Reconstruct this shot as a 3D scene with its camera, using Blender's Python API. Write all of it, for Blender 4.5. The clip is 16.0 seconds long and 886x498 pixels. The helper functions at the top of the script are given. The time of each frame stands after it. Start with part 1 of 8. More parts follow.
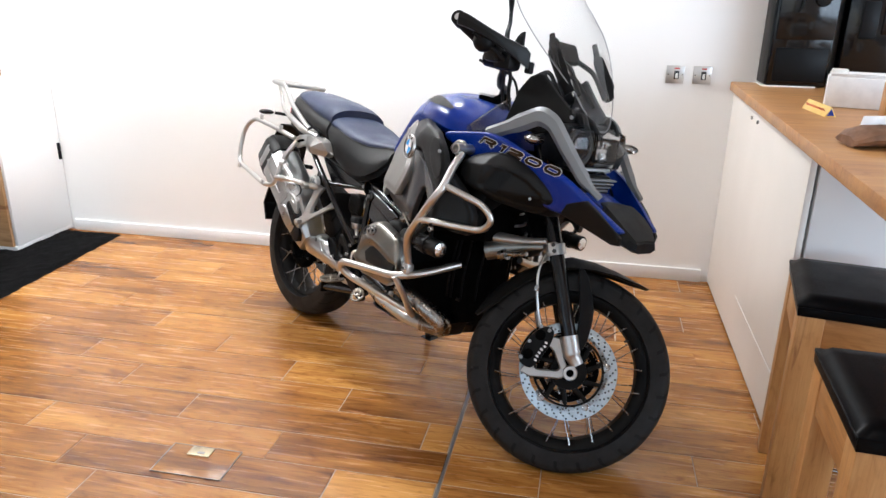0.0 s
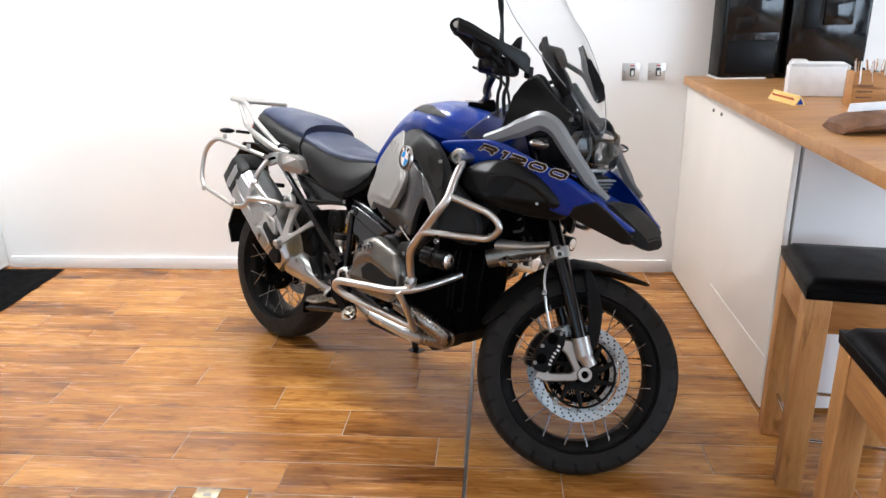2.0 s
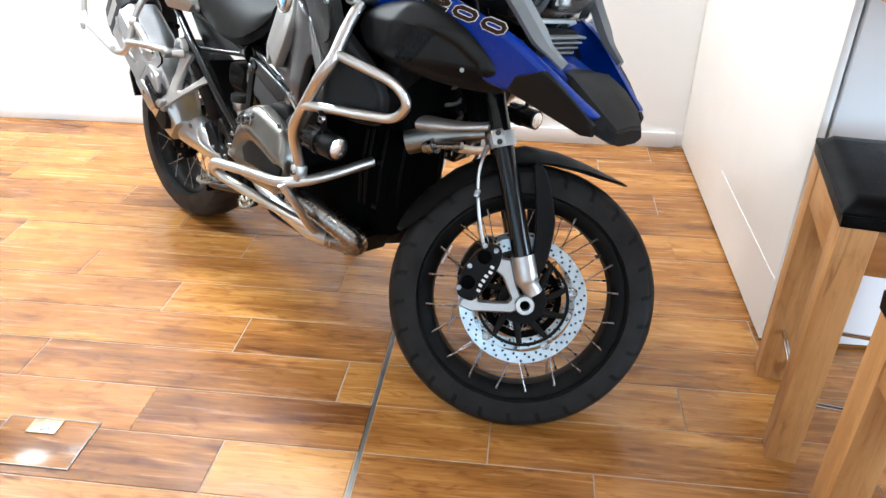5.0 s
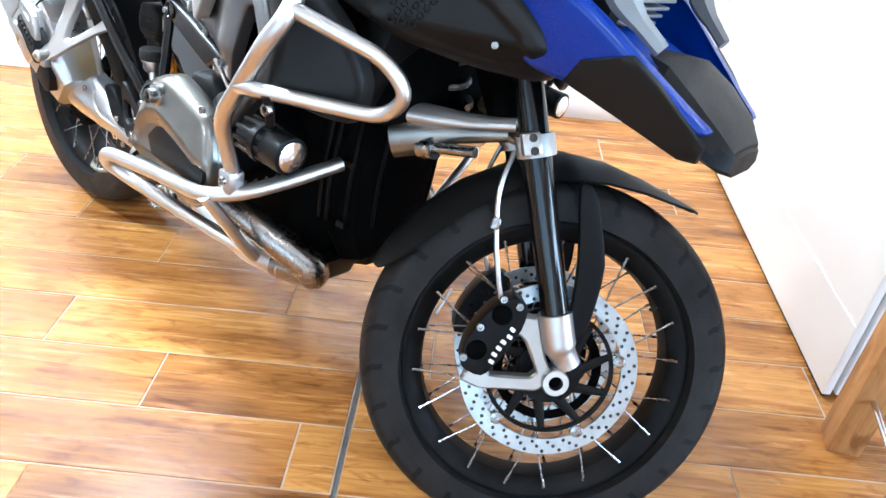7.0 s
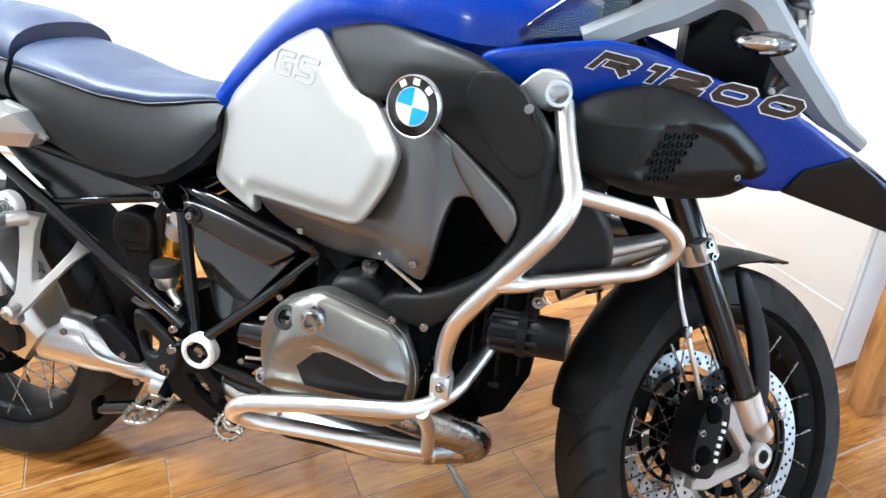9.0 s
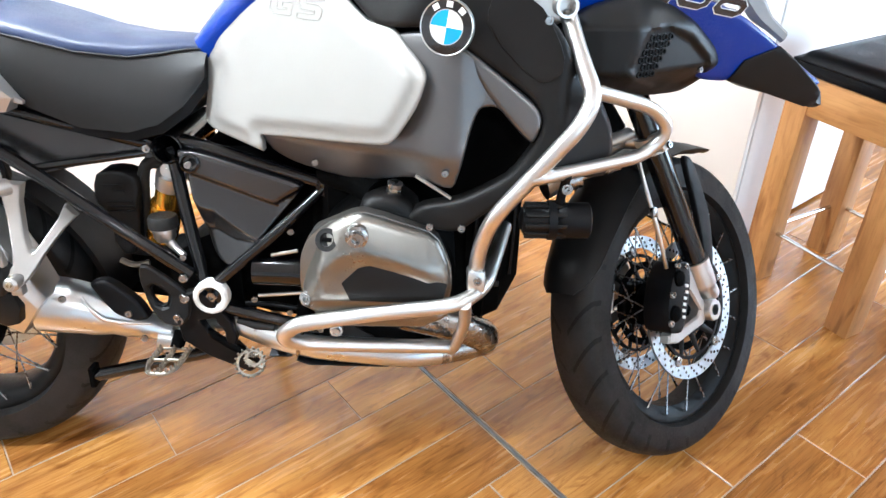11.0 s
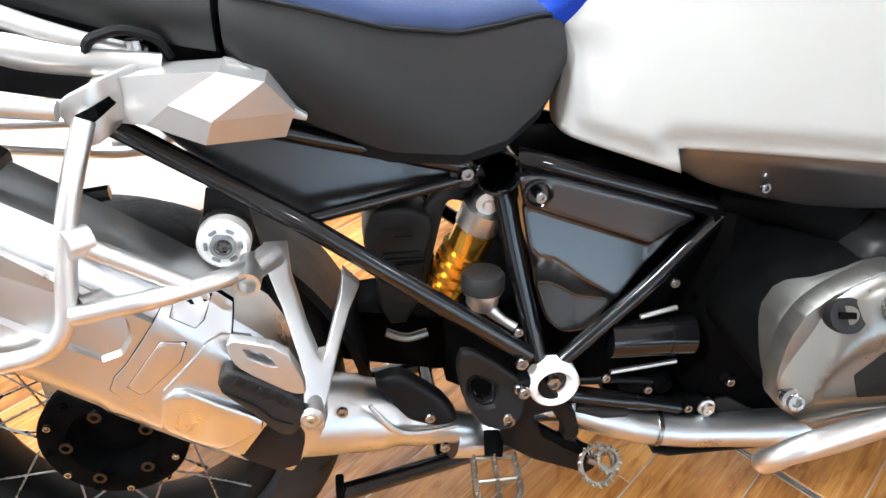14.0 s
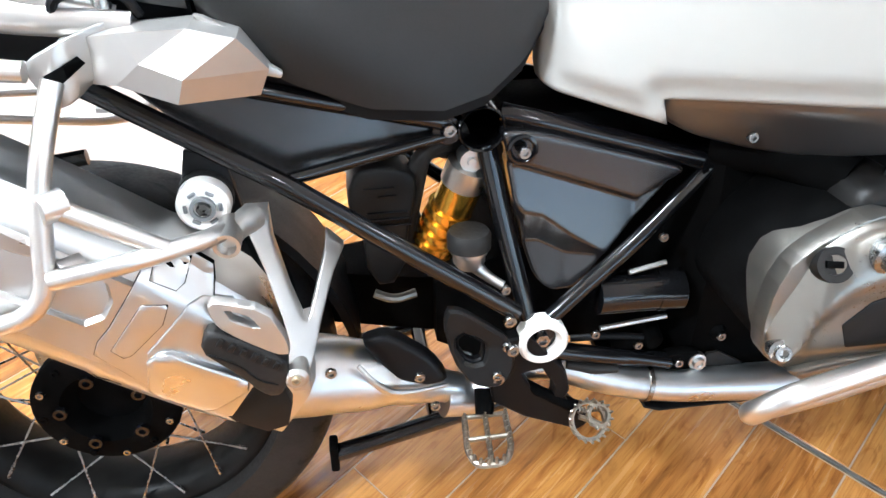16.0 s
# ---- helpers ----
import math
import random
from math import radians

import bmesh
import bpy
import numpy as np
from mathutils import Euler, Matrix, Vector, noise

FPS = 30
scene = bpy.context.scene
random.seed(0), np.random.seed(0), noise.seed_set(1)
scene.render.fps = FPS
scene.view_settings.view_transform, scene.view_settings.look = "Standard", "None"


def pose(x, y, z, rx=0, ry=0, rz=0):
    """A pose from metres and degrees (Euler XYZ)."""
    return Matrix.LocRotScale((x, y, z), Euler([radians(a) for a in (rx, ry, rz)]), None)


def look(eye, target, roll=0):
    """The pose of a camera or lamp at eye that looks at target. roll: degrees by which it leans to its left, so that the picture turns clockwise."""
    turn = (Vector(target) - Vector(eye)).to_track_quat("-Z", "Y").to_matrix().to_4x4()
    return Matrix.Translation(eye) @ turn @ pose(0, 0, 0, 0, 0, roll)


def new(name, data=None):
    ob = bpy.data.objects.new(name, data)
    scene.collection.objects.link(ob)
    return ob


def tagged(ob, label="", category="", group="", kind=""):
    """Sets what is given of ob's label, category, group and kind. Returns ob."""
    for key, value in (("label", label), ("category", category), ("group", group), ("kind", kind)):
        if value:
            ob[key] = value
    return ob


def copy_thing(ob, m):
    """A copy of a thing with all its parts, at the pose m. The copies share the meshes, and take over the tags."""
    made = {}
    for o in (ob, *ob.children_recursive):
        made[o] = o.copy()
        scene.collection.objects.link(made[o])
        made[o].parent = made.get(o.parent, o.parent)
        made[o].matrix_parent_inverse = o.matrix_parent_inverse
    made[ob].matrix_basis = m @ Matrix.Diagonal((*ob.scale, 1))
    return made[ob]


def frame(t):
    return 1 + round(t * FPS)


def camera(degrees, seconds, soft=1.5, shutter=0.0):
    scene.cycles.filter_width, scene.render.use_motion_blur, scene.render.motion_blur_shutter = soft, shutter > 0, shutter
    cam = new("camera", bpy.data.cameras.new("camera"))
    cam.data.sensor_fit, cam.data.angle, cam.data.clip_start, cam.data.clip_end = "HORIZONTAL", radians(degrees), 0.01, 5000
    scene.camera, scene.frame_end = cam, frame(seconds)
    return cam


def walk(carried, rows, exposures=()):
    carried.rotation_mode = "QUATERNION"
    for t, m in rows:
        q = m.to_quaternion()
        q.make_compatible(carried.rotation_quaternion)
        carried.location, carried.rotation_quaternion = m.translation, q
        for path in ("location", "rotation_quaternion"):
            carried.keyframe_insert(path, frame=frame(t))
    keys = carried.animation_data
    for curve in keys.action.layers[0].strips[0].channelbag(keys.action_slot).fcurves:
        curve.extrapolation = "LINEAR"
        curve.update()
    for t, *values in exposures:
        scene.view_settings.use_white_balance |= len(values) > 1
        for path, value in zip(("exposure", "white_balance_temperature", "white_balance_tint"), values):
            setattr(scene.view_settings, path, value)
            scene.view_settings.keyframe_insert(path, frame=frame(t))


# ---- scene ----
cam = camera(63.1, 16.0)
PATH = [
    (0, (0.598, 0.515, 1.436), (0.232, 2.365, 0.769), 0.9),
    (0.5, (0.558, 0.479, 1.431), (0.232, 2.328, 0.743), 1.9),
    (1, (0.451, 0.592, 1.427), (0.145, 2.446, 0.743), -2.0),
    (1.5, (0.365, 0.571, 1.439), (0.085, 2.432, 0.762), -1.8),
    (2, (0.336, 0.524, 1.442), (0.184, 2.408, 0.788), -1.2),
    (2.5, (0.349, 0.536, 1.441), (0.186, 2.42, 0.791), -1.0),
    (3, (0.358, 0.549, 1.42), (0.179, 2.407, 0.701), -0.3),
    (3.5, (0.412, 0.579, 1.372), (0.121, 2.375, 0.543), -1.1),
    (4, (0.579, 0.634, 1.374), (0.071, 2.367, 0.516), 0.8),
    (4.5, (0.626, 0.793, 1.372), (0.195, 2.552, 0.522), -1.6),
    (5, (0.583, 1.159, 1.319), (0.375, 2.853, 0.277), -0.1),
    (5.2, (0.589, 1.319, 1.27), (0.417, 2.985, 0.176), 1.1),
    (7.5, (0.297, 1.686, 1.186), (0.265, 3.313, 0.024), 4.3),
    (8, (0.108, 1.72, 1.267), (0.106, 3.439, 0.245), -3.9),
    (8.2, (0.016, 1.778, 1.268), (0.159, 3.492, 0.246), -3.6),
    (10.3, (-0.504, 1.968, 1.282), (0.522, 3.347, 0.259), 0.1),
    (10.5, (-0.536, 1.949, 1.286), (0.48, 3.316, 0.236), -0.3),
    (11, (-0.563, 1.936, 1.268), (0.46, 3.256, 0.168), 0.0),
    (11.5, (-0.568, 1.93, 1.266), (0.454, 3.241, 0.153), 1.5),
    (12, (-0.627, 1.961, 1.265), (0.329, 3.312, 0.142), 4.1),
    (12.5, (-0.722, 2.151, 1.25), (0.161, 3.59, 0.178), 2.6),
    (13, (-0.765, 2.43, 1.269), (0.165, 3.781, 0.126), -0.7),
    (13.5, (-0.813, 2.623, 1.235), (0.232, 3.802, 0.003), 0.4),
    (14, (-0.8, 2.738, 1.155), (0.357, 3.795, -0.086), 1.9),
    (14.5, (-0.792, 2.756, 1.128), (0.39, 3.761, -0.134), 0.8),
    (15, (-0.799, 2.751, 1.132), (0.38, 3.732, -0.151), 2.1),
    (15.5, (-0.792, 2.742, 1.136), (0.358, 3.741, -0.161), 0.6),
    (16, (-0.784, 2.721, 1.143), (0.323, 3.747, -0.17), 0.4),
]
EXPOSURES = [(0, -0.42, 5750, 9), (2.5, -0.42, 5750, 9), (3.5, -0.36, 5700, 8), (4.0, -0.28, 5650, 7), (4.5, -0.38, 5450, 6), (5.0, 0.2, 5400, 4), (7.3, 0.82, 4900, 2), (7.6, 0.82, 4900, 2), (8.1, 0.62, 4950, 1), (10.3, 0.62, 5550, 5), (11.0, 0.7, 5350, 5), (12.0, 0.66, 5080, 4), (13.0, 0.62, 5350, 6), (13.5, 0.72, 5400, 6), (16, 0.78, 5300, 5)]
walk(cam, [(t, look(eye, target, roll)) for t, eye, target, roll in PATH], EXPOSURES)

# ---- world, sun and large lights ----
world = bpy.data.worlds.new("world")
scene.world = world
world.use_nodes = True
wn = world.node_tree.nodes
sky = wn.new("ShaderNodeTexSky")
sky.sky_type, sky.sun_disc = "NISHITA", False
sky.sun_elevation, sky.sun_rotation = radians(35), radians(150)
world.node_tree.links.new(sky.outputs[0], wn["Background"].inputs[0])
wn["Background"].inputs[1].default_value = 0.15


def area_lamp(name, m, size_x, size_y, watts, colour):
    """A rectangular lamp."""
    data = bpy.data.lights.new(name, "AREA")
    data.shape, data.size, data.size_y, data.energy, data.color = "RECTANGLE", size_x, size_y, watts, colour
    ob = new(name, data)
    ob.matrix_world = m
    return ob


# daylight through the shop window and warm ceiling panels
area_lamp("window_daylight", look((-1.2, -3.35, 1.45), (-0.6, 4.0, 0.9)), 5.6, 2.3, 44, (0.84, 0.93, 1.0))
area_lamp("side_daylight", look((5.25, -0.38, 1.45), (1.0, 2.2, 0.3)), 4.2, 2.0, 340, (0.80, 0.91, 1.0))
# the last lamp, beyond the counter, is added only to brighten that corner
CEILING_LAMPS = [(-2.3, 3.4, 84), (-0.4, 3.7, 64), (-1.1, 3.75, 30), (-1.2, 0.7, 20), (1.0, 0.5, 12), (3.3, 2.9, 30)]
for lx, ly, watts in CEILING_LAMPS:
    area_lamp("ceiling_lamp_light", look((lx, ly, 2.74), (lx, ly, 0)), 0.34, 0.34, watts, (1.0, 0.94, 0.86))


# ---- materials ----
def material(name, colour, rough=0.5, metal=0.0, tint=0.12, scale=6.0, fine=90.0, bump=0.15, rough_var=0.12,
             coat=0.0, second=None, specular=0.5, stretch=(1, 1, 1), depth=0.001):
    """A surface whose colour, gloss and relief vary at two scales, in metres of the object."""
    m = bpy.data.materials.new(name)
    m.use_nodes = True
    n, l = m.node_tree.nodes, m.node_tree.links
    b = n["Principled BSDF"]
    tc = n.new("ShaderNodeTexCoord")
    mp = n.new("ShaderNodeMapping")
    mp.inputs["Scale"].default_value = stretch
    l.new(tc.outputs["Object"], mp.inputs[0])
    big = n.new("ShaderNodeTexNoise")
    big.inputs["Scale"].default_value, big.inputs["Detail"].default_value = scale, 4.0
    small = n.new("ShaderNodeTexNoise")
    small.inputs["Scale"].default_value, small.inputs["Detail"].default_value = fine, 3.0
    for x in (big, small):
        l.new(mp.outputs[0], x.inputs["Vector"])
    mix = n.new("ShaderNodeMix")
    mix.data_type = "RGBA"
    c2 = second or tuple(max(0.0, v * (1 - 2 * tint)) for v in colour)
    mix.inputs[6].default_value = (*colour, 1)
    mix.inputs[7].default_value = (*c2, 1)
    ramp = n.new("ShaderNodeMapRange")
    ramp.inputs[1].default_value, ramp.inputs[2].default_value = 0.38, 0.68
    l.new(big.outputs[0], ramp.inputs[0])
    l.new(ramp.outputs[0], mix.inputs[0])
    l.new(mix.outputs[2], b.inputs["Base Color"])
    rr = n.new("ShaderNodeMapRange")
    rr.inputs[3].default_value, rr.inputs[4].default_value = max(0.02, rough - rough_var), min(1.0, rough + rough_var)
    add = n.new("ShaderNodeMath")
    add.operation = "MULTIPLY_ADD"
    add.inputs[1].default_value, add.inputs[2].default_value = 0.5, 0.0
    l.new(small.outputs[0], add.inputs[0])
    half = n.new("ShaderNodeMath")
    half.operation = "MULTIPLY_ADD"
    half.inputs[1].default_value = 0.5
    l.new(big.outputs[0], half.inputs[0])
    l.new(add.outputs[0], half.inputs[2])
    l.new(half.outputs[0], rr.inputs[0])
    rr.inputs[1].default_value, rr.inputs[2].default_value = 0.35, 0.65
    l.new(rr.outputs[0], b.inputs["Roughness"])
    b.inputs["Metallic"].default_value = metal
    b.inputs["Specular IOR Level"].default_value = specular
    b.inputs["Coat Weight"].default_value = coat
    b.inputs["Coat Roughness"].default_value = 0.06
    if bump:
        bp = n.new("ShaderNodeBump")
        bp.inputs["Strength"].default_value, bp.inputs["Distance"].default_value = bump, depth
        l.new(small.outputs[0], bp.inputs["Height"])
        l.new(bp.outputs[0], b.inputs["Normal"])
    return m


def wood_material(name, light, mid, dark, rough, grain=1.0, per_piece=0.35, bump=0.12, figure=0.3):
    """Wood whose grain runs along the object's x, shifted from piece to piece."""
    m = bpy.data.materials.new(name)
    m.use_nodes = True
    n, l = m.node_tree.nodes, m.node_tree.links
    b = n["Principled BSDF"]
    tc, info = n.new("ShaderNodeTexCoord"), n.new("ShaderNodeObjectInfo")
    shift = n.new("ShaderNodeVectorMath")
    shift.operation = "MULTIPLY_ADD"
    rnd = n.new("ShaderNodeCombineXYZ")
    for k, f in enumerate((37.0, 91.0, 53.0)):
        mul = n.new("ShaderNodeMath")
        mul.operation = "MULTIPLY"
        mul.inputs[1].default_value = f
        l.new(info.outputs["Random"], mul.inputs[0])
        l.new(mul.outputs[0], rnd.inputs[k])
    shift.inputs[1].default_value = (1, 1, 1)
    l.new(tc.outputs["Object"], shift.inputs[0])
    l.new(rnd.outputs[0], shift.inputs[2])

    def grain_noise(sx, sy, scale, detail, warp=0.0):
        mp = n.new("ShaderNodeMapping")
        mp.inputs["Scale"].default_value = (sx, sy, sy)
        l.new(shift.outputs[0], mp.inputs[0])
        t = n.new("ShaderNodeTexNoise")
        t.inputs["Scale"].default_value, t.inputs["Detail"].default_value = scale, detail
        t.inputs["Distortion"].default_value = warp
        l.new(mp.outputs[0], t.inputs["Vector"])
        return t
    broad = grain_noise(1.0 * grain, 6.0 * grain, 1.6, 3.0, 0.8)
    veins = grain_noise(2.0 * grain, 34.0 * grain, 2.2, 5.0, 0.6)
    knots = grain_noise(1.6 * grain, 9.0 * grain, 1.3, 2.0, 1.6)
    pores = grain_noise(5.0 * grain, 120.0 * grain, 2.4, 6.0, 0.3)
    smoke = grain_noise(5.0 * grain, 17.0 * grain, 1.5, 5.0, 2.2)
    ramp = n.new("ShaderNodeValToRGB")
    ramp.color_ramp.elements[0].position, ramp.color_ramp.elements[0].color = 0.30, (*dark, 1)
    ramp.color_ramp.elements[1].position, ramp.color_ramp.elements[1].color = 0.70, (*light, 1)
    e = ramp.color_ramp.elements.new(0.5)
    e.color = (*mid, 1)
    total = n.new("ShaderNodeMath")
    total.operation = "MULTIPLY_ADD"
    total.inputs[1].default_value = 0.64
    l.new(broad.outputs[0], total.inputs[0])
    v2 = n.new("ShaderNodeMath")
    v2.operation = "MULTIPLY"
    v2.inputs[1].default_value = 0.36
    l.new(veins.outputs[0], v2.inputs[0])
    l.new(v2.outputs[0], total.inputs[2])
    piece = n.new("ShaderNodeMath")
    piece.operation = "MULTIPLY_ADD"
    piece.inputs[1].default_value, piece.inputs[2].default_value = per_piece, -per_piece / 2
    l.new(info.outputs["Random"], piece.inputs[0])
    s2 = n.new("ShaderNodeMath")
    l.new(total.outputs[0], s2.inputs[0])
    l.new(piece.outputs[0], s2.inputs[1])
    l.new(s2.outputs[0], ramp.inputs[0])
    kr = n.new("ShaderNodeMapRange")
    kr.inputs[1].default_value, kr.inputs[2].default_value = 0.63, 0.72
    kr.inputs[3].default_value, kr.inputs[4].default_value = 0.0, 0.75
    l.new(knots.outputs[0], kr.inputs[0])
    mix = n.new("ShaderNodeMix")
    mix.data_type, mix.blend_type = "RGBA", "MULTIPLY"
    mix.inputs[7].default_value = (0.42, 0.30, 0.20, 1)
    l.new(kr.outputs[0], mix.inputs[0])
    l.new(ramp.outputs[0], mix.inputs[6])
    # dark wavy figure and fine pores over the ground colour
    last = mix.outputs[2]
    for tex, lo, hi, most, tone in ((smoke, 0.52, 0.70, figure, (0.50, 0.38, 0.28, 1)), (pores, 0.50, 0.66, figure * 0.8, (0.60, 0.48, 0.38, 1))):
        span = n.new("ShaderNodeMapRange")
        span.inputs[1].default_value, span.inputs[2].default_value = lo, hi
        span.inputs[3].default_value, span.inputs[4].default_value = 0.0, most
        l.new(tex.outputs[0], span.inputs[0])
        over = n.new("ShaderNodeMix")
        over.data_type, over.blend_type = "RGBA", "MULTIPLY"
        over.inputs[7].default_value = tone
        l.new(span.outputs[0], over.inputs[0])
        l.new(last, over.inputs[6])
        last = over.outputs[2]
    l.new(last, b.inputs["Base Color"])
    rr = n.new("ShaderNodeMapRange")
    rr.inputs[3].default_value, rr.inputs[4].default_value = rough - 0.07, rough + 0.1
    l.new(veins.outputs[0], rr.inputs[0])
    l.new(rr.outputs[0], b.inputs["Roughness"])
    bp = n.new("ShaderNodeBump")
    bp.inputs["Strength"].default_value, bp.inputs["Distance"].default_value = bump, 0.001
    l.new(veins.outputs[0], bp.inputs["Height"])
    l.new(bp.outputs[0], b.inputs["Normal"])
    return m


WALL = material("white_wall_paint", (0.86, 0.85, 0.83), 0.7, tint=0.015, scale=0.8, fine=160, bump=0.05)
CEILING = material("ceiling_paint", (0.8, 0.8, 0.78), 0.8, tint=0.02, bump=0.05)
GLOSS_WHITE = material("white_lacquer", (0.84, 0.84, 0.84), 0.34, tint=0.015, scale=1.5, fine=3, bump=0.0, rough_var=0.03)
CREAM = material("cream_panel", (0.80, 0.76, 0.70), 0.45, tint=0.03, scale=1.5, fine=80, bump=0.03)
FLOOR_WOOD = wood_material("floor_wood", (0.57, 0.285, 0.072), (0.385, 0.166, 0.036), (0.150, 0.054, 0.011), 0.24, per_piece=0.20, figure=0.7)
OAK = wood_material("oak", (0.55, 0.30, 0.11), (0.45, 0.222, 0.072), (0.30, 0.135, 0.040), 0.42, grain=1.2, per_piece=0.12)
OAK_TOP = wood_material("oak_worktop", (0.56, 0.31, 0.115), (0.47, 0.24, 0.082), (0.34, 0.155, 0.048), 0.36, grain=0.8, per_piece=0.1)
BOARD = wood_material("cabinet_wood", (0.52, 0.33, 0.17), (0.44, 0.26, 0.12), (0.34, 0.19, 0.085), 0.42, grain=0.6, per_piece=0.1)
GROUT = material("grout", (0.50, 0.38, 0.27), 0.85, tint=0.15, scale=12)
RUG = material("black_rug", (0.005, 0.005, 0.0055), 0.95, tint=0.3, scale=25, fine=260, bump=1.0, specular=0.08, depth=0.006)
STEEL = material("brushed_steel", (0.62, 0.605, 0.58), 0.36, 1.0, tint=0.04, scale=9, fine=60, bump=0.0, rough_var=0.05)
WORN_STEEL = material("worn_steel", (0.33, 0.30, 0.25), 0.42, 1.0, tint=0.2, scale=40, fine=300, bump=0.02, rough_var=0.1)
BRIGHT = material("polished_steel", (0.62, 0.61, 0.59), 0.16, 1.0, tint=0.04, scale=9, bump=0.0, rough_var=0.04)
CAST = material("cast_aluminium", (0.58, 0.575, 0.56), 0.38, 1.0, tint=0.05, scale=14, fine=400, bump=0.02, rough_var=0.06)
SILVER = material("silver_paint", (0.68, 0.68, 0.67), 0.30, 0.55, tint=0.03, scale=10, fine=400, bump=0.03, coat=0.3)
MUFFLER = material("stainless_muffler", (0.57, 0.585, 0.59), 0.36, 1.0, tint=0.08, scale=7, fine=30, bump=0.0, second=(0.50, 0.505, 0.50), rough_var=0.09)
HEADER = material("header_steel", (0.27, 0.258, 0.24), 0.26, 1.0, tint=0.15, scale=10, second=(0.30, 0.265, 0.23), bump=0.0, rough_var=0.08)
ENGINE = material("engine_metal", (0.235, 0.226, 0.205), 0.33, 0.95, tint=0.08, scale=12, fine=300, bump=0.01, rough_var=0.06)
TITAN = material("graphite_paint", (0.135, 0.135, 0.138), 0.36, 0.85, tint=0.05, scale=8, fine=20, bump=0.0, rough_var=0.03, coat=0.1)
PLASTIC = material("black_plastic", (0.0045, 0.0045, 0.005), 0.45, tint=0.1, scale=14, fine=600, bump=0.05, specular=0.13)
BROWNISH = material("textured_black_plastic", (0.009, 0.0086, 0.0082), 0.42, tint=0.1, scale=10, fine=700, bump=0.08, specular=0.16)
GLOSS_BLACK = material("gloss_black", (0.004, 0.004, 0.0045), 0.10, tint=0.1, scale=8, bump=0.0, specular=0.4)
LAMP_BOWL = material("lamp_reflector", (0.86, 0.86, 0.85), 0.22, 1.0, tint=0.03, scale=60, fine=90, bump=0.3, rough_var=0.1, depth=0.002)
FRAME = material("frame_black", (0.004, 0.004, 0.0045), 0.13, tint=0.1, scale=14, fine=20, bump=0.0, rough_var=0.03, specular=0.5)
# near black, for dark parts and for shade put into gaps and recesses
DARK = material("dark_parts_and_gap_shade", (0.002, 0.002, 0.002), 0.8, tint=0.25, scale=22, fine=200, bump=0.1, specular=0.03)
RUBBER = material("tyre_rubber", (0.016, 0.0152, 0.0145), 0.58, tint=0.2, scale=18, fine=200, bump=0.1, second=(0.011, 0.0105, 0.010), specular=0.2)
RIM = material("rim_black", (0.005, 0.0049, 0.0048), 0.42, 0.2, tint=0.2, scale=18, fine=200, bump=0.03, second=(0.011, 0.0105, 0.010), specular=0.1)
BLUE = material("racing_blue", (0.002, 0.025, 0.235), 0.28, 0.0, tint=0.06, scale=6, fine=900, bump=0.0, coat=0.1, specular=0.3)
SILVER_TANK = material("light_grey_tank_paint", (0.25, 0.242, 0.225), 0.46, 0.2, tint=0.015, scale=8, fine=8, bump=0.0, rough_var=0.03, coat=0.08)
GREY_PAINT = material("grey_frame_paint", (0.24, 0.25, 0.26), 0.4, 0.45, tint=0.04, scale=8, fine=500, bump=0.04)
LEATHER = material("black_seat_vinyl", (0.009, 0.0086, 0.0082), 0.44, tint=0.12, scale=10, fine=420, bump=0.12, specular=0.27)
BLUE_SEAT = material("blue_seat_vinyl", (0.016, 0.026, 0.068), 0.42, tint=0.08, scale=10, fine=420, bump=0.12, specular=0.35)
CUSHION = material("black_cushion", (0.003, 0.003, 0.0035), 0.36, tint=0.15, scale=9, fine=300, bump=0.12, specular=0.08)
GOLD = material("gold_anodised", (0.70, 0.40, 0.05), 0.24, 0.95, tint=0.05, scale=14, bump=0.0, rough_var=0.05)
BOLT = material("bolt_steel", (0.36, 0.36, 0.355), 0.26, 1.0, tint=0.1, scale=60, bump=0.05)
WHITE_PART = material("white_plastic", (0.78, 0.77, 0.74), 0.35, tint=0.04, scale=20, bump=0.05)
DISC = material("brake_disc_steel", (0.52, 0.59, 0.63), 0.32, 1.0, tint=0.08, scale=30, fine=300, bump=0.0, rough_var=0.06)
RACK = material("rack_silver_paint", (0.46, 0.45, 0.43), 0.34, 0.8, tint=0.05, scale=14, fine=60, bump=0.01, rough_var=0.06)
BLUE_SIGN = material("badge_blue", (0.02, 0.30, 0.78), 0.2, tint=0.02, bump=0.0, coat=0.6)
WHITE_SIGN = material("badge_white", (0.82, 0.82, 0.82), 0.2, tint=0.02, bump=0.0, coat=0.6)
BLACK_SIGN = material("badge_black", (0.008, 0.008, 0.009), 0.15, tint=0.02, bump=0.0, coat=0.6)
RED_SIGN = material("print_red", (0.50, 0.03, 0.02), 0.5, tint=0.05, bump=0.0)
YELLOW = material("carton_yellow", (0.80, 0.55, 0.16), 0.4, tint=0.06, scale=20, bump=0.05)
PAPER = material("white_paper", (0.82, 0.82, 0.82), 0.7, tint=0.04, scale=30, bump=0.15)
CARDBOARD = material("cardboard", (0.42, 0.28, 0.16), 0.8, tint=0.08, scale=12, fine=120, bump=0.2)
BROWN_BAG = material("brown_paper_bag", (0.20, 0.095, 0.045), 0.55, tint=0.15, scale=30, bump=0.4)

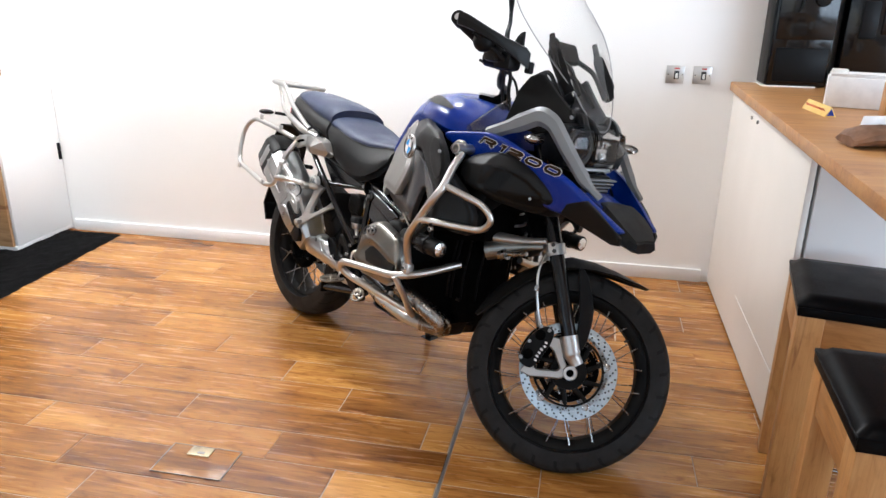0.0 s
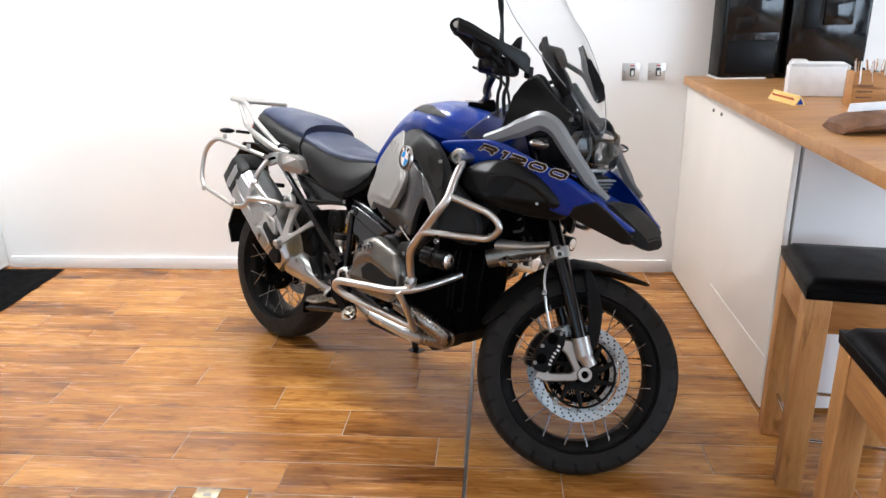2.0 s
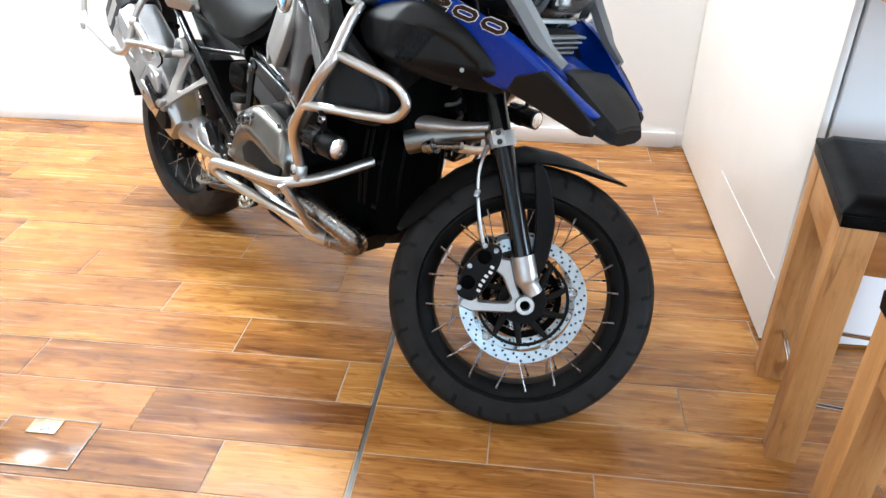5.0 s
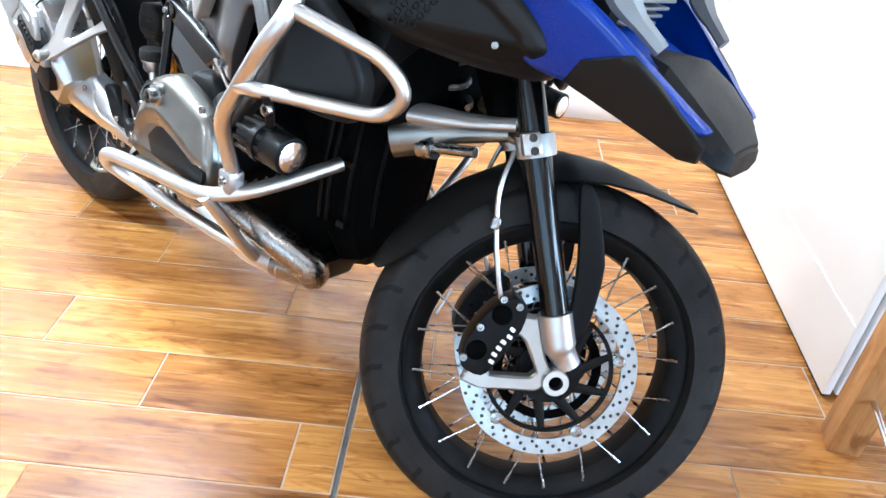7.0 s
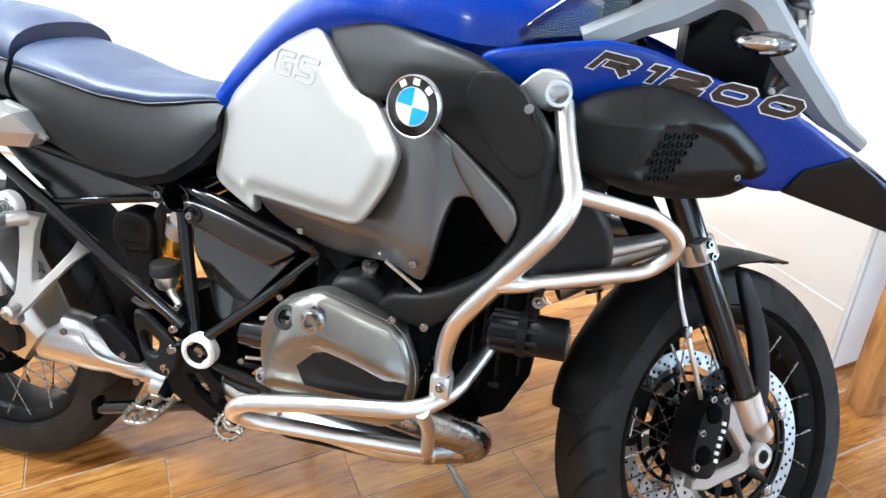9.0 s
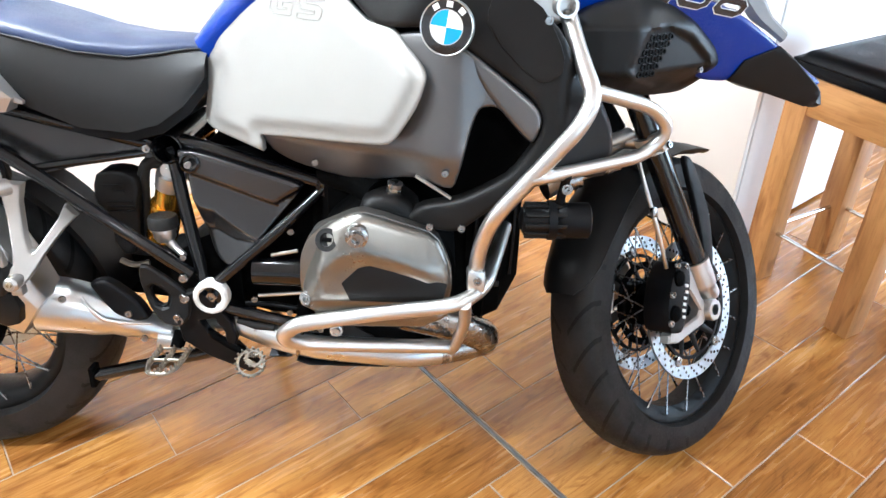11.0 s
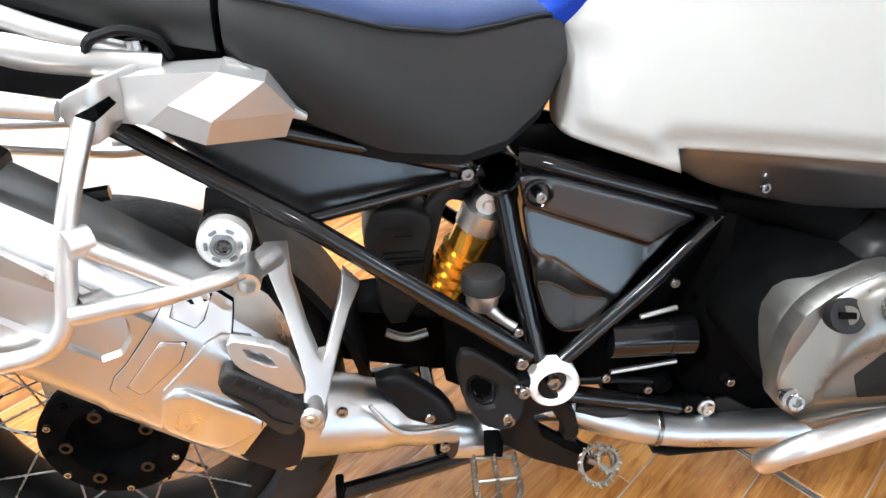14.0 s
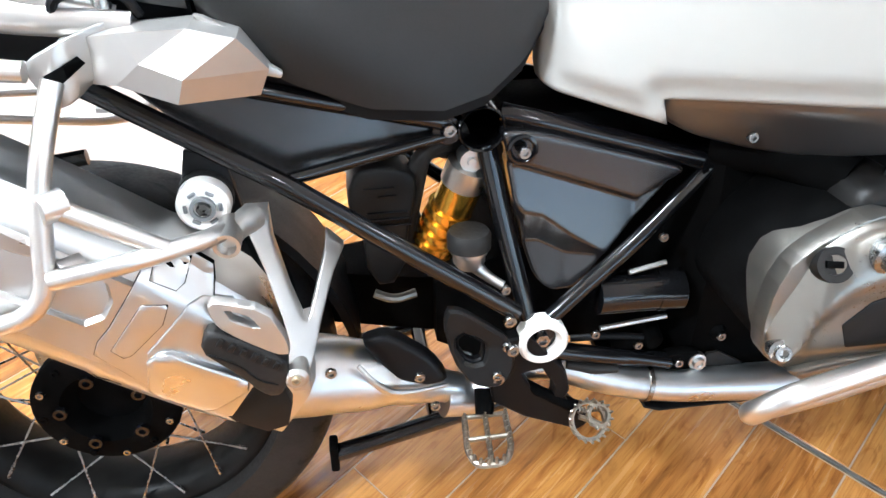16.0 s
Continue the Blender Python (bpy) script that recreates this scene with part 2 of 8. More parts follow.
SPOKE = material("spoke_steel", (0.30, 0.295, 0.285), 0.28, 1.0, tint=0.1, scale=40, bump=0.0)
SATIN_BLACK = material("satin_black_panel", (0.009, 0.009, 0.010), 0.24, tint=0.1, scale=8, fine=14, bump=0.0, rough_var=0.02, specular=0.9)
BRASS = material("dull_brass", (0.50, 0.42, 0.28), 0.4, 0.7, tint=0.15, scale=40, fine=300, bump=0.05)


def glass_material(name, colour, rough=0.02, mixing=0.85):
    """Thin clear plastic: mostly see-through, with a real gloss."""
    m = bpy.data.materials.new(name)
    m.use_nodes = True
    n, l = m.node_tree.nodes, m.node_tree.links
    b = n["Principled BSDF"]
    n.remove(b)
    out = n["Material Output"]
    tr, gl, mx, fr = (n.new("ShaderNodeBsdfTransparent"), n.new("ShaderNodeBsdfGlossy"), n.new("ShaderNodeMixShader"),
                      n.new("ShaderNodeFresnel"))
    tr.inputs[0].default_value = (*colour, 1)
    gl.inputs["Roughness"].default_value = rough
    fr.inputs[0].default_value = 1.45
    l.new(fr.outputs[0], mx.inputs[0])
    l.new(tr.outputs[0], mx.inputs[1])
    l.new(gl.outputs[0], mx.inputs[2])
    l.new(mx.outputs[0], out.inputs[0])
    return m


SCREEN = glass_material("clear_screen", (0.975, 0.98, 0.98))
SMOKE = glass_material("smoked_screen", (0.62, 0.63, 0.65))
LENS = glass_material("lamp_lens", (0.80, 0.82, 0.84))


# ---- mesh helpers ----
def finish(ob, mat, parent=None, label="", sharp=38):
    """Material, shading, parent and label of a mesh object."""
    ob.data.materials.append(mat)
    ob.data.polygons.foreach_set("use_smooth", [True] * len(ob.data.polygons))
    ob.data.set_sharp_from_angle(angle=radians(sharp))
    if parent is not None:
        ob.parent = parent
    if label:
        ob["label"] = label
    return ob


def part(name, geo, mat, parent=None, label="", sharp=38):
    """One mesh object out of (vertices, faces) or a bmesh."""
    me = bpy.data.meshes.new(name)
    if isinstance(geo, bmesh.types.BMesh):
        bmesh.ops.recalc_face_normals(geo, faces=geo.faces[:])
        geo.to_mesh(me)
        geo.free()
    else:
        v, f = geo
        me.from_pydata([tuple(float(c) for c in p) for p in v], [], [tuple(int(i) for i in q) for q in f])
        bm = bmesh.new()
        bm.from_mesh(me)
        bmesh.ops.recalc_face_normals(bm, faces=bm.faces[:])
        bm.to_mesh(me)
        bm.free()
    return finish(new(name, me), mat, parent, label, sharp)


def again(ob, name, parent, m):
    """Another object on the same mesh, at the pose m under its parent."""
    o = new(name, ob.data)
    o.parent = parent
    o.matrix_local = m
    return o


def join(*geos):
    """Several (vertices, faces) as one."""
    vs, fs = [], []
    for v, f in geos:
        k = len(vs)
        vs.extend(v)
        fs.extend([tuple(i + k for i in q) for q in f])
    return vs, fs


def moved(geo, m):
    """Geometry at another pose."""
    v, f = geo
    return [m @ Vector(p) for p in v], f


def mirrored(geo):
    """Geometry on the other side of the plane y = 0."""
    v, f = geo
    return [(p[0], -p[1], p[2]) for p in v], [tuple(reversed(q)) for q in f]


def block(size, at=(0, 0, 0), bevel=0.003, m=None, segments=2):
    """A box with rounded edges, its centre at a place."""
    bm = bmesh.new()
    bmesh.ops.create_cube(bm, size=1)
    for v in bm.verts:
        v.co = Vector((v.co.x * size[0], v.co.y * size[1], v.co.z * size[2]))
    if bevel:
        bmesh.ops.bevel(bm, geom=bm.edges[:], offset=bevel, segments=segments, affect="EDGES", profile=0.5)
    bm.verts.index_update()
    vs = [Vector(v.co) + Vector(at) for v in bm.verts]
    fs = [tuple(v.index for v in f.verts) for f in bm.faces]
    bm.free()
    if m is not None:
        vs = [m @ v for v in vs]
    return vs, fs


def fillet(points, radius, steps=5):
    """A polyline whose corners are rounded."""
    pts = [Vector(p) for p in points]
    out = [pts[0]]
    for a, b, c in zip(pts, pts[1:], pts[2:]):
        u, w = (a - b), (c - b)
        k = min(radius, 0.48 * u.length, 0.48 * w.length)
        p, q = b + u.normalized() * k, b + w.normalized() * k
        for i in range(steps + 1):
            t = i / steps
            out.append(p * (1 - t) ** 2 + b * 2 * t * (1 - t) + q * t ** 2)
    out.append(pts[-1])
    return out


def tube(points, r, bend=0.03, seg=12, bore=0.0, flat=(1.0, 1.0)):
    """A round bar along a polyline with rounded corners; r may be a list along it. bore: the radius of an open end."""
    pts = fillet(points, bend) if len(points) > 2 and bend else [Vector(p) for p in points]
    n = len(pts)
    radii = [r] * n if not isinstance(r, (list, tuple)) else [float(v) for v in np.interp(np.linspace(0, 1, n), np.linspace(0, 1, len(r)), r)]
    tang = [(pts[min(i + 1, n - 1)] - pts[max(i - 1, 0)]).normalized() for i in range(n)]
    ref = Vector((0, 0, 1)) if abs(tang[0].z) < 0.9 else Vector((1, 0, 0))
    u = (ref - tang[0] * ref.dot(tang[0])).normalized()
    vs, fs = [], []
    for i in range(n):
        u = (u - tang[i] * u.dot(tang[i])).normalized()
        w = tang[i].cross(u)
        for k in range(seg):
            a = 2 * math.pi * k / seg
            vs.append(pts[i] + (u * math.cos(a) * flat[0] + w * math.sin(a) * flat[1]) * radii[i])
    for i in range(n - 1):
        for k in range(seg):
            k2 = (k + 1) % seg
            fs.append((i * seg + k, i * seg + k2, (i + 1) * seg + k2, (i + 1) * seg + k))
    for end, i in ((0, 0), (1, n - 1)):
        ring = [i * seg + k for k in range(seg)]
        if bore:
            base = len(vs)
            c = pts[i]
            inward = tang[i] * (1 if end == 0 else -1)
            for depth in (0.0, 0.03):
                for k in ring:
                    vs.append(c + (vs[k] - c) * (bore / radii[i]) + inward * depth)
            for k in range(seg):
                k2 = (k + 1) % seg
                fs.append((ring[k], ring[k2], base + k2, base + k))
                fs.append((base + k, base + k2, base + seg + k2, base + seg + k))
            fs.append(tuple(base + seg + k for k in range(seg)))
        else:
            fs.append(tuple(ring))
    return vs, fs


def lathe(profile, seg=32, m=None, closed=False):
    """A body turned about the y axis: rows of (radius, y)."""
    vs, fs = [], []
    n = len(profile)
    for k in range(seg):
        a = 2 * math.pi * k / seg
        for r, y in profile:
            vs.append(Vector((r * math.cos(a), y, r * math.sin(a))))
    for k in range(seg):
        k2 = (k + 1) % seg
        for i in range(n if closed else n - 1):
            j = (i + 1) % n
            fs.append((k * n + i, k * n + j, k2 * n + j, k2 * n + i))
    if not closed:
        for i in (0, n - 1):
            if profile[i][0] > 1e-6:
                fs.append(tuple(k * n + i for k in range(seg)))
    if m is not None:
        vs = [m @ v for v in vs]
    return vs, fs


def prism(outline, y0, y1, bevel=0.0, m=None, axis="y"):
    """A plate of the outline (x, z) between two depths, with bevelled edges."""
    bm = bmesh.new()
    a = [bm.verts.new((x, y0, z)) for x, z in outline]
    f = bm.faces.new(a)
    r = bmesh.ops.extrude_face_region(bm, geom=[f])
    for v in r["geom"]:
        if isinstance(v, bmesh.types.BMVert):
            v.co.y = y1
    bmesh.ops.recalc_face_normals(bm, faces=bm.faces[:])
    if bevel:
        bmesh.ops.bevel(bm, geom=bm.edges[:], offset=bevel, segments=2, affect="EDGES", profile=0.6, clamp_overlap=True)
    bmesh.ops.triangulate(bm, faces=[g for g in bm.faces if len(g.verts) > 4])
    bm.verts.index_update()
    vs = [Vector(v.co) for v in bm.verts]
    fs = [tuple(v.index for v in g.verts) for g in bm.faces]
    bm.free()
    if m is not None:
        vs = [m @ v for v in vs]
    return vs, fs


def smooth_outline(points, steps=3, sharp=()):
    """A closed outline with softly rounded corners."""
    n, out = len(points), []
    for i in range(n):
        a, b, c = (Vector((*points[(i + k) % n], 0)) for k in (-1, 0, 1))
        if i in sharp:
            out.append((b.x, b.y))
            continue
        p, q = b + (a - b) * 0.3, b + (c - b) * 0.3
        for s in range(steps + 1):
            t = s / steps
            v = p * (1 - t) ** 2 + b * 2 * t * (1 - t) + q * t ** 2
            out.append((v.x, v.y))
    return out


def pillow(outline, depth_at, thick=0.02, edge=0.012, grid=0.014, extra=None):
    """A moulded panel: the outline (x, z), at the depth y = depth_at(x, z), its border rounded inwards (towards y = 0 from the
    negative side), with a back skin. extra(x, z, d): a relief added at the distance d from the border."""
    from mathutils.geometry import delaunay_2d_cdt
    o = []
    n = len(outline)
    for i in range(n):
        a, b = np.array(outline[i]), np.array(outline[(i + 1) % n])
        k = max(1, int(np.linalg.norm(b - a) / grid))
        for s in range(k):
            o.append(a + (b - a) * s / k)
    o = np.array(o)
    lo, hi = o.min(0), o.max(0)
    gx, gz = np.meshgrid(np.arange(lo[0], hi[0], grid), np.arange(lo[1], hi[1], grid))
    g = np.c_[gx.ravel(), gz.ravel()]
    x, z = g[:, 0][:, None], g[:, 1][:, None]
    p, q = o, np.roll(o, -1, 0)
    cross = ((p[:, 1] > z) != (q[:, 1] > z)) & (x < (q[:, 0] - p[:, 0]) * (z - p[:, 1]) / (q[:, 1] - p[:, 1] + 1e-12) + p[:, 0])
    inside = cross.sum(1) % 2 == 1

    def gap(s):
        d = q - p
        t = np.clip(((s[:, None] - p) * d).sum(2) / ((d * d).sum(1) + 1e-12), 0, 1)
        return np.sqrt((((p + t[..., None] * d) - s[:, None]) ** 2).sum(2)).min(1)
    g = g[inside]
    if len(g):
        g = g[gap(g) > edge * 1.05 + grid * 0.5]
    tang = np.roll(o, -1, 0) - np.roll(o, 1, 0)
    nrm = np.c_[-tang[:, 1], tang[:, 0]] / (np.linalg.norm(tang, axis=1)[:, None] + 1e-12)
    if ((o[:, 0] * np.roll(o[:, 1], -1) - np.roll(o[:, 0], -1) * o[:, 1]).sum()) < 0:
        nrm = -nrm
    for share in (0.10, 0.30, 0.60, 1.0):
        ring = o + nrm * edge * share
        g = np.r_[g, ring[np.abs(gap(ring) - edge * share) < edge * 0.04]]
    co = [Vector((float(a), float(b))) for a, b in np.r_[o, g]]
    m = len(o)
    r = delaunay_2d_cdt(co, [(i, (i + 1) % m) for i in range(m)], [], 1, 1e-6)
    v2, fs = r[0], [tuple(f) for f in r[2]]
    arr = np.array([(v.x, v.y) for v in v2])
    d = gap(arr)
    front = []
    for (a, b), dist in zip(arr, d):
        y = depth_at(a, b)
        t = max(0.0, 1 - dist / edge)
        y += edge * (1 - math.sqrt(max(0.0, 1 - t * t)))
        if extra:
            y += extra(a, b, dist)
        front.append(Vector((a, y, b)))
    border = [i for i in range(len(arr)) if d[i] < 1e-6]
    k = len(front)
    back = [Vector((v.x, v.y + thick, v.z)) for v in front]
    faces = list(fs) + [tuple(i + k for i in reversed(f)) for f in fs]
    count = {}
    for f in fs:
        for a, b in zip(f, f[1:] + f[:1]):
            count[tuple(sorted((a, b)))] = count.get(tuple(sorted((a, b))), []) + [(a, b)]
    for e, lst in count.items():
        if len(lst) == 1:
            a, b = lst[0]
            faces.append((b, a, a + k, b + k))
    return front + back, faces


def loft(sections, cap=True, closed=True):
    """A skin over rings of equal length."""
    n = len(sections[0])
    vs = [Vector(p) for s in sections for p in s]
    fs = []
    for i in range(len(sections) - 1):
        for k in range(n if closed else n - 1):
            k2 = (k + 1) % n
            fs.append((i * n + k, i * n + k2, (i + 1) * n + k2, (i + 1) * n + k))
    if cap and closed:
        fs.append(tuple(range(n)))
        fs.append(tuple((len(sections) - 1) * n + k for k in range(n)))
    return vs, fs


def holed(outer, inner, depth, thick=0.012, edge=0.003, steps=56):
    """A plate with one opening: two outlines (x, z), both seen whole from the middle of the inner one."""
    cx, cz = np.mean(inner, axis=0)

    def reach(outline, a):
        best = 0.0
        for (x0, z0), (x1, z1) in zip(outline, outline[1:] + outline[:1]):
            ax, az, ex, ez = x0 - cx, z0 - cz, x1 - x0, z1 - z0
            det = math.cos(a) * -ez + math.sin(a) * ex
            if abs(det) > 1e-12:
                r, k = (ax * -ez + az * ex) / det, (math.cos(a) * az - math.sin(a) * ax) / det
                if -1e-9 <= k <= 1 + 1e-9 and r > best:
                    best = r
        return best
    rings = []
    spans = [(a, reach(outer, a), reach(inner, a)) for a in (2 * math.pi * k / steps for k in range(steps))]
    for pick, inset, drop in ((1, 0.0, thick), (1, 0.0, edge), (1, -edge, 0.0), (2, edge, 0.0), (2, 0.0, edge), (2, 0.0, thick)):
        ring = []
        for row in spans:
            x, z = cx + (row[pick] + inset) * math.cos(row[0]), cz + (row[pick] + inset) * math.sin(row[0])
            ring.append(Vector((x, depth(x, z) + drop, z)))
        rings.append(ring)
    rings.append(rings[0])
    return loft(rings, cap=False)


def bolt_head(r=0.006, h=0.005):
    """A hexagon-socket bolt head about the y axis, its face towards -y."""
    return lathe([(0.0, -h * 0.4), (r * 0.45, -h * 0.4), (r * 0.5, -h), (r * 0.9, -h), (r, -h * 0.8), (r, 0.0)], 12)


# ---- the room ----
WALL_Y = 4.32


def wall(name, size, at):
    return tagged(part(name, block(size, at, 0.0), WALL), "plain white painted wall", "wall", kind="structure")


wall("wall_north", (11.6, 0.2, 2.8), (-0.2, WALL_Y + 0.1, 1.4))
wall("wall_west", (0.2, 8.0, 2.8), (-5.9, 0.32, 1.4))
# the east and south walls have window openings
for k, (size, at) in enumerate([((0.2, 8.0, 0.4), (5.5, 0.32, 0.2)), ((0.2, 8.0, 0.2), (5.5, 0.32, 2.7)),
                                ((0.2, 1.1, 2.2), (5.5, -3.13, 1.5)), ((0.2, 2.5, 2.2), (5.5, 3.07, 1.5))]):
    wall("wall_east_%d" % (k + 1), size, at)
for k, (size, at) in enumerate([((11.6, 0.2, 0.3), (-0.2, -3.6, 0.15)), ((11.6, 0.2, 0.2), (-0.2, -3.6, 2.7)),
                                ((1.6, 0.2, 2.3), (-4.9, -3.6, 1.45)), ((3.6, 0.2, 2.3), (3.6, -3.6, 1.45))]):
    wall("wall_south_%d" % (k + 1), size, at)
tagged(part("ceiling", block((11.6, 8.2, 0.12), (-0.2, 0.35, 2.86), 0.0), CEILING), "plain white ceiling", "ceiling", kind="structure")


def window(name, size, at, along):
    w = tagged(new(name), "large shop window with a grey frame", "window", kind="structure")
    w.location = at
    a, h = size
    for s in (-1, 0, 1):
        part("window_frame", block((0.06, 0.08, h) if along == "x" else (0.08, 0.06, h),
             (s * (a / 2 - 0.03), 0, 0) if along == "x" else (0, s * (a / 2 - 0.03), 0), 0.004), GREY_PAINT, w)
    for s in (-1, 1):
        bar = (a - 0.14, 0.08, 0.06) if along == "x" else (0.08, a - 0.14, 0.06)
        part("window_frame", block(bar, (0, 0, s * (h / 2 - 0.03)), 0.004), GREY_PAINT, w)
    for s in (-1, 1):
        size3 = (a / 2 - 0.1, 0.01, h - 0.13) if along == "x" else (0.01, a / 2 - 0.1, h - 0.13)
        p = part("pane", block(size3, (s * a / 4, 0, 0) if along == "x" else (0, s * a / 4, 0), 0.0), SCREEN, w)
        p.visible_shadow = False
    return w


window("window_1", (5.9, 2.3), (-1.15, -3.6, 1.45), "x")
window("window_2", (4.4, 2.2), (5.5, -0.38, 1.5), "y")
for lx, ly, watts in CEILING_LAMPS:
    cl = tagged(new("ceiling_light"), "square recessed ceiling light with a white frame", "ceiling light", "ceiling lights")
    cl.location = (lx, ly, 2.8)
    part("frame", block((0.42, 0.42, 0.03), (0, 0, -0.012), 0.004), GLOSS_WHITE, cl)

base = part("baseboard", block((3.76, 0.018, 0.07), (-2.53 + 1.88, WALL_Y - 0.009, 0.035), 0.003), GLOSS_WHITE)
tagged(base, "low white skirting board along the wall", "skirting board", kind="structure")
base.location.x = 0.02

# ---- floor ----
slab = part("floor", block((11.6, 8.2, 0.1), (-0.2, 0.35, -0.0516), 0.0), GROUT)
tagged(slab, "wood-look plank floor with pale joints and a steel strip", "floor", kind="structure")
ROW, ROW_Y, STRIP = 0.1625, 2.35, 0.235
PLANK_LENGTH = 0.89
JOINTS = {-2: 0.05, -1: -0.993, 0: -0.350, 1: 0.134, 2: -0.209, 3: -0.500, 4: 0.020, 5: -1.254, 6: -0.664, 7: -0.984, 9: -1.319}
meshes = {}


def plank(x0, x1, y0, k):
    w = x1 - x0
    if w < 0.03:
        return
    key = round(w, 2)
    depth = min(ROW, WALL_Y - y0)
    if (key, round(depth, 2)) not in meshes:
        bm = bmesh.new()
        bmesh.ops.create_cube(bm, size=1)
        for v in bm.verts:
            v.co = Vector((v.co.x * (w - 0.0034), v.co.y * (depth - 0.0034), v.co.z * 0.012))
        top = [e for e in bm.edges if all(v.co.z > 0 for v in e.verts)]
        bmesh.ops.bevel(bm, geom=top, offset=0.0012, segments=1, affect="EDGES")
        me = bpy.data.meshes.new("plank")
        bm.to_mesh(me)
        bm.free()
        me.materials.append(FLOOR_WOOD)
        meshes[(key, round(depth, 2))] = me
    ob = new("plank", meshes[(key, round(depth, 2))])
    ob.parent = slab
    ob.location = ((x0 + x1) / 2, y0 + depth / 2, -0.006 + 0.0004 * math.sin(k * 12.9))


def lay_floor():
    rng = random.Random(4)
    k = 0
    for r in range(-18, 13):
        y0 = ROW_Y + r * ROW
        far = r < -11
        joint = JOINTS.get(r, rng.uniform(-1.0, 1.0))
        length = PLANK_LENGTH * (2 if far else 1)
        x = joint - length * 6
        while x < 3.2:
            a, b = max(x, -4.6), min(x + length, 3.2)
            if b > a:
                for c, d in ((a, min(b, STRIP - 0.006)), (max(a, STRIP + 0.006), b)):
                    if d > c:
                        plank(c, d, y0, k)
                        k += 1
            x += length


strip = tagged(new("floor_strip"), "narrow steel movement strip set in the floor", "floor strip", kind="structure")
for dx in (-0.0036, 0.0036):
    part("metal_edge", block((0.0022, 7.2, 0.010), (STRIP + dx, 0.7, -0.0045), 0.0), WORN_STEEL, strip)
part("filler", block((0.005, 7.2, 0.009), (STRIP, 0.7, -0.0058), 0.0), GREY_PAINT, strip)

outlet = tagged(new("floor_outlet"), "wood-covered floor socket box with a pale brass flap", "floor socket")
outlet.location = (-0.552, 2.289, 0)
part("lid", block((0.235, 0.146, 0.004), (0, 0, 0.0015), 0.001), FLOOR_WOOD, outlet)
for s in (-1, 1):
    part("edge", block((0.243, 0.003, 0.005), (0, s * 0.0748, 0.0012), 0.0), WORN_STEEL, outlet)
    part("edge", block((0.003, 0.146, 0.005), (s * 0.1198, 0, 0.0012), 0.0), WORN_STEEL, outlet)
flap = part("flap", block((0.078, 0.046, 0.004), (-0.01, 0.045, 0.0055), 0.0015), BRASS, outlet, "pale metal cable flap")
part("cable_slot", block((0.024, 0.010, 0.002), (-0.005, 0.036, 0.0082), 0.0005), GREY_PAINT, flap)

# ---- rug and white cabinet ----
def rug():
    rng = random.Random(8)
    vs, fs = [], []
    nx, ny = 90, 70
    x0, x1, y0, y1 = -4.6, -2.17, 2.1, 4.27
    for j in range(ny + 1):
        for i in range(nx + 1):
            edge = i in (0, nx) or j in (0, ny)
            x, y = x0 + (x1 - x0) * i / nx, y0 + (y1 - y0) * j / ny
            vs.append((x + rng.uniform(-0.006, 0.006) + (0.06 * (4.27 - y) / 2 if i > nx * 0.5 else 0),
                       y + rng.uniform(-0.005, 0.005), 0.002 if edge else 0.017 + rng.uniform(-0.004, 0.004)))
    for j in range(ny):
        for i in range(nx):
            a = j * (nx + 1) + i
            fs.append((a, a + 1, a + nx + 2, a + nx + 1))
    return tagged(part("rug", (vs, fs), RUG), "shaggy black rug on the wooden floor", "rug")


rug()
CX, CY = -2.535, 3.83
cab = tagged(new("cabinet"), "low white cabinet with wood front standing on the rug", "cabinet")
cab.location = (CX, CY, 0.012)
part("side_panel", block((0.02, 0.46, 0.90), (-0.01, 0.252, 0.475), 0.002), GLOSS_WHITE, cab)
part("top_panel", block((1.4, 0.482, 0.02), (-0.7, 0.241, 0.936), 0.002), GLOSS_WHITE, cab)
part("base_panel", block((1.4, 0.47, 0.022), (-0.7, 0.247, 0.013), 0.002), GLOSS_WHITE, cab)
part("back_panel", block((1.36, 0.012, 0.88), (-0.7, 0.474, 0.475), 0.0), GLOSS_WHITE, cab)
for k in (0, 1):
    part("door", block((0.672, 0.02, 0.896), (-0.352 - 0.676 * k, 0.01, 0.475), 0.002), BOARD, cab, "plain wood-grain door front")
part("catch", block((0.014, 0.018, 0.10), (0.004, 0.462, 0.49), 0.003), PLASTIC, cab, "black plastic catch")
box = tagged(part("cardboard_box", block((0.30, 0.22, 0.16), (0, 0, 0.08), 0.003), CARDBOARD), "brown cardboard box on the white cabinet", "box")
box.location = (-2.84, 4.02, 0.958)

# ---- wall sockets ----
def wall_switch(x):
    s = tagged(new("wall_socket"), "brushed steel switched spur socket on the wall", "socket", "wall sockets")
    s.location = (x, WALL_Y, 1.078)
    part("plate", block((0.086, 0.008, 0.086), (0, -0.004, 0), 0.003), STEEL, s)
    part("switch", block((0.024, 0.010, 0.040), (0.006, -0.010, -0.002), 0.002), BLACK_SIGN, s, "black rocker switch")
    part("rocker", block((0.012, 0.006, 0.024), (0.006, -0.016, -0.006), 0.002), WHITE_PART, s)
    part("marker", block((0.024, 0.002, 0.006), (0.006, -0.0090, 0.030), 0.0), RED_SIGN, s)
    for dx in (-0.034, 0.034):
        part("screw", moved(bolt_head(0.004, 0.002), pose(dx, -0.0078, 0)), BOLT, s)
    return s


wall_switch(1.0)
wall_switch(1.128)

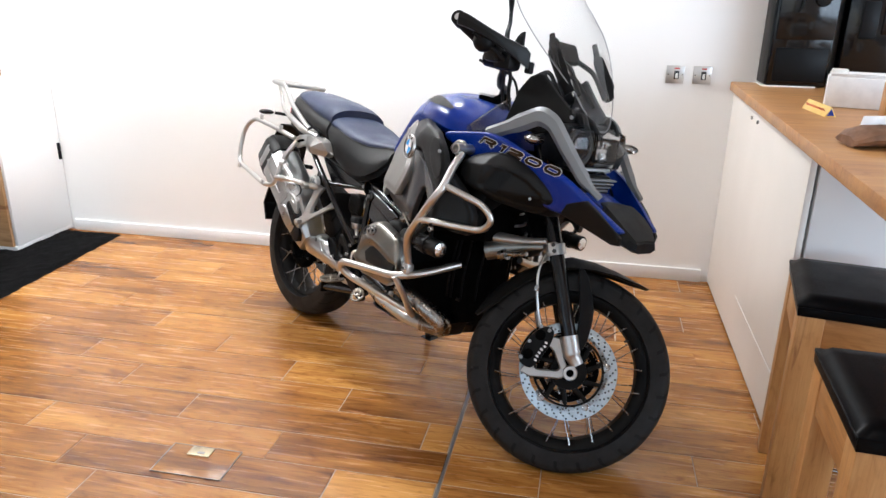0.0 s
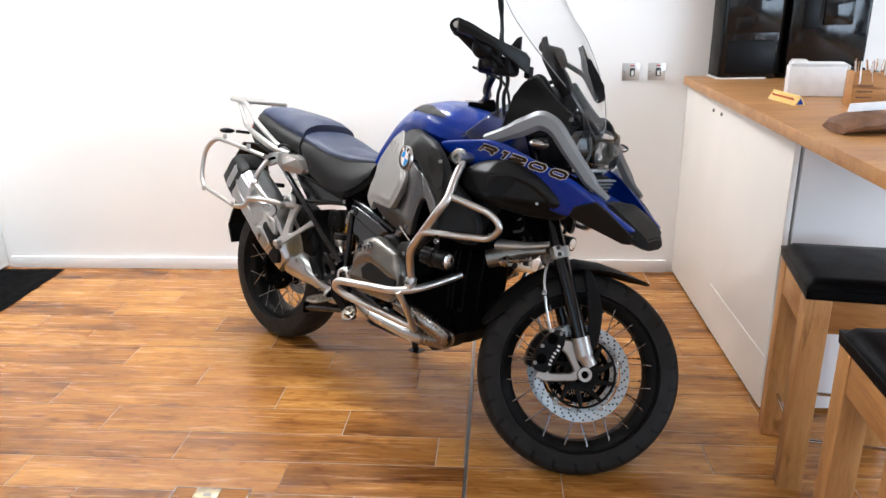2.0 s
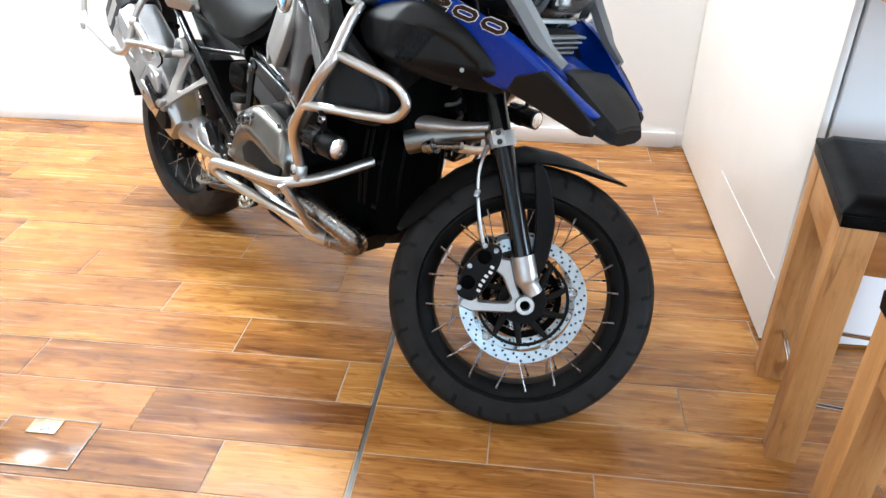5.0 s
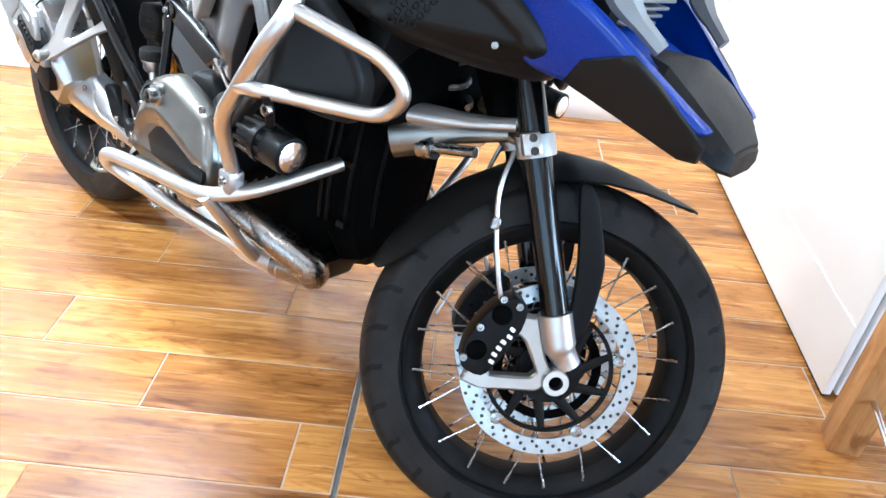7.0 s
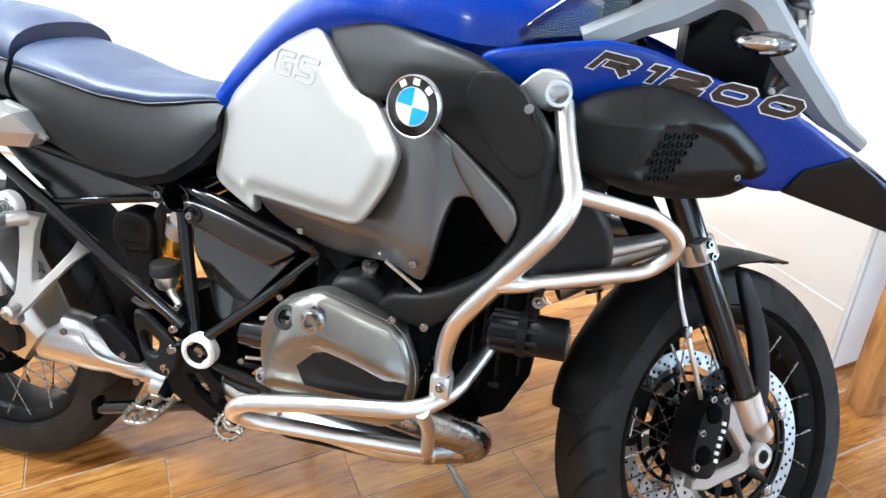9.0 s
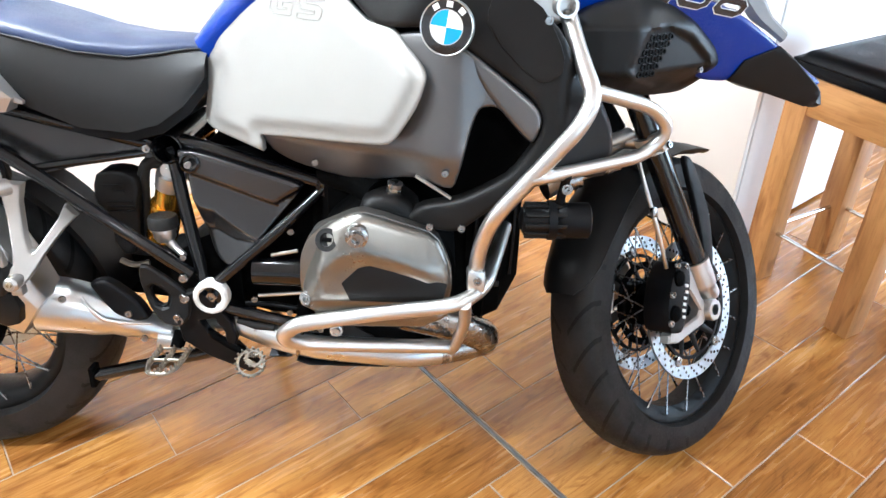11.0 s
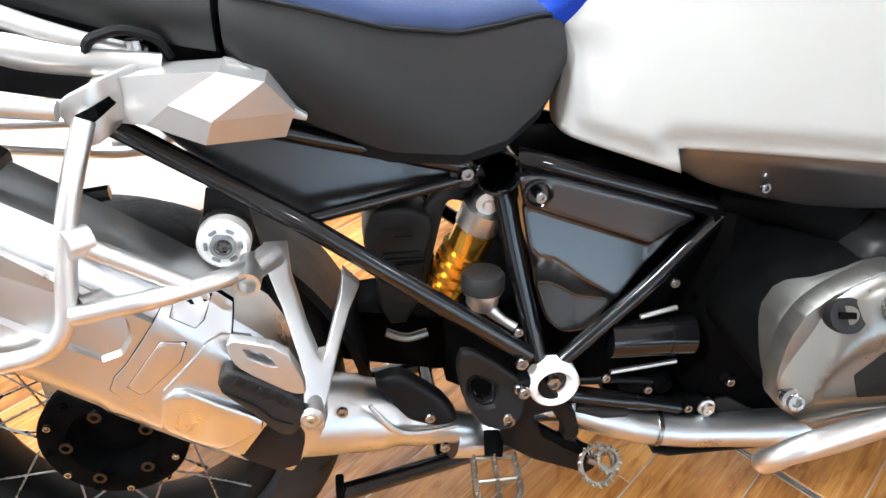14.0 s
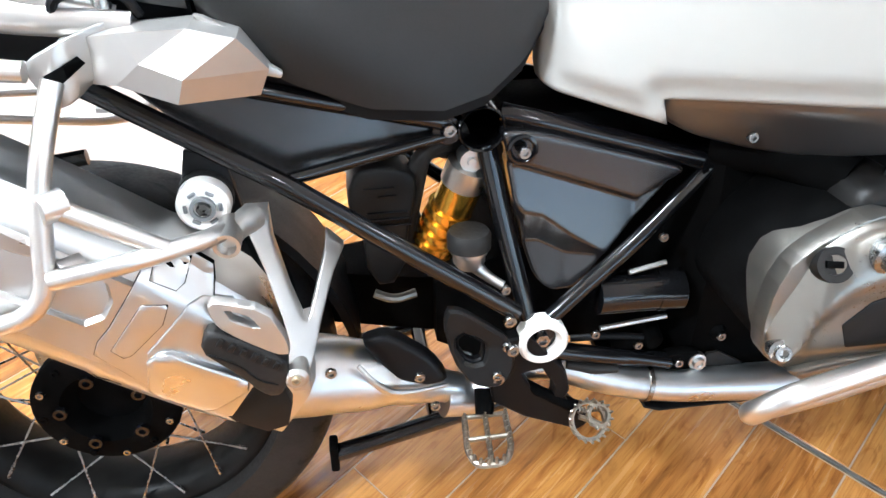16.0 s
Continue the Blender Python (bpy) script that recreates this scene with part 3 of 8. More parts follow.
# ---- counter ----
counter = tagged(new("counter_cabinet"), "cream and white cupboard block under the counter", "cupboard")
counter.location = (1.287, 2.9, 0)
part("front_panel", block((0.02, 1.415, 0.995), (0.01, 0.7085, 0.5095), 0.002), CREAM, counter, "cream panel with a thin white line near the floor")
# thin white line along part of the lower panel
part("panel_line", block((0.002, 0.70, 0.003), (-0.0008, 0.355, 0.213), 0.0), WHITE_PART, counter)
part("end_panel", block((0.9, 0.02, 0.995), (0.482, 0.012, 0.5095), 0.002), GLOSS_WHITE, counter, "white end panel")
part("carcass", block((0.88, 1.37, 0.98), (0.476, 0.716, 0.505), 0.002), GLOSS_WHITE, counter)
part("plinth", block((0.012, 1.40, 0.012), (0.012, 0.71, 0.006), 0.0), PLASTIC, counter)
for dy in (0.92, 0.80):
    part("fixing", moved(bolt_head(0.008, 0.006), pose(0, dy, 0.955, 0, 0, -90)), BOLT, counter)
top = part("bar_counter", block((0.95, 3.3, 0.040), (0.475, -1.65, 0.0), 0.003), OAK_TOP)
tagged(top, "long oak worktop fixed to the white wall", "worktop")
top.matrix_world = pose(1.262, WALL_Y - 0.02, 1.035, 0, 0, -1.5)
TOP_Z = 1.055
leg = tagged(new("counter_support"), "white end support under the worktop", "counter support")
leg.location = (1.75, 1.05, 0)
part("panel", block((0.6, 0.04, 1.013), (0, 0, 0.5065), 0.003), GLOSS_WHITE, leg)


def stool(m):
    """A square oak bar stool; the origin is the middle of its footprint."""
    s = tagged(new("bar_stool"), "chunky oak bar stool with a padded black seat", "stool", "bar stools")
    s.matrix_world = m
    w, leg_w, h = 0.37, 0.068, 0.632
    for a in (-1, 1):
        for b in (-1, 1):
            lg = part("leg", block((h, leg_w, leg_w), (0, 0, 0), 0.003), OAK, s)
            lg.matrix_local = pose(a * (w - leg_w) / 2, b * (w - leg_w) / 2, h / 2, 0, 90, 0)
    for a in (-1, 1):
        part("rail", block((w - 2 * leg_w, 0.055, 0.10), (0, a * (w / 2 - 0.031), h - 0.052), 0.002), OAK, s)
        r = part("rail", block((w - 2 * leg_w, 0.055, 0.10), (0, 0, 0), 0.002), OAK, s)
        r.matrix_local = pose(a * (w / 2 - 0.031), 0, h - 0.052, 0, 0, 90)
        part("foot_rod", tube([(-w / 2 + leg_w / 2, a * (w / 2 - leg_w / 2), 0.16), (w / 2 - leg_w / 2, a * (w / 2 - leg_w / 2), 0.16)], 0.006), BRIGHT, s, "chrome foot rod")
        part("foot_rod", tube([(a * (w / 2 - leg_w / 2), -w / 2 + leg_w / 2, 0.16), (a * (w / 2 - leg_w / 2), w / 2 - leg_w / 2, 0.16)], 0.006), BRIGHT, s, "chrome foot rod")
    n = 14
    vs, fs = [], []
    hw = w / 2 + 0.004
    for j in range(n + 1):
        for i in range(n + 1):
            x, y = -1 + 2 * i / n, -1 + 2 * j / n
            d = min(1 - abs(x), 1 - abs(y))
            z = 0.052 - 0.018 * max(0, 1 - d / 0.12) ** 2 + 0.003 * (1 - x * x) * (1 - y * y)
            vs.append((x * hw, y * hw, h + z))
    k = len(vs)
    for j in range(n + 1):
        for i in range(n + 1):
            vs.append(((-1 + 2 * i / n) * (hw - 0.002), (-1 + 2 * j / n) * (hw - 0.002), h + 0.001))
    for j in range(n):
        for i in range(n):
            a = j * (n + 1) + i
            fs.append((a, a + 1, a + n + 2, a + n + 1))
            fs.append((k + a, k + a + n + 1, k + a + n + 2, k + a + 1))
    ring = [i for i in range(n + 1)] + [j * (n + 1) + n for j in range(1, n + 1)] + [n * (n + 1) + i for i in range(n - 1, -1, -1)] + [j * (n + 1) for j in range(n - 1, 0, -1)]
    for a, b in zip(ring, ring[1:] + ring[:1]):
        fs.append((a, b, k + b, k + a))
    part("seat_pad", (vs, fs), CUSHION, s, "padded black leather seat", sharp=60)
    part("piping", tube([(-hw, -hw, h + 0.030), (hw, -hw, h + 0.030), (hw, hw, h + 0.030), (-hw, hw, h + 0.030), (-hw, -hw, h + 0.030)], 0.003, bend=0.01, seg=6), CUSHION, s)
    return s


stool_one = stool(pose(1.408, 2.598, 0, 0, 0, -9.8))
stool_two = copy_thing(stool_one, pose(1.34, 1.98, 0, 0, 0, -3.5))

# ---- motorcycle: placed by its rear contact point, leaning on its side stand, bars turned to the left ----
# bike axes: x ahead, y to its left, z up
RAKE, STEER = radians(25.5), radians(43.4)
bike = tagged(new("motorcycle"), "blue and silver adventure motorcycle leaning on its side stand", "motorcycle")
bike.matrix_world = (Matrix.Translation((-0.648, 3.481, 0.002)) @ Matrix.Rotation(radians(-37.8), 4, "Z")
                     @ Matrix.Rotation(radians(-10.52), 4, "X") @ Matrix.Rotation(radians(0.70), 4, "Y"))
FRONT_AXLE = Vector((1.51, 0, 0.325))
PIVOT = Vector((1.6027, 0, 0))
STEERED = (Matrix.Translation(PIVOT) @ Matrix.Rotation(STEER, 4, Vector((-math.sin(RAKE), 0, math.cos(RAKE))))
           @ Matrix.Translation(-PIVOT))


def tyre_material():
    """Rubber with slanting tread grooves in relief, their shade painted in near black."""
    m = RUBBER.copy()
    m.name = "tread_rubber"
    n, l = m.node_tree.nodes, m.node_tree.links
    b = n["Principled BSDF"]
    tc = n.new("ShaderNodeTexCoord")
    sep = n.new("ShaderNodeSeparateXYZ")
    l.new(tc.outputs["Object"], sep.inputs[0])

    def calc(op, a, c=None):
        k = n.new("ShaderNodeMath")
        k.operation = op
        for i, v in enumerate((a, c)):
            if v is None:
                continue
            if isinstance(v, (int, float)):
                k.inputs[i].default_value = v
            else:
                l.new(v, k.inputs[i])
        return k.outputs[0]
    ang = calc("ARCTAN2", sep.outputs[2], sep.outputs[0])
    side = calc("ABSOLUTE", sep.outputs[1])
    turn = calc("ADD", calc("MULTIPLY", ang, 26 / (2 * math.pi)), calc("MULTIPLY", side, 17.0))
    fr = calc("FRACT", turn)
    groove = calc("LESS_THAN", fr, 0.15)
    radius = calc("SQRT", calc("ADD", calc("MULTIPLY", sep.outputs[0], sep.outputs[0]), calc("MULTIPLY", sep.outputs[2], sep.outputs[2])))
    mask = calc("MULTIPLY", calc("MULTIPLY", groove, calc("GREATER_THAN", radius, 0.283)), calc("GREATER_THAN", side, 0.008))
    letter = calc("MULTIPLY", calc("LESS_THAN", calc("ABSOLUTE", calc("SUBTRACT", radius, 0.272)), 0.006),
                  calc("MULTIPLY", calc("LESS_THAN", calc("FRACT", calc("MULTIPLY", ang, 9.0)), 0.55), calc("GREATER_THAN", calc("SINE", calc("MULTIPLY", ang, 2.0)), 0.5)))
    height = calc("SUBTRACT", calc("MULTIPLY", letter, 0.25), mask)
    bp = n.new("ShaderNodeBump")
    bp.inputs["Strength"].default_value, bp.inputs["Distance"].default_value = 1.0, 0.007
    l.new(height, bp.inputs["Height"])
    old = [x for x in n if x.bl_idname == "ShaderNodeBump" and x != bp][0]
    l.new(old.outputs[0], bp.inputs["Normal"])
    l.new(bp.outputs[0], b.inputs["Normal"])
    mix = n.new("ShaderNodeMix")
    mix.data_type = "RGBA"
    src = b.inputs["Base Color"].links[0].from_socket
    l.new(src, mix.inputs[6])
    mix.inputs[7].default_value = (0.0015, 0.0015, 0.0015, 1)
    l.new(mask, mix.inputs[0])
    l.new(mix.outputs[2], b.inputs["Base Color"])
    return m


TREAD = tyre_material()


def wheel(name, m, r, half, rim_r, spoke_r, spoke_y, hub_r, hub_y, count):
    """A spoked wheel: rim with tyre, hub and crossed spokes."""
    # rim: a ring with raised lips
    lip = half * 0.66
    prof = [(rim_r, -lip), (rim_r + 0.004, -lip + 0.004), (rim_r - 0.008, -lip + 0.010), (rim_r - 0.012, -lip * 0.55), (rim_r - 0.020, 0.0),
            (rim_r - 0.012, lip * 0.55), (rim_r - 0.008, lip - 0.010), (rim_r + 0.004, lip - 0.004), (rim_r, lip),
            (rim_r - 0.006, lip + 0.002), (spoke_r + 0.012, lip + 0.001), (spoke_r - 0.004, lip - 0.006), (spoke_r - 0.014, lip * 0.62), (spoke_r - 0.018, 0.0),
            (spoke_r - 0.014, -lip * 0.62), (spoke_r - 0.004, -lip + 0.006), (spoke_r + 0.012, -lip - 0.001), (rim_r - 0.006, -lip - 0.002)]
    w = part(name, lathe(prof, 72, closed=True), RIM, bike, "black spoked wheel")
    w.matrix_local = m
    # tyre: bead, bulging side wall, rounded crown
    tp = []
    for k in range(25):
        a = math.pi * k / 24
        s = math.cos(a)
        y = -half * math.copysign(abs(s) ** 0.72, s)
        rr = rim_r + 0.002 + (r - rim_r - 0.002) * math.sin(a) ** 0.62
        tp.append((rr, y * (1.0 if 3 < k < 21 else 0.95)))
    tp += [(rim_r - 0.003, lip - 0.002), (rim_r - 0.003, -lip + 0.002)]
    part("tyre", lathe(tp, 96, closed=True), TREAD, w, "black road tyre with slanting grooves")
    part("hub", lathe([(0.018, -hub_y - 0.02), (hub_r * 0.55, -hub_y - 0.015), (hub_r, -hub_y - 0.004), (hub_r, -hub_y + 0.006), (hub_r * 0.62, -hub_y + 0.014),
                       (hub_r * 0.55, 0), (hub_r * 0.62, hub_y - 0.014), (hub_r, hub_y - 0.006), (hub_r, hub_y + 0.004), (hub_r * 0.55, hub_y + 0.015), (0.018, hub_y + 0.02)], 36), DARK, w)
    first = None
    for side in (-1, 1):
        for i in range(count):
            a = 2 * math.pi * (i + (0.25 if side > 0 else 0.0)) / count
            lean = (1 if i % 2 else -1) * 1.05
            p = Vector((spoke_r * math.cos(a), side * spoke_y, spoke_r * math.sin(a)))
            q = Vector(((hub_r - 0.006) * math.cos(a + lean), side * hub_y, (hub_r - 0.006) * math.sin(a + lean)))
            d = q - p
            if first is None:
                first = part("spoke", tube([(0, 0, 0), (0, 0, 0.02), (0, 0, 0.0201), (0, 0, d.length)], [0.0028, 0.0028, 0.0016, 0.0016], bend=0, seg=6), SPOKE, w)
                first.matrix_local = Matrix.Translation(p) @ d.to_track_quat("Z", "Y").to_matrix().to_4x4()
            else:
                again(first, "spoke", w, Matrix.Translation(p) @ d.to_track_quat("Z", "Y").to_matrix().to_4x4())
    return w


front_wheel = wheel("front_wheel", STEERED @ Matrix.Translation(FRONT_AXLE), 0.325, 0.060, 0.254, 0.232, 0.040, 0.050, 0.045, 20)
rear_wheel = wheel("rear_wheel", Matrix.Translation((0, 0, 0.318)), 0.318, 0.086, 0.232, 0.208, 0.060, 0.085, 0.03, 20)


def on_bike(name, geo, mat, label="", sharp=38, parent=None):
    return part(name, geo, mat, parent or bike, label, sharp)


def both(name, geo, mat, label="", sharp=38):
    """A part on the right of the bike and its mirror image on the left."""
    return on_bike(name, geo, mat, label, sharp), on_bike(name, mirrored(geo), mat, label, sharp)


def bolts(places, r=0.006, h=0.005, turn=None, parent=None, mat=None):
    """Bolt heads that face the bike's right side."""
    first = None
    for p in places:
        m = Matrix.Translation(p) @ (turn or Matrix())
        if first is None:
            first = part("bolt", bolt_head(r, h), mat or BOLT, parent or bike)
            first.matrix_local = m
        else:
            again(first, "bolt", parent or bike, m)


# ---- fuel tank and side panels ----
TANK = [  # x, edge half width, edge height, crown height
    (0.555, 0.058, 0.850, 0.885), (0.60, 0.080, 0.888, 0.935), (0.66, 0.102, 0.940, 0.995), (0.73, 0.134, 0.992, 1.050),
    (0.80, 0.168, 1.024, 1.090), (0.88, 0.205, 1.036, 1.120), (0.96, 0.232, 1.028, 1.132), (1.04, 0.238, 1.012, 1.122),
    (1.12, 0.215, 1.006, 1.098), (1.20, 0.180, 1.006, 1.065)]


def tank_point(x, s, out=0.0):
    """A point of the tank's skin: s runs from the right edge (0) over the crown (1)."""
    xs = [r[0] for r in TANK]
    e, ze, zt = (float(np.interp(x, xs, [r[k] for r in TANK])) for k in (1, 2, 3))
    a = s * math.pi / 2
    y = -(e + out) * math.cos(a) ** 0.55 if s < 1 else 0.0
    return Vector((x, y, ze + (zt + out - ze) * math.sin(a) ** 0.78 if s > 0 else ze))


def tank_skin():
    rings = []
    for k in range(33):
        x = TANK[0][0] + (TANK[-1][0] - TANK[0][0]) * k / 32
        half = [tank_point(x, i / 9) for i in range(10)]
        ring = half + [Vector((p.x, -p.y, p.z)) for p in reversed(half[:-1])]
        low = half[0]
        ring += [Vector((x, -low.y * 0.8, low.z - 0.05)), Vector((x, low.y * 0.8, low.z - 0.05))]
        rings.append(ring)
    return loft(rings)


tank = on_bike("fuel_tank", tank_skin(), BLUE, "glossy deep blue fuel tank cover", sharp=45)
for side in (1, -1):
    vs = []
    n = 8
    for i in range(n + 1):
        t = i / n
        x = 0.800 + (1.040 - 0.800) * t
        s0 = float(np.interp(x, (0.80, 0.87, 0.94, 1.04), (0.53, 0.35, 0.26, 0.31)))
        s1 = float(np.interp(x, (0.80, 0.88, 0.94, 1.04), (0.60, 0.56, 0.50, 0.36)))
        for j in range(5):
            p = tank_point(x, s0 + (s1 - s0) * j / 4, 0.0035)
            vs.append(Vector((p.x, p.y * side, p.z)))
    fs = [(i * 5 + j, i * 5 + j + 1, i * 5 + j + 6, i * 5 + j + 5) for i in range(n) for j in range(4)]
    part("vent_inlay", (vs, fs), PLASTIC, tank, "black vent inlay")
part("filler_cap", lathe([(0.0, 0.010), (0.03, 0.010), (0.036, 0.006), (0.036, -0.01)], 28, pose(0.97, 0, 1.128, -90, 0, 0)), CAST, tank)

# added near-black filler, so gaps between the tank panels read as shade
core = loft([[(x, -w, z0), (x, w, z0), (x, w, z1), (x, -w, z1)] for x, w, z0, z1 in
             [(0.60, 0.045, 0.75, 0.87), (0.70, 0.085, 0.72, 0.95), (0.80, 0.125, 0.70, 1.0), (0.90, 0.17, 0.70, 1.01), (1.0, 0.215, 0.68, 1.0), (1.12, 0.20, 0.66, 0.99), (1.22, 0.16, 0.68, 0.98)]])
on_bike("tank_gap_filler", core, DARK, "near-black filler that stands for shade behind the panels")

SILVER_PLANE = lambda x, z: 0.036 - 0.632 * x + 0.302 * z
SHROUD_PLANE = lambda x, z: -0.039 - 0.298 * x + 0.043 * z
silver_outline = smooth_outline([(0.801, 1.014), (0.752, 1.004), (0.72, 0.991), (0.687, 0.972), (0.642, 0.924), (0.594, 0.884), (0.570, 0.862),
                  (0.578, 0.840), (0.583, 0.804), (0.578, 0.766), (0.580, 0.746), (0.594, 0.737), (0.625, 0.731), (0.700, 0.7165), (0.697, 0.742), (0.754, 0.7475), (0.843, 0.754), (0.912, 0.760), (0.932, 0.770),
                  (0.967, 0.824), (0.981, 0.865), (0.974, 0.880), (0.955, 0.901), (0.934, 0.925), (0.912, 0.936), (0.889, 0.935), (0.852, 0.967), (0.823, 0.995)], 2, sharp=(13, 14))


def silver_relief(x, z, d):
    """A flat raised field inside a slanting border, and a knee hollow at the rear."""
    step = min(1.0, max(0.0, (d - 0.010) / 0.020))
    field = 0.009 * step * step * (3 - 2 * step)
    knee = 0.016 * math.exp(-((x - 0.598) / 0.024) ** 2 - ((z - 0.838) / 0.034) ** 2)
    low = 0.008 * math.exp(-((x - 0.592) / 0.02) ** 2 - ((z - 0.77) / 0.035) ** 2)
    return knee + low - field


side_panel = both("tank_side_panel", pillow(silver_outline, SILVER_PLANE, 0.02, 0.007, 0.008, silver_relief), SILVER_TANK, "matt light grey tank side panel", sharp=60)


def stroke(points, plane, r=0.0022, lift=0.0):
    """A rounded raised line on a panel."""
    return tube([(x, plane(x, z) - lift, z) for x, z in points], r, bend=0.006, seg=6)


# two embossed outline letters
EMBOSSED = [[(0.042, 0.026), (0.046, 0.034), (0.010, 0.037), (0.002, 0.030), (-0.003, 0.006), (0.003, 0.000), (0.036, -0.001), (0.041, 0.018), (0.022, 0.019), (0.020, 0.011), (0.029, 0.010), (0.028, 0.007), (0.010, 0.008), (0.014, 0.028), (0.042, 0.026)],
            [(0.046, 0.027), (0.048, 0.034), (0.011, 0.037), (0.003, 0.031), (0.001, 0.019), (0.006, 0.014), (0.029, 0.012), (0.028, 0.007), (-0.002, 0.008), (-0.004, 0.000), (0.034, -0.002), (0.040, 0.004), (0.042, 0.016), (0.037, 0.021), (0.014, 0.023), (0.016, 0.029), (0.046, 0.027)]]
for (ex, ez), shape in zip(((0.722, 0.938), (0.772, 0.934)), EMBOSSED):
    for sgn, host in ((1, side_panel[0]), (-1, side_panel[1])):
        flip = (lambda q: q) if sgn > 0 else (lambda q: 0.040 - q)
        g = tube([(ex + flip(u), SILVER_PLANE(ex + flip(u), ez + w) - 0.0088, ez + w) for u, w in shape], 0.0012, bend=0.003, seg=6)
        part("letter", g if sgn > 0 else mirrored(g), SILVER_TANK, host, "embossed letter")

def soft_max(a, b, k=0.03):
    return 0.5 * (a + b + math.sqrt((a - b) ** 2 + k * k)) - 0.004


graph_plane = lambda x, z: soft_max(SILVER_PLANE(x, z) + 0.004, SHROUD_PLANE(x, z)) + max(0.0, min(1.0, 1.0 - 3.0 * (x - 0.78))) * max(0.0, 0.745 - z)
graph_outline = smooth_outline([(0.693, 0.745), (0.72, 0.765), (0.80, 0.775), (0.93, 0.79), (0.95, 0.87), (0.92, 0.915), (0.95, 0.925), (1.0, 0.925), (1.035, 0.903), (1.088, 0.868), (1.142, 0.800), (1.132, 0.786), (1.106, 0.808), (1.081, 0.825), (1.057, 0.821), (1.044, 0.782), (1.033, 0.732), (1.021, 0.690),
                 (0.965, 0.706), (0.893, 0.684), (0.861, 0.677), (0.80, 0.680), (0.745, 0.692), (0.708, 0.712)], 2, sharp=(0, 25))
graphite = both("lower_tank_cover", pillow(graph_outline, lambda x, z: graph_plane(x, z) - 0.014 * math.exp(-((x - 1.0) / 0.05) ** 2) + 0.008 * min(1.0, max(0.0, (x - 1.03) / 0.04)), 0.02, 0.005, 0.009), TITAN, "satin graphite lower tank cover", sharp=60)


def shroud_depth(x, z):
    y = SHROUD_PLANE(x, z)
    y = max(y, SILVER_PLANE(x, z) - 0.004) if x < 1.0 else y
    return y + 1.05 * max(0.0, x - 1.175) + 0.5 * max(0.0, z - 0.985)


shroud_outline = smooth_outline([(0.816, 1.012), (0.816, 1.034), (0.861, 1.038), (0.894, 1.033), (0.942, 1.026), (1.021, 1.012), (1.074, 1.0), (1.124, 0.975), (1.165, 0.94),
                  (1.195, 0.89), (1.235, 0.845), (1.272, 0.775), (1.266, 0.705), (1.155, 0.735), (1.095, 0.681), (1.063, 0.650), (1.029, 0.622), (0.982, 0.622), (0.940, 0.636), (0.973, 0.664),
                  (1.028, 0.676), (1.105, 0.722), (1.138, 0.772), (1.150, 0.809), (1.135, 0.840), (1.035, 0.905), (1.000, 0.935), (0.945, 0.930), (0.900, 0.930), (0.859, 0.971)], 2)
shroud = both("radiator_shroud", pillow(shroud_outline, shroud_depth, 0.018, 0.010, 0.012), BROWNISH, "black moulded radiator shroud", sharp=60)
hex_outline = smooth_outline([(1.084, 0.990), (1.066, 0.972), (1.065, 0.930), (1.135, 0.863), (1.158, 0.867), (1.177, 0.886), (1.162, 0.932), (1.130, 0.980)], 1)
hexes = both("shroud_inlay", pillow(hex_outline, lambda x, z: shroud_depth(x, z) - 0.0025 - 0.05 * max(0.0, (x - 1.084) * 0.80 + (z - 0.967) * 0.60), 0.012, 0.0015, 0.008), BROWNISH, "black panel inlay", sharp=25)
strip_outline = smooth_outline([(1.030, 0.905), (1.052, 0.897), (1.139, 0.832), (1.150, 0.809), (1.138, 0.774), (1.124, 0.782), (1.066, 0.845)], 2)
both("shroud_trim", pillow(strip_outline, lambda x, z: SHROUD_PLANE(x, z) - 0.002, 0.014, 0.008, 0.012), TITAN, "satin graphite trim strip", sharp=60)
# near-black sheet behind the opening stands for the shade inside
both("duct", pillow([(1.02, 0.90), (1.15, 0.82), (1.15, 0.70), (1.02, 0.66), (0.96, 0.70)], lambda x, z: SHROUD_PLANE(x, z) + 0.065, 0.01, 0.006, 0.03), DARK)
both("stay", tube([(0.962, -0.300, 0.712), (1.018, -0.308, 0.678)], 0.003, seg=6), STEEL)
bolts([(0.790, -0.203, 0.704), (1.008, -0.318, 0.722), (1.034, -0.342, 0.642), (0.985, -0.332, 0.640), (1.148, -0.345, 0.950)], 0.006, 0.006)


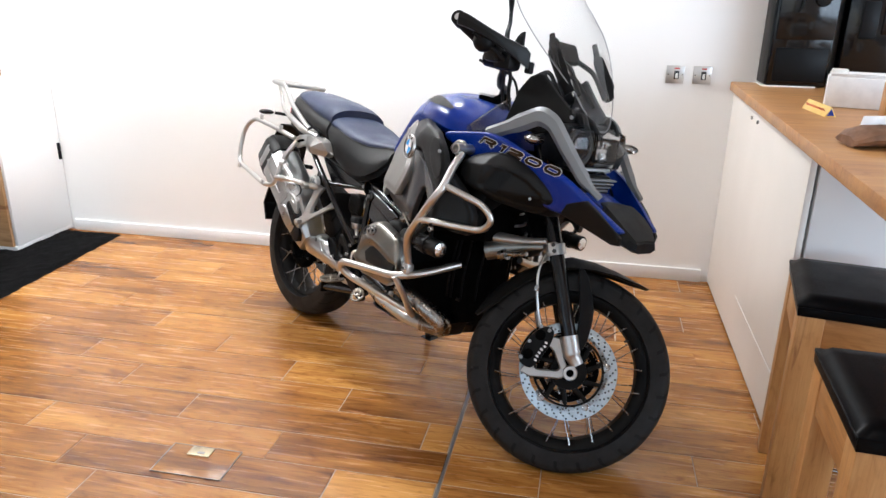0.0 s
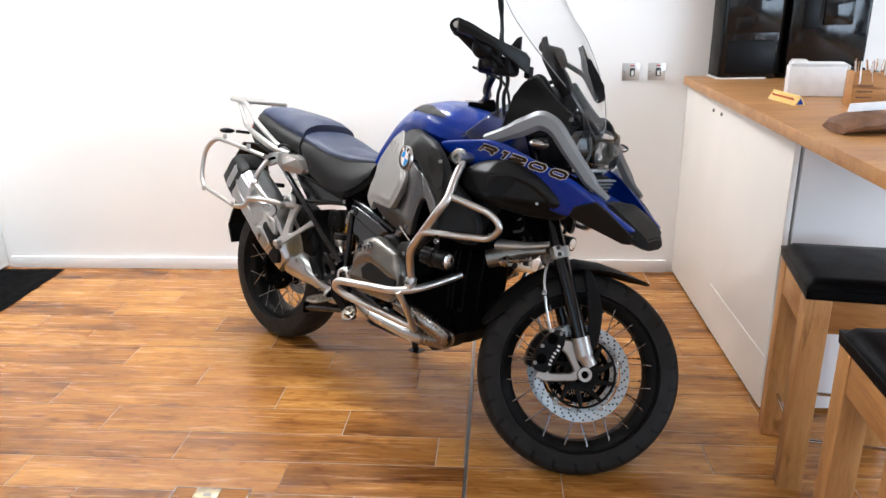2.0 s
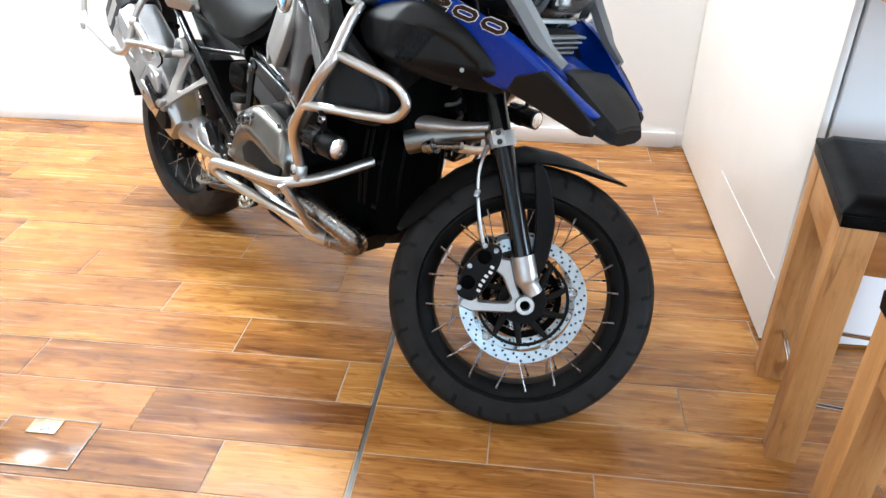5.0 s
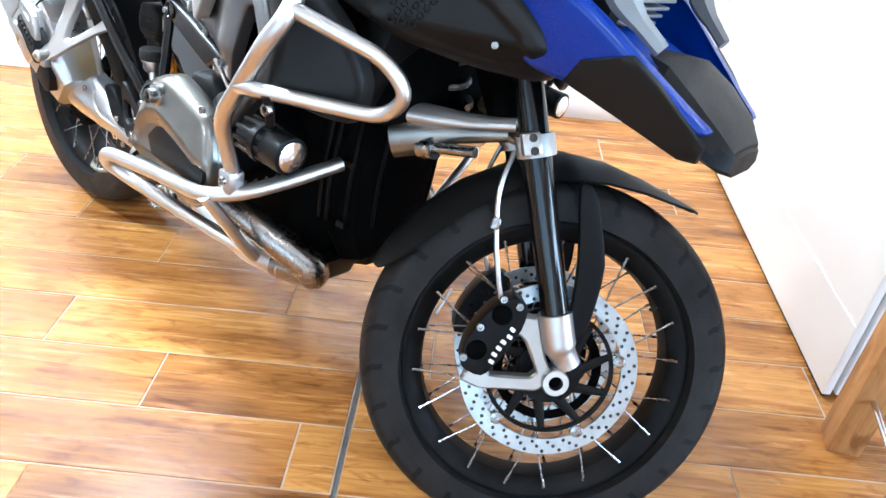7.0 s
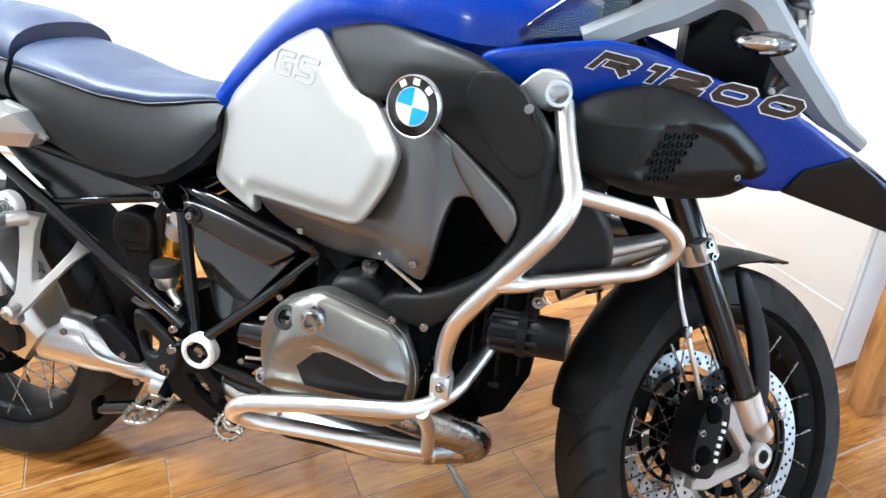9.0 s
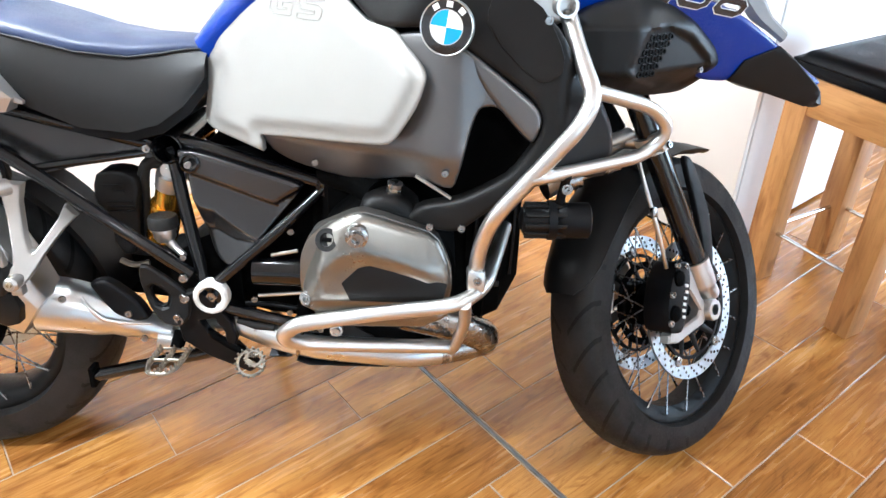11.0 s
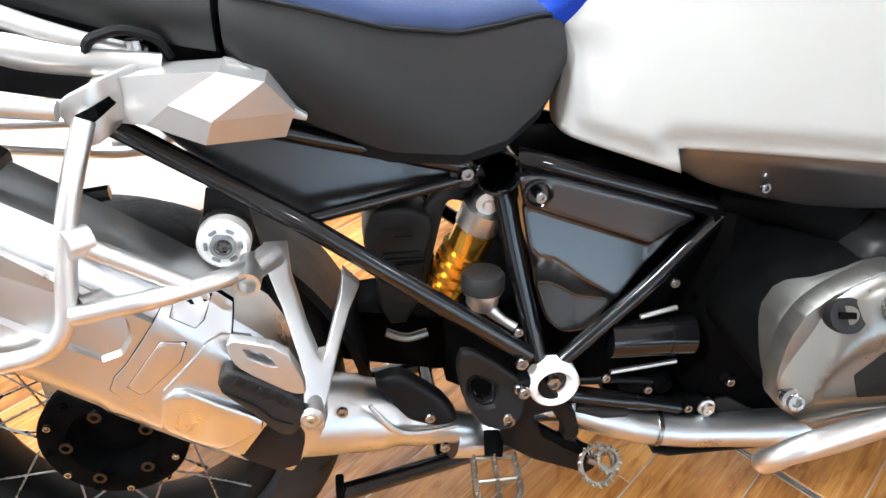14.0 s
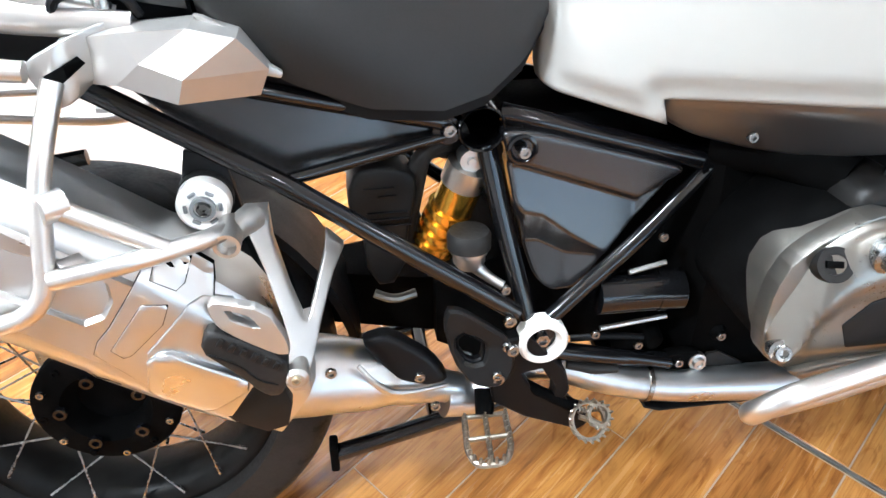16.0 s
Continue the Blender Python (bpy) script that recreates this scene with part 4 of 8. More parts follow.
def badge(centre, normal, r):
    """A round enamel badge with blue and white quarters and a black ring; no letters."""
    q = Vector(normal).to_track_quat("-Y", "Z").to_matrix().to_4x4()
    m = Matrix.Translation(centre) @ q @ pose(0, 0, 0, 0, 8, 0)
    b = on_bike("badge", lathe([(0.0, -0.004), (r * 0.93, -0.004), (r, -0.0028), (r, 0.006)], 48), BLACK_SIGN, "round badge with blue and white quarters")
    b.matrix_local = m
    part("rim_ring", lathe([(r * 0.955, -0.0046), (r * 0.985, -0.0052), (r * 1.012, -0.003), (r * 1.012, 0.004), (r * 0.955, 0.004)], 48, closed=True), CAST, b)
    part("inner_ring", lathe([(r * 0.60, -0.0048), (r * 0.63, -0.0048), (r * 0.63, -0.003), (r * 0.60, -0.003)], 40, closed=True), CAST, b)
    for k in range(4):
        pts = [(0, 0)] + [(r * 0.6 * math.cos(a), r * 0.6 * math.sin(a)) for a in np.linspace(k * math.pi / 2, (k + 1) * math.pi / 2, 10)]
        part("quarter", prism(pts, -0.0046, -0.003), BLUE_SIGN if k % 2 else WHITE_SIGN, b)
    for k, a in enumerate((128, 90, 52)):
        bar = prism([(-0.0045, -0.0040), (0.0045, -0.0040), (0.0045, 0.0040), (-0.0045, 0.0040)], -0.0047, -0.0035)
        part("mark", moved(bar, pose(r * 0.80 * math.cos(radians(a)), 0, r * 0.80 * math.sin(radians(a)), 0, 90 - a, 0)), WHITE_SIGN, b)
    return b


badge((1.008, -0.352, 0.940), (-0.285, -0.955, 0.06), 0.038)
badge((1.008, 0.352, 0.940), (-0.285, 0.955, 0.06), 0.038)


# ---- front fairing: blue flanks, air scoops, beak ----
def blue_depth(x, z):
    return -0.269 + 0.222 * x - 0.242 * z


blue_outline = smooth_outline([(1.068, 0.985), (1.072, 1.006), (1.14, 1.017), (1.228, 1.030), (1.289, 1.018), (1.337, 0.998), (1.445, 0.962), (1.498, 0.940), (1.571, 0.893), (1.640, 0.848), (1.674, 0.828),
                (1.655, 0.818), (1.590, 0.845), (1.516, 0.862), (1.494, 0.834), (1.44, 0.838), (1.40, 0.86), (1.36, 0.90), (1.28, 0.93), (1.20, 0.93), (1.127, 0.955)], 2)
flanks = both("front_flank", pillow(blue_outline, blue_depth, 0.012, 0.012, 0.012), BLUE, "glossy deep blue front side panel", sharp=60)

# the displacement lettering on the flanks: square black letters with a pale outline
def ribbon(points, width, closed=False, cap=0.0):
    """A flat band of one width along a polyline (u, v), with mitred corners."""
    p = [np.array(q, float) for q in points]
    n = len(p)
    if cap and not closed:
        p[0] = p[0] + (p[0] - p[1]) / np.linalg.norm(p[0] - p[1]) * cap
        p[-1] = p[-1] + (p[-1] - p[-2]) / np.linalg.norm(p[-1] - p[-2]) * cap
    vs = []
    for k in range(n):
        a = p[k] - p[k - 1] if k or closed else p[1] - p[0]
        b = p[(k + 1) % n] - p[k] if k < n - 1 or closed else p[k] - p[k - 1]
        na, nb = (np.array((-q[1], q[0])) / np.linalg.norm(q) for q in (a, b))
        m = (na + nb) / max(0.5, 1 + float(na @ nb))
        vs += [p[k] + m * width / 2, p[k] - m * width / 2]
    fs = [(2 * k, 2 * k + 1, (2 * k + 3) % (2 * n), (2 * k + 2) % (2 * n)) for k in range(n if closed else n - 1)]
    return vs, fs


# strokes in a field 11 wide and 1 high: u along the line, v up
ZERO = [(0.38, 0.08), (0.10, 0.32), (0.10, 0.68), (0.38, 0.92), (1.52, 0.92), (1.80, 0.68), (1.80, 0.32), (1.52, 0.08)]
LETTERS = [
    (0.0, [([(0.12, 0.0), (0.12, 0.90), (1.52, 0.90), (1.80, 0.74), (1.80, 0.60), (1.52, 0.44), (0.62, 0.44)], False), ([(1.20, 0.44), (1.80, 0.0)], False)]),
    (2.62, [([(0.0, 0.88), (0.50, 0.88), (0.50, 0.0)], False)]),
    (3.75, [([(0.05, 0.92), (1.52, 0.92), (1.80, 0.76), (1.80, 0.64), (1.52, 0.50), (0.40, 0.46), (0.14, 0.28), (0.12, 0.08), (1.95, 0.08)], False)]),
    (6.28, [(ZERO, True)]), (8.85, [(ZERO, True)])]


def letters_on_flank(start, strokes, width, cap, lift, side):
    """One letter laid on the flank's skin."""
    vs, fs = [], []
    for points, closed in strokes:
        v, f = ribbon([(start + u, w * 0.86 + 0.07) for u, w in points], width, closed, cap)
        k = len(vs)
        fs += [tuple(i + k for i in q) for q in f]
        for u, w in v:
            u = u / 10.75
            if side < 0:
                u = 1 - u
            x0, z0 = 1.205 + 0.267 * u, 0.9940 - 0.0515 * u
            x, z = x0 + (0.021 - 0.005 * u) * w, z0 + (0.0205 + 0.003 * u) * w
            vs.append(Vector((x, (blue_depth(x, z) - lift) * side, z)))
    return vs, fs


for side, host in zip((1, -1), flanks):
    for start, strokes in LETTERS:
        part("letter", letters_on_flank(start, strokes, 0.47, 0.14, 0.0022, side), WHITE_SIGN, host, "pale letter outline")
        part("letter_face", letters_on_flank(start, strokes, 0.35, 0.08, 0.0030, side), BLACK_SIGN, host, "black letter face")


def scoop_depth(x, z):
    return (-0.292 + 0.74 * max(0.0, x - 1.285) + 1.5 * max(0.0, 0.868 - z) + 1.1 * max(0.0, z - 0.935) + 0.15 * max(0.0, 1.24 - x))


scoop_outline = smooth_outline([(1.172, 0.905), (1.184, 0.938), (1.218, 0.961), (1.266, 0.975), (1.306, 0.978), (1.344, 0.972), (1.392, 0.945), (1.455, 0.892), (1.466, 0.862), (1.447, 0.830), (1.420, 0.808),
                 (1.343, 0.812), (1.279, 0.834), (1.223, 0.858), (1.185, 0.880)], 2)
inner = [(1.277, 0.876), (1.311, 0.934), (1.340, 0.938), (1.392, 0.915), (1.436, 0.878), (1.440, 0.846), (1.405, 0.826), (1.345, 0.836), (1.300, 0.856)]


def inside_poly(x, z, poly):
    c = False
    for (a, b), (e, f) in zip(poly, poly[1:] + poly[:1]):
        if (b > z) != (f > z) and x < (e - a) * (z - b) / (f - b) + a:
            c = not c
    return c


def inner_gap(x, z):
    """How far a place lies inside the recess (negative outside)."""
    best = 9.0
    for (a, b), (e, f) in zip(inner, inner[1:] + inner[:1]):
        t = min(1.0, max(0.0, ((x - a) * (e - a) + (z - b) * (f - b)) / ((e - a) ** 2 + (f - b) ** 2)))
        best = min(best, math.hypot(a + t * (e - a) - x, b + t * (f - b) - z))
    return best if inside_poly(x, z, inner) else -best


def scoop_relief(x, z, d):
    """A folded rim round a sunken field."""
    g = inner_gap(x, z)
    t = min(1.0, max(0.0, (g + 0.002) / 0.008))
    rim = 0.003 * min(1.0, max(0.0, (0.030 + min(g, 0.0)) / 0.030))
    return 0.008 * t * t * (3 - 2 * t) - rim


scoops = both("air_scoop", pillow(scoop_outline, scoop_depth, 0.02, 0.016, 0.006, scoop_relief), BROWNISH, "matt black side air scoop", sharp=60)
FIELD = [(1.284, 0.872), (1.316, 0.928), (1.340, 0.934), (1.362, 0.922), (1.318, 0.856)]
cell = lathe([(0.0056, 0.002), (0.0056, -0.0026), (0.0036, -0.0026), (0.0030, 0.002)], 6, closed=True)
for sgn, host in zip((1, -1), scoops):
    cells = []
    for i in range(9):
        for j in range(8):
            x, z = 1.298 + i * 0.0115 + (j % 2) * 0.0057, 0.846 + j * 0.0105
            if inside_poly(x, z, FIELD):
                cells.append(moved(cell, Matrix.Translation((x, scoop_depth(x, z) + 0.0045, z)) @ pose(0, 0, 0, 0, 0, 30)))
    g = join(*cells)
    part("mesh_field", g if sgn > 0 else mirrored(g), PLASTIC, host, "black honeycomb field")
bolts([(1.413, -0.204, 0.865)], 0.005, 0.005, pose(0, 0, 0, 0, 0, 36))


def ring_section(x, half, z0, z1, k=0.35):
    """A soft six-sided cross section of the beak."""
    zm = z0 + (z1 - z0) * k
    return [(x, -half * 0.62, z0), (x, half * 0.62, z0), (x, half, zm), (x, half * 0.86, z1), (x, 0.0, z1 + 0.004), (x, -half * 0.86, z1), (x, -half, zm)]


beak = on_bike("beak", loft([ring_section(1.485, 0.118, 0.838, 0.868), ring_section(1.53, 0.121, 0.818, 0.872), ring_section(1.60, 0.108, 0.800, 0.858), ring_section(1.65, 0.088, 0.785, 0.832),
                             ring_section(1.685, 0.070, 0.774, 0.808), ring_section(1.700, 0.052, 0.772, 0.798)]), PLASTIC, "black plastic beak tip", sharp=30)
part("beak_top", loft([ring_section(1.40, 0.060, 0.875, 0.915), ring_section(1.50, 0.075, 0.855, 0.900), ring_section(1.57, 0.070, 0.845, 0.876)]), BLUE, beak, "glossy blue beak ridge")
part("beak_nose", loft([ring_section(1.545, 0.050, 0.840, 0.886), ring_section(1.585, 0.078, 0.830, 0.884), ring_section(1.63, 0.084, 0.808, 0.860), ring_section(1.67, 0.076, 0.790, 0.832), ring_section(1.696, 0.054, 0.780, 0.806)]), BROWNISH, beak, "matt black nose panel", sharp=30)
beak_side = [(1.486, 0.838), (1.506, 0.872), (1.566, 0.895), (1.604, 0.870), (1.655, 0.829), (1.672, 0.812), (1.668, 0.788), (1.646, 0.786), (1.604, 0.800)]
for sgn in (1, -1):
    g = pillow(beak_side, lambda x, z: blue_depth(x, z) - 0.005, 0.010, 0.003, 0.012)
    part("beak_side", g if sgn > 0 else mirrored(g), BROWNISH, beak, "matt black beak side panel", sharp=40)
for k in range(4):
    part("cooling_fin", block((0.05, 0.13 - 0.012 * k, 0.005), (1.488 - 0.004 * k, 0.0, 0.945 - 0.011 * k), 0.002), GREY_PAINT, beak)
part("grille_back", block((0.04, 0.14, 0.06), (1.468, 0, 0.925), 0.008), PLASTIC, beak)

both("headlight_arm", tube([(1.195, -0.205, 1.022), (1.285, -0.188, 1.064), (1.362, -0.166, 1.106), (1.405, -0.154, 1.090), (1.470, -0.136, 1.012), (1.535, -0.118, 0.940), (1.585, -0.104, 0.905)],
                           [0.014, 0.019, 0.020, 0.018, 0.016, 0.014, 0.007], bend=0.02, seg=6, flat=(1.45, 0.75)), GREY_PAINT, "grey painted headlight arm", sharp=25)
ind = on_bike("indicator", tube([(1.385, -0.170, 1.046), (1.395, -0.215, 1.040)], 0.010, seg=10), PLASTIC, "clear front turn signal")


def ellipsoid(centre, radii, seg=14, rings=9):
    prof = [(math.sin(math.pi * k / rings) or 0.0, -math.cos(math.pi * k / rings)) for k in range(rings + 1)]
    v, f = lathe([(max(0.0, r), y) for r, y in prof], seg)
    return [Vector((p[0] * radii[0] + centre[0], p[1] * radii[1] + centre[1], p[2] * radii[2] + centre[2])) for p in v], f


for sgn in (1, -1):
    if sgn < 0:
        ind = on_bike("indicator", tube([(1.385, 0.170, 1.046), (1.395, 0.215, 1.040)], 0.010, seg=10), PLASTIC, "clear front turn signal")
    part("indicator_body", ellipsoid((1.402, -0.233 * sgn, 1.038), (0.026, 0.017, 0.011)), BRIGHT, ind)
    part("indicator_lens", ellipsoid((1.414, -0.237 * sgn, 1.038), (0.034, 0.023, 0.0155)), LENS, ind, "clear lens")

# headlight
lamp = on_bike("headlight", loft([[(x, y * s, 1.028 + z * s) for y, z in ((-0.140, 0.010), (-0.120, 0.062), (-0.05, 0.080), (0.05, 0.080), (0.120, 0.062), (0.140, 0.010), (0.118, -0.055), (0.04, -0.078), (-0.04, -0.078), (-0.118, -0.055))]
                               for x, s in ((1.33, 0.78), (1.40, 0.98), (1.440, 1.0), (1.448, 0.94))]), PLASTIC, "black twin headlight with clear lenses")
bowl = part("reflector", lathe([(0.026, -0.030), (0.040, -0.012), (0.050, 0.006), (0.056, 0.006), (0.058, -0.03)], 32, pose(1.452, -0.070, 1.030, 0, 0, -90), closed=True), TITAN, lamp, "round dark bowl")
part("projector", ellipsoid((1.446, -0.070, 1.030), (0.024, 0.034, 0.034), 20, 12), GLOSS_BLACK, lamp, "dark projector lens")
part("projector_ring", lathe([(0.034, -0.004), (0.038, 0.0), (0.034, 0.004)], 28, pose(1.458, -0.070, 1.030, 0, 0, -90), closed=True), BRIGHT, lamp)
for (cy, cz, sy, sz) in ((0.045, 1.062, 0.110, 0.010), (0.045, 0.992, 0.100, 0.010), (-0.008, 1.028, 0.010, 0.074), (0.098, 1.028, 0.010, 0.070)):
    part("led_frame", block((0.030, sy, sz), (1.452, cy, cz), 0.004), GLOSS_BLACK, lamp, "black lamp frame")
for k, (cy, cz) in enumerate(((0.022, 1.044), (0.066, 1.042), (0.022, 1.010), (0.066, 1.010))):
    part("led_block", block((0.012, 0.036, 0.026), (0, 0, 0), 0.004, pose(1.446, cy, cz, 0, 12 if k < 2 else -12, 0)), LAMP_BOWL, lamp, "square bright reflector")
part("light_bar", block((0.010, 0.200, 0.008), (1.455, 0.0, 0.968), 0.003), WHITE_PART, lamp, "pale light strip")
cover = part("lens_cover", loft([[(x, y * s, 1.028 + z * s) for y, z in ((-0.138, 0.008), (-0.118, 0.058), (-0.05, 0.076), (0.05, 0.076), (0.118, 0.058), (0.138, 0.008), (0.116, -0.052), (0.04, -0.074), (-0.04, -0.074), (-0.116, -0.052))]
                                for x, s in ((1.449, 1.0), (1.478, 0.93), (1.492, 0.72), (1.497, 0.35))]), LENS, lamp, "clear lens")
cover.visible_shadow = False

# cockpit sides, wind deflectors and screen
cock_outline = list([(1.290, 1.231), (1.256, 1.212), (1.230, 1.166), (1.206, 1.040), (1.245, 1.052), (1.330, 1.050), (1.403, 1.074), (1.430, 1.106), (1.409, 1.130), (1.354, 1.173)])
cocks = both("cockpit_panel", pillow(cock_outline, lambda x, z: -0.158 + 0.30 * (x - 1.2) + 0.10 * (z - 1.1), 0.012, 0.005, 0.012), BROWNISH, "black cockpit side panel", sharp=40)
bolts([(1.330, -0.126, 1.110), (1.425, -0.100, 1.114)], 0.006, 0.006)
both("side_deflector", pillow([(1.062, 1.014), (1.109, 1.033), (1.213, 1.113), (1.255, 1.140), (1.252, 1.087), (1.240, 1.036), (1.168, 1.014)], lambda x, z: -0.222 + 0.14 * (x - 1.07), 0.004, 0.003, 0.02), SMOKE, "smoked clear wind deflector", sharp=60)
both("front_valance", pillow(smooth_outline([(1.40, 1.105), (1.45, 1.085), (1.50, 1.075), (1.47, 1.115), (1.43, 1.135)], 2), lambda x, z: -0.085 + 0.35 * max(0, x - 1.42), 0.01, 0.006, 0.014), PLASTIC, sharp=60)


def screen_sheet():
    vs, n, m = [], 18, 20
    for i in range(m + 1):
        t = i / m
        for j in range(n + 1):
            s = -1 + 2 * j / n
            half = 0.098 + 0.105 * math.sin(min(1.0, t * 1.5) * math.pi / 2) - 0.05 * max(0, t - 0.6)
            z = 1.085 + 0.44 * t + 0.105 * (1 - t) * s * s
            x = 1.470 - 0.235 * t - 0.02 * t * t - (0.060 + 0.035 * t) * s * s
            vs.append(Vector((x, s * half, z)))
    fs = [(i * (n + 1) + j, i * (n + 1) + j + 1, (i + 1) * (n + 1) + j + 1, (i + 1) * (n + 1) + j) for i in range(m) for j in range(n)]
    k = len(vs)
    back = [v + Vector((-0.003, 0, -0.001)) for v in vs]
    return vs + back, fs + [tuple(i + k for i in reversed(f)) for f in fs]


screen = on_bike("windscreen", screen_sheet(), SCREEN, "tall clear windscreen", sharp=80)
screen.visible_shadow = False
border = [screen_sheet()[0][k] for k in list(range(20 * 19, -1, -19)) + list(range(1, 19)) + list(range(2 * 19 - 1, 21 * 19, 19))]
part("screen_edge", tube(border, 0.0016, bend=0, seg=6), GREY_PAINT, screen, "thin polished edge")
part("smoked_base", pillow(smooth_outline([(1.39, 1.13), (1.44, 1.06), (1.50, 1.07), (1.45, 1.15)], 2), lambda x, z: -0.09, 0.003, 0.002, 0.02), SMOKE, screen)
both("wind_blade", tube([(1.292, -0.105, 1.345), (1.312, -0.112, 1.30), (1.378, -0.112, 1.215), (1.398, -0.100, 1.182)], [0.010, 0.020, 0.024, 0.018], bend=0.01, seg=10, flat=(1.0, 0.42)), PLASTIC, "slim black wind blade")
both("screen_stay", tube([(1.36, -0.075, 1.15), (1.27, -0.06, 1.24), (1.22, -0.055, 1.22)], 0.007, seg=8), PLASTIC)
mech = on_bike("screen_adjuster", block((0.030, 0.110, 0.070), (0, 0, 0), 0.014, pose(1.262, 0.01, 1.300, 0, -28, 0)), BROWNISH, "dark grey windscreen adjuster")
for y in (-0.045, 0.055):
    part("adjuster_arm", tube([(1.275, y, 1.285), (1.345, y * 1.15, 1.255), (1.400, y * 1.3, 1.180)], 0.008, bend=0.02, seg=8), BROWNISH, mech)
part("adjuster_knob", ellipsoid((1.250, -0.040, 1.325), (0.016, 0.018, 0.018)), PLASTIC, mech)
on_bike("instrument_cluster", block((0.04, 0.17, 0.075), (0, 0, 0), 0.015, pose(1.25, 0, 1.175, 0, -35, 0)), PLASTIC, "black instrument cluster")

# ---- handlebar, turned with the fork ----
GRIP = STEERED.inverted() @ Vector((1.215, -0.412, 1.330))
gx, gy, gz = GRIP
CLAMP = (1.02, 0.0, 1.180)


def steered(geo):
    return moved(geo, STEERED)


def steered_pair(name, geo, mat, label="", sharp=38):
    return on_bike(name, steered(geo), mat, label, sharp), on_bike(name, steered(mirrored(geo)), mat, label, sharp)


bar = on_bike("handlebar", steered(tube([(gx, gy, gz), (gx + 0.098, gy + 0.155, gz - 0.014), (CLAMP[0] + 0.01, -0.10, CLAMP[2] + 0.015), (CLAMP[0], -0.04, CLAMP[2]), (CLAMP[0], 0.04, CLAMP[2]),
                                          (CLAMP[0] + 0.01, 0.10, CLAMP[2] + 0.015), (gx + 0.098, -gy - 0.155, gz - 0.014), (gx, -gy, gz)], 0.0135, bend=0.05)), PLASTIC, "black tubular handlebar")
for s in (1, -1):
    part("grip", steered(tube([(gx + 0.006, s * (gy + 0.018), gz), (gx + 0.084, s * (gy + 0.128), gz - 0.012)], 0.018, seg=14)), RUBBER, bar, "black rubber grip")
    part("bar_end", steered(tube([(gx - 0.004, s * (gy - 0.012), gz), (gx + 0.004, s * (gy + 0.016), gz)], 0.021, seg=16)), PLASTIC, bar)
    part("bar_end_screw", steered(tube([(gx - 0.006, s * (gy - 0.017), gz), (gx, s * (gy - 0.005), gz)], 0.009, seg=12)), CAST, bar)
    part("switch_block", steered(block((0.055, 0.05, 0.06), (gx + 0.100, s * (gy + 0.160), gz - 0.022), 0.012)), PLASTIC, bar)
    part("lever", steered(tube([(gx + 0.128, s * (gy + 0.165), gz - 0.02), (gx + 0.115, s * (gy + 0.10), gz - 0.022), (gx + 0.075, s * (gy + 0.02), gz - 0.020)], [0.009, 0.007, 0.006], seg=8)), CAST, bar)
    part("reservoir", steered(block((0.05, 0.05, 0.035), (gx + 0.118, s * (gy + 0.215), gz + 0.01), 0.012)), PLASTIC, bar)
    sections = [(1.228, -0.432, 1.334, 0.020, 0.020), (1.252, -0.412, 1.327, 0.018, 0.017), (1.284, -0.370, 1.308, 0.015, 0.013), (1.312, -0.328, 1.289, 0.016, 0.011),
                (1.334, -0.292, 1.273, 0.021, 0.010), (1.349, -0.266, 1.260, 0.025, 0.009), (1.354, -0.250, 1.250, 0.022, 0.006)]
    guard = [[Vector((x + w * 0.7, y - w * 0.6, z + h * 0.82)), Vector((x + w, y - w * 0.8, z)), Vector((x + w * 0.8, y - w * 0.5, z - h)), Vector((x - w, y + w * 0.8, z - h)),
              Vector((x - w * 1.1, y + w * 0.8, z)), Vector((x - w * 0.6, y + w * 0.8, z + h))] for x, y, z, h, w in sections]
    shell = moved(loft(guard), STEERED.inverted())
    part("hand_guard", steered(shell if s > 0 else mirrored(shell)), BROWNISH, bar, "black plastic hand guard", sharp=30)
    fin = moved(pillow([(1.270, 1.305), (1.287, 1.326), (1.301, 1.331), (1.306, 1.265), (1.288, 1.265)], lambda x, z: -0.236, 0.006, 0.002, 0.012), STEERED.inverted())
    part("guard_fin", steered(fin if s > 0 else mirrored(fin)), PLASTIC, bar)
    lug = moved(block((0.022, 0.02, 0.034), (1.345, -0.235, 1.232), 0.005), STEERED.inverted())
    part("guard_clamp", steered(lug if s > 0 else mirrored(lug)), PLASTIC, bar)
    stem = moved(tube([(1.238, -0.235, 1.300), (1.219, -0.220, 1.330), (1.200, -0.195, 1.352), (1.172, -0.172, 1.400), (1.150, -0.165, 1.470)], [0.008, 0.007, 0.006, 0.006, 0.010], bend=0.02, seg=8), STEERED.inverted())
    extras = [("throttle_housing", ellipsoid((1.262, -0.350, 1.283), (0.034, 0.030, 0.032)), PLASTIC), ("brake_pump", block((0.07, 0.055, 0.055), (1.288, -0.270, 1.242), 0.014), PLASTIC),
              ("switch_panel", block((0.05, 0.04, 0.06), (1.262, -0.305, 1.262), 0.012), BROWNISH), ("brake_lever", tube([(1.300, -0.275, 1.232), (1.292, -0.330, 1.262), (1.262, -0.395, 1.300)], [0.009, 0.007, 0.006], bend=0.02, seg=8), PLASTIC),
              ("hose", tube([(1.285, -0.255, 1.225), (1.262, -0.215, 1.195), (1.215, -0.170, 1.165), (1.20, -0.13, 1.10)], 0.006, bend=0.03, seg=8), RUBBER), ("hose", tube([(1.272, -0.270, 1.222), (1.245, -0.225, 1.190), (1.20, -0.18, 1.165), (1.18, -0.14, 1.10)], 0.005, bend=0.03, seg=8), RUBBER)]
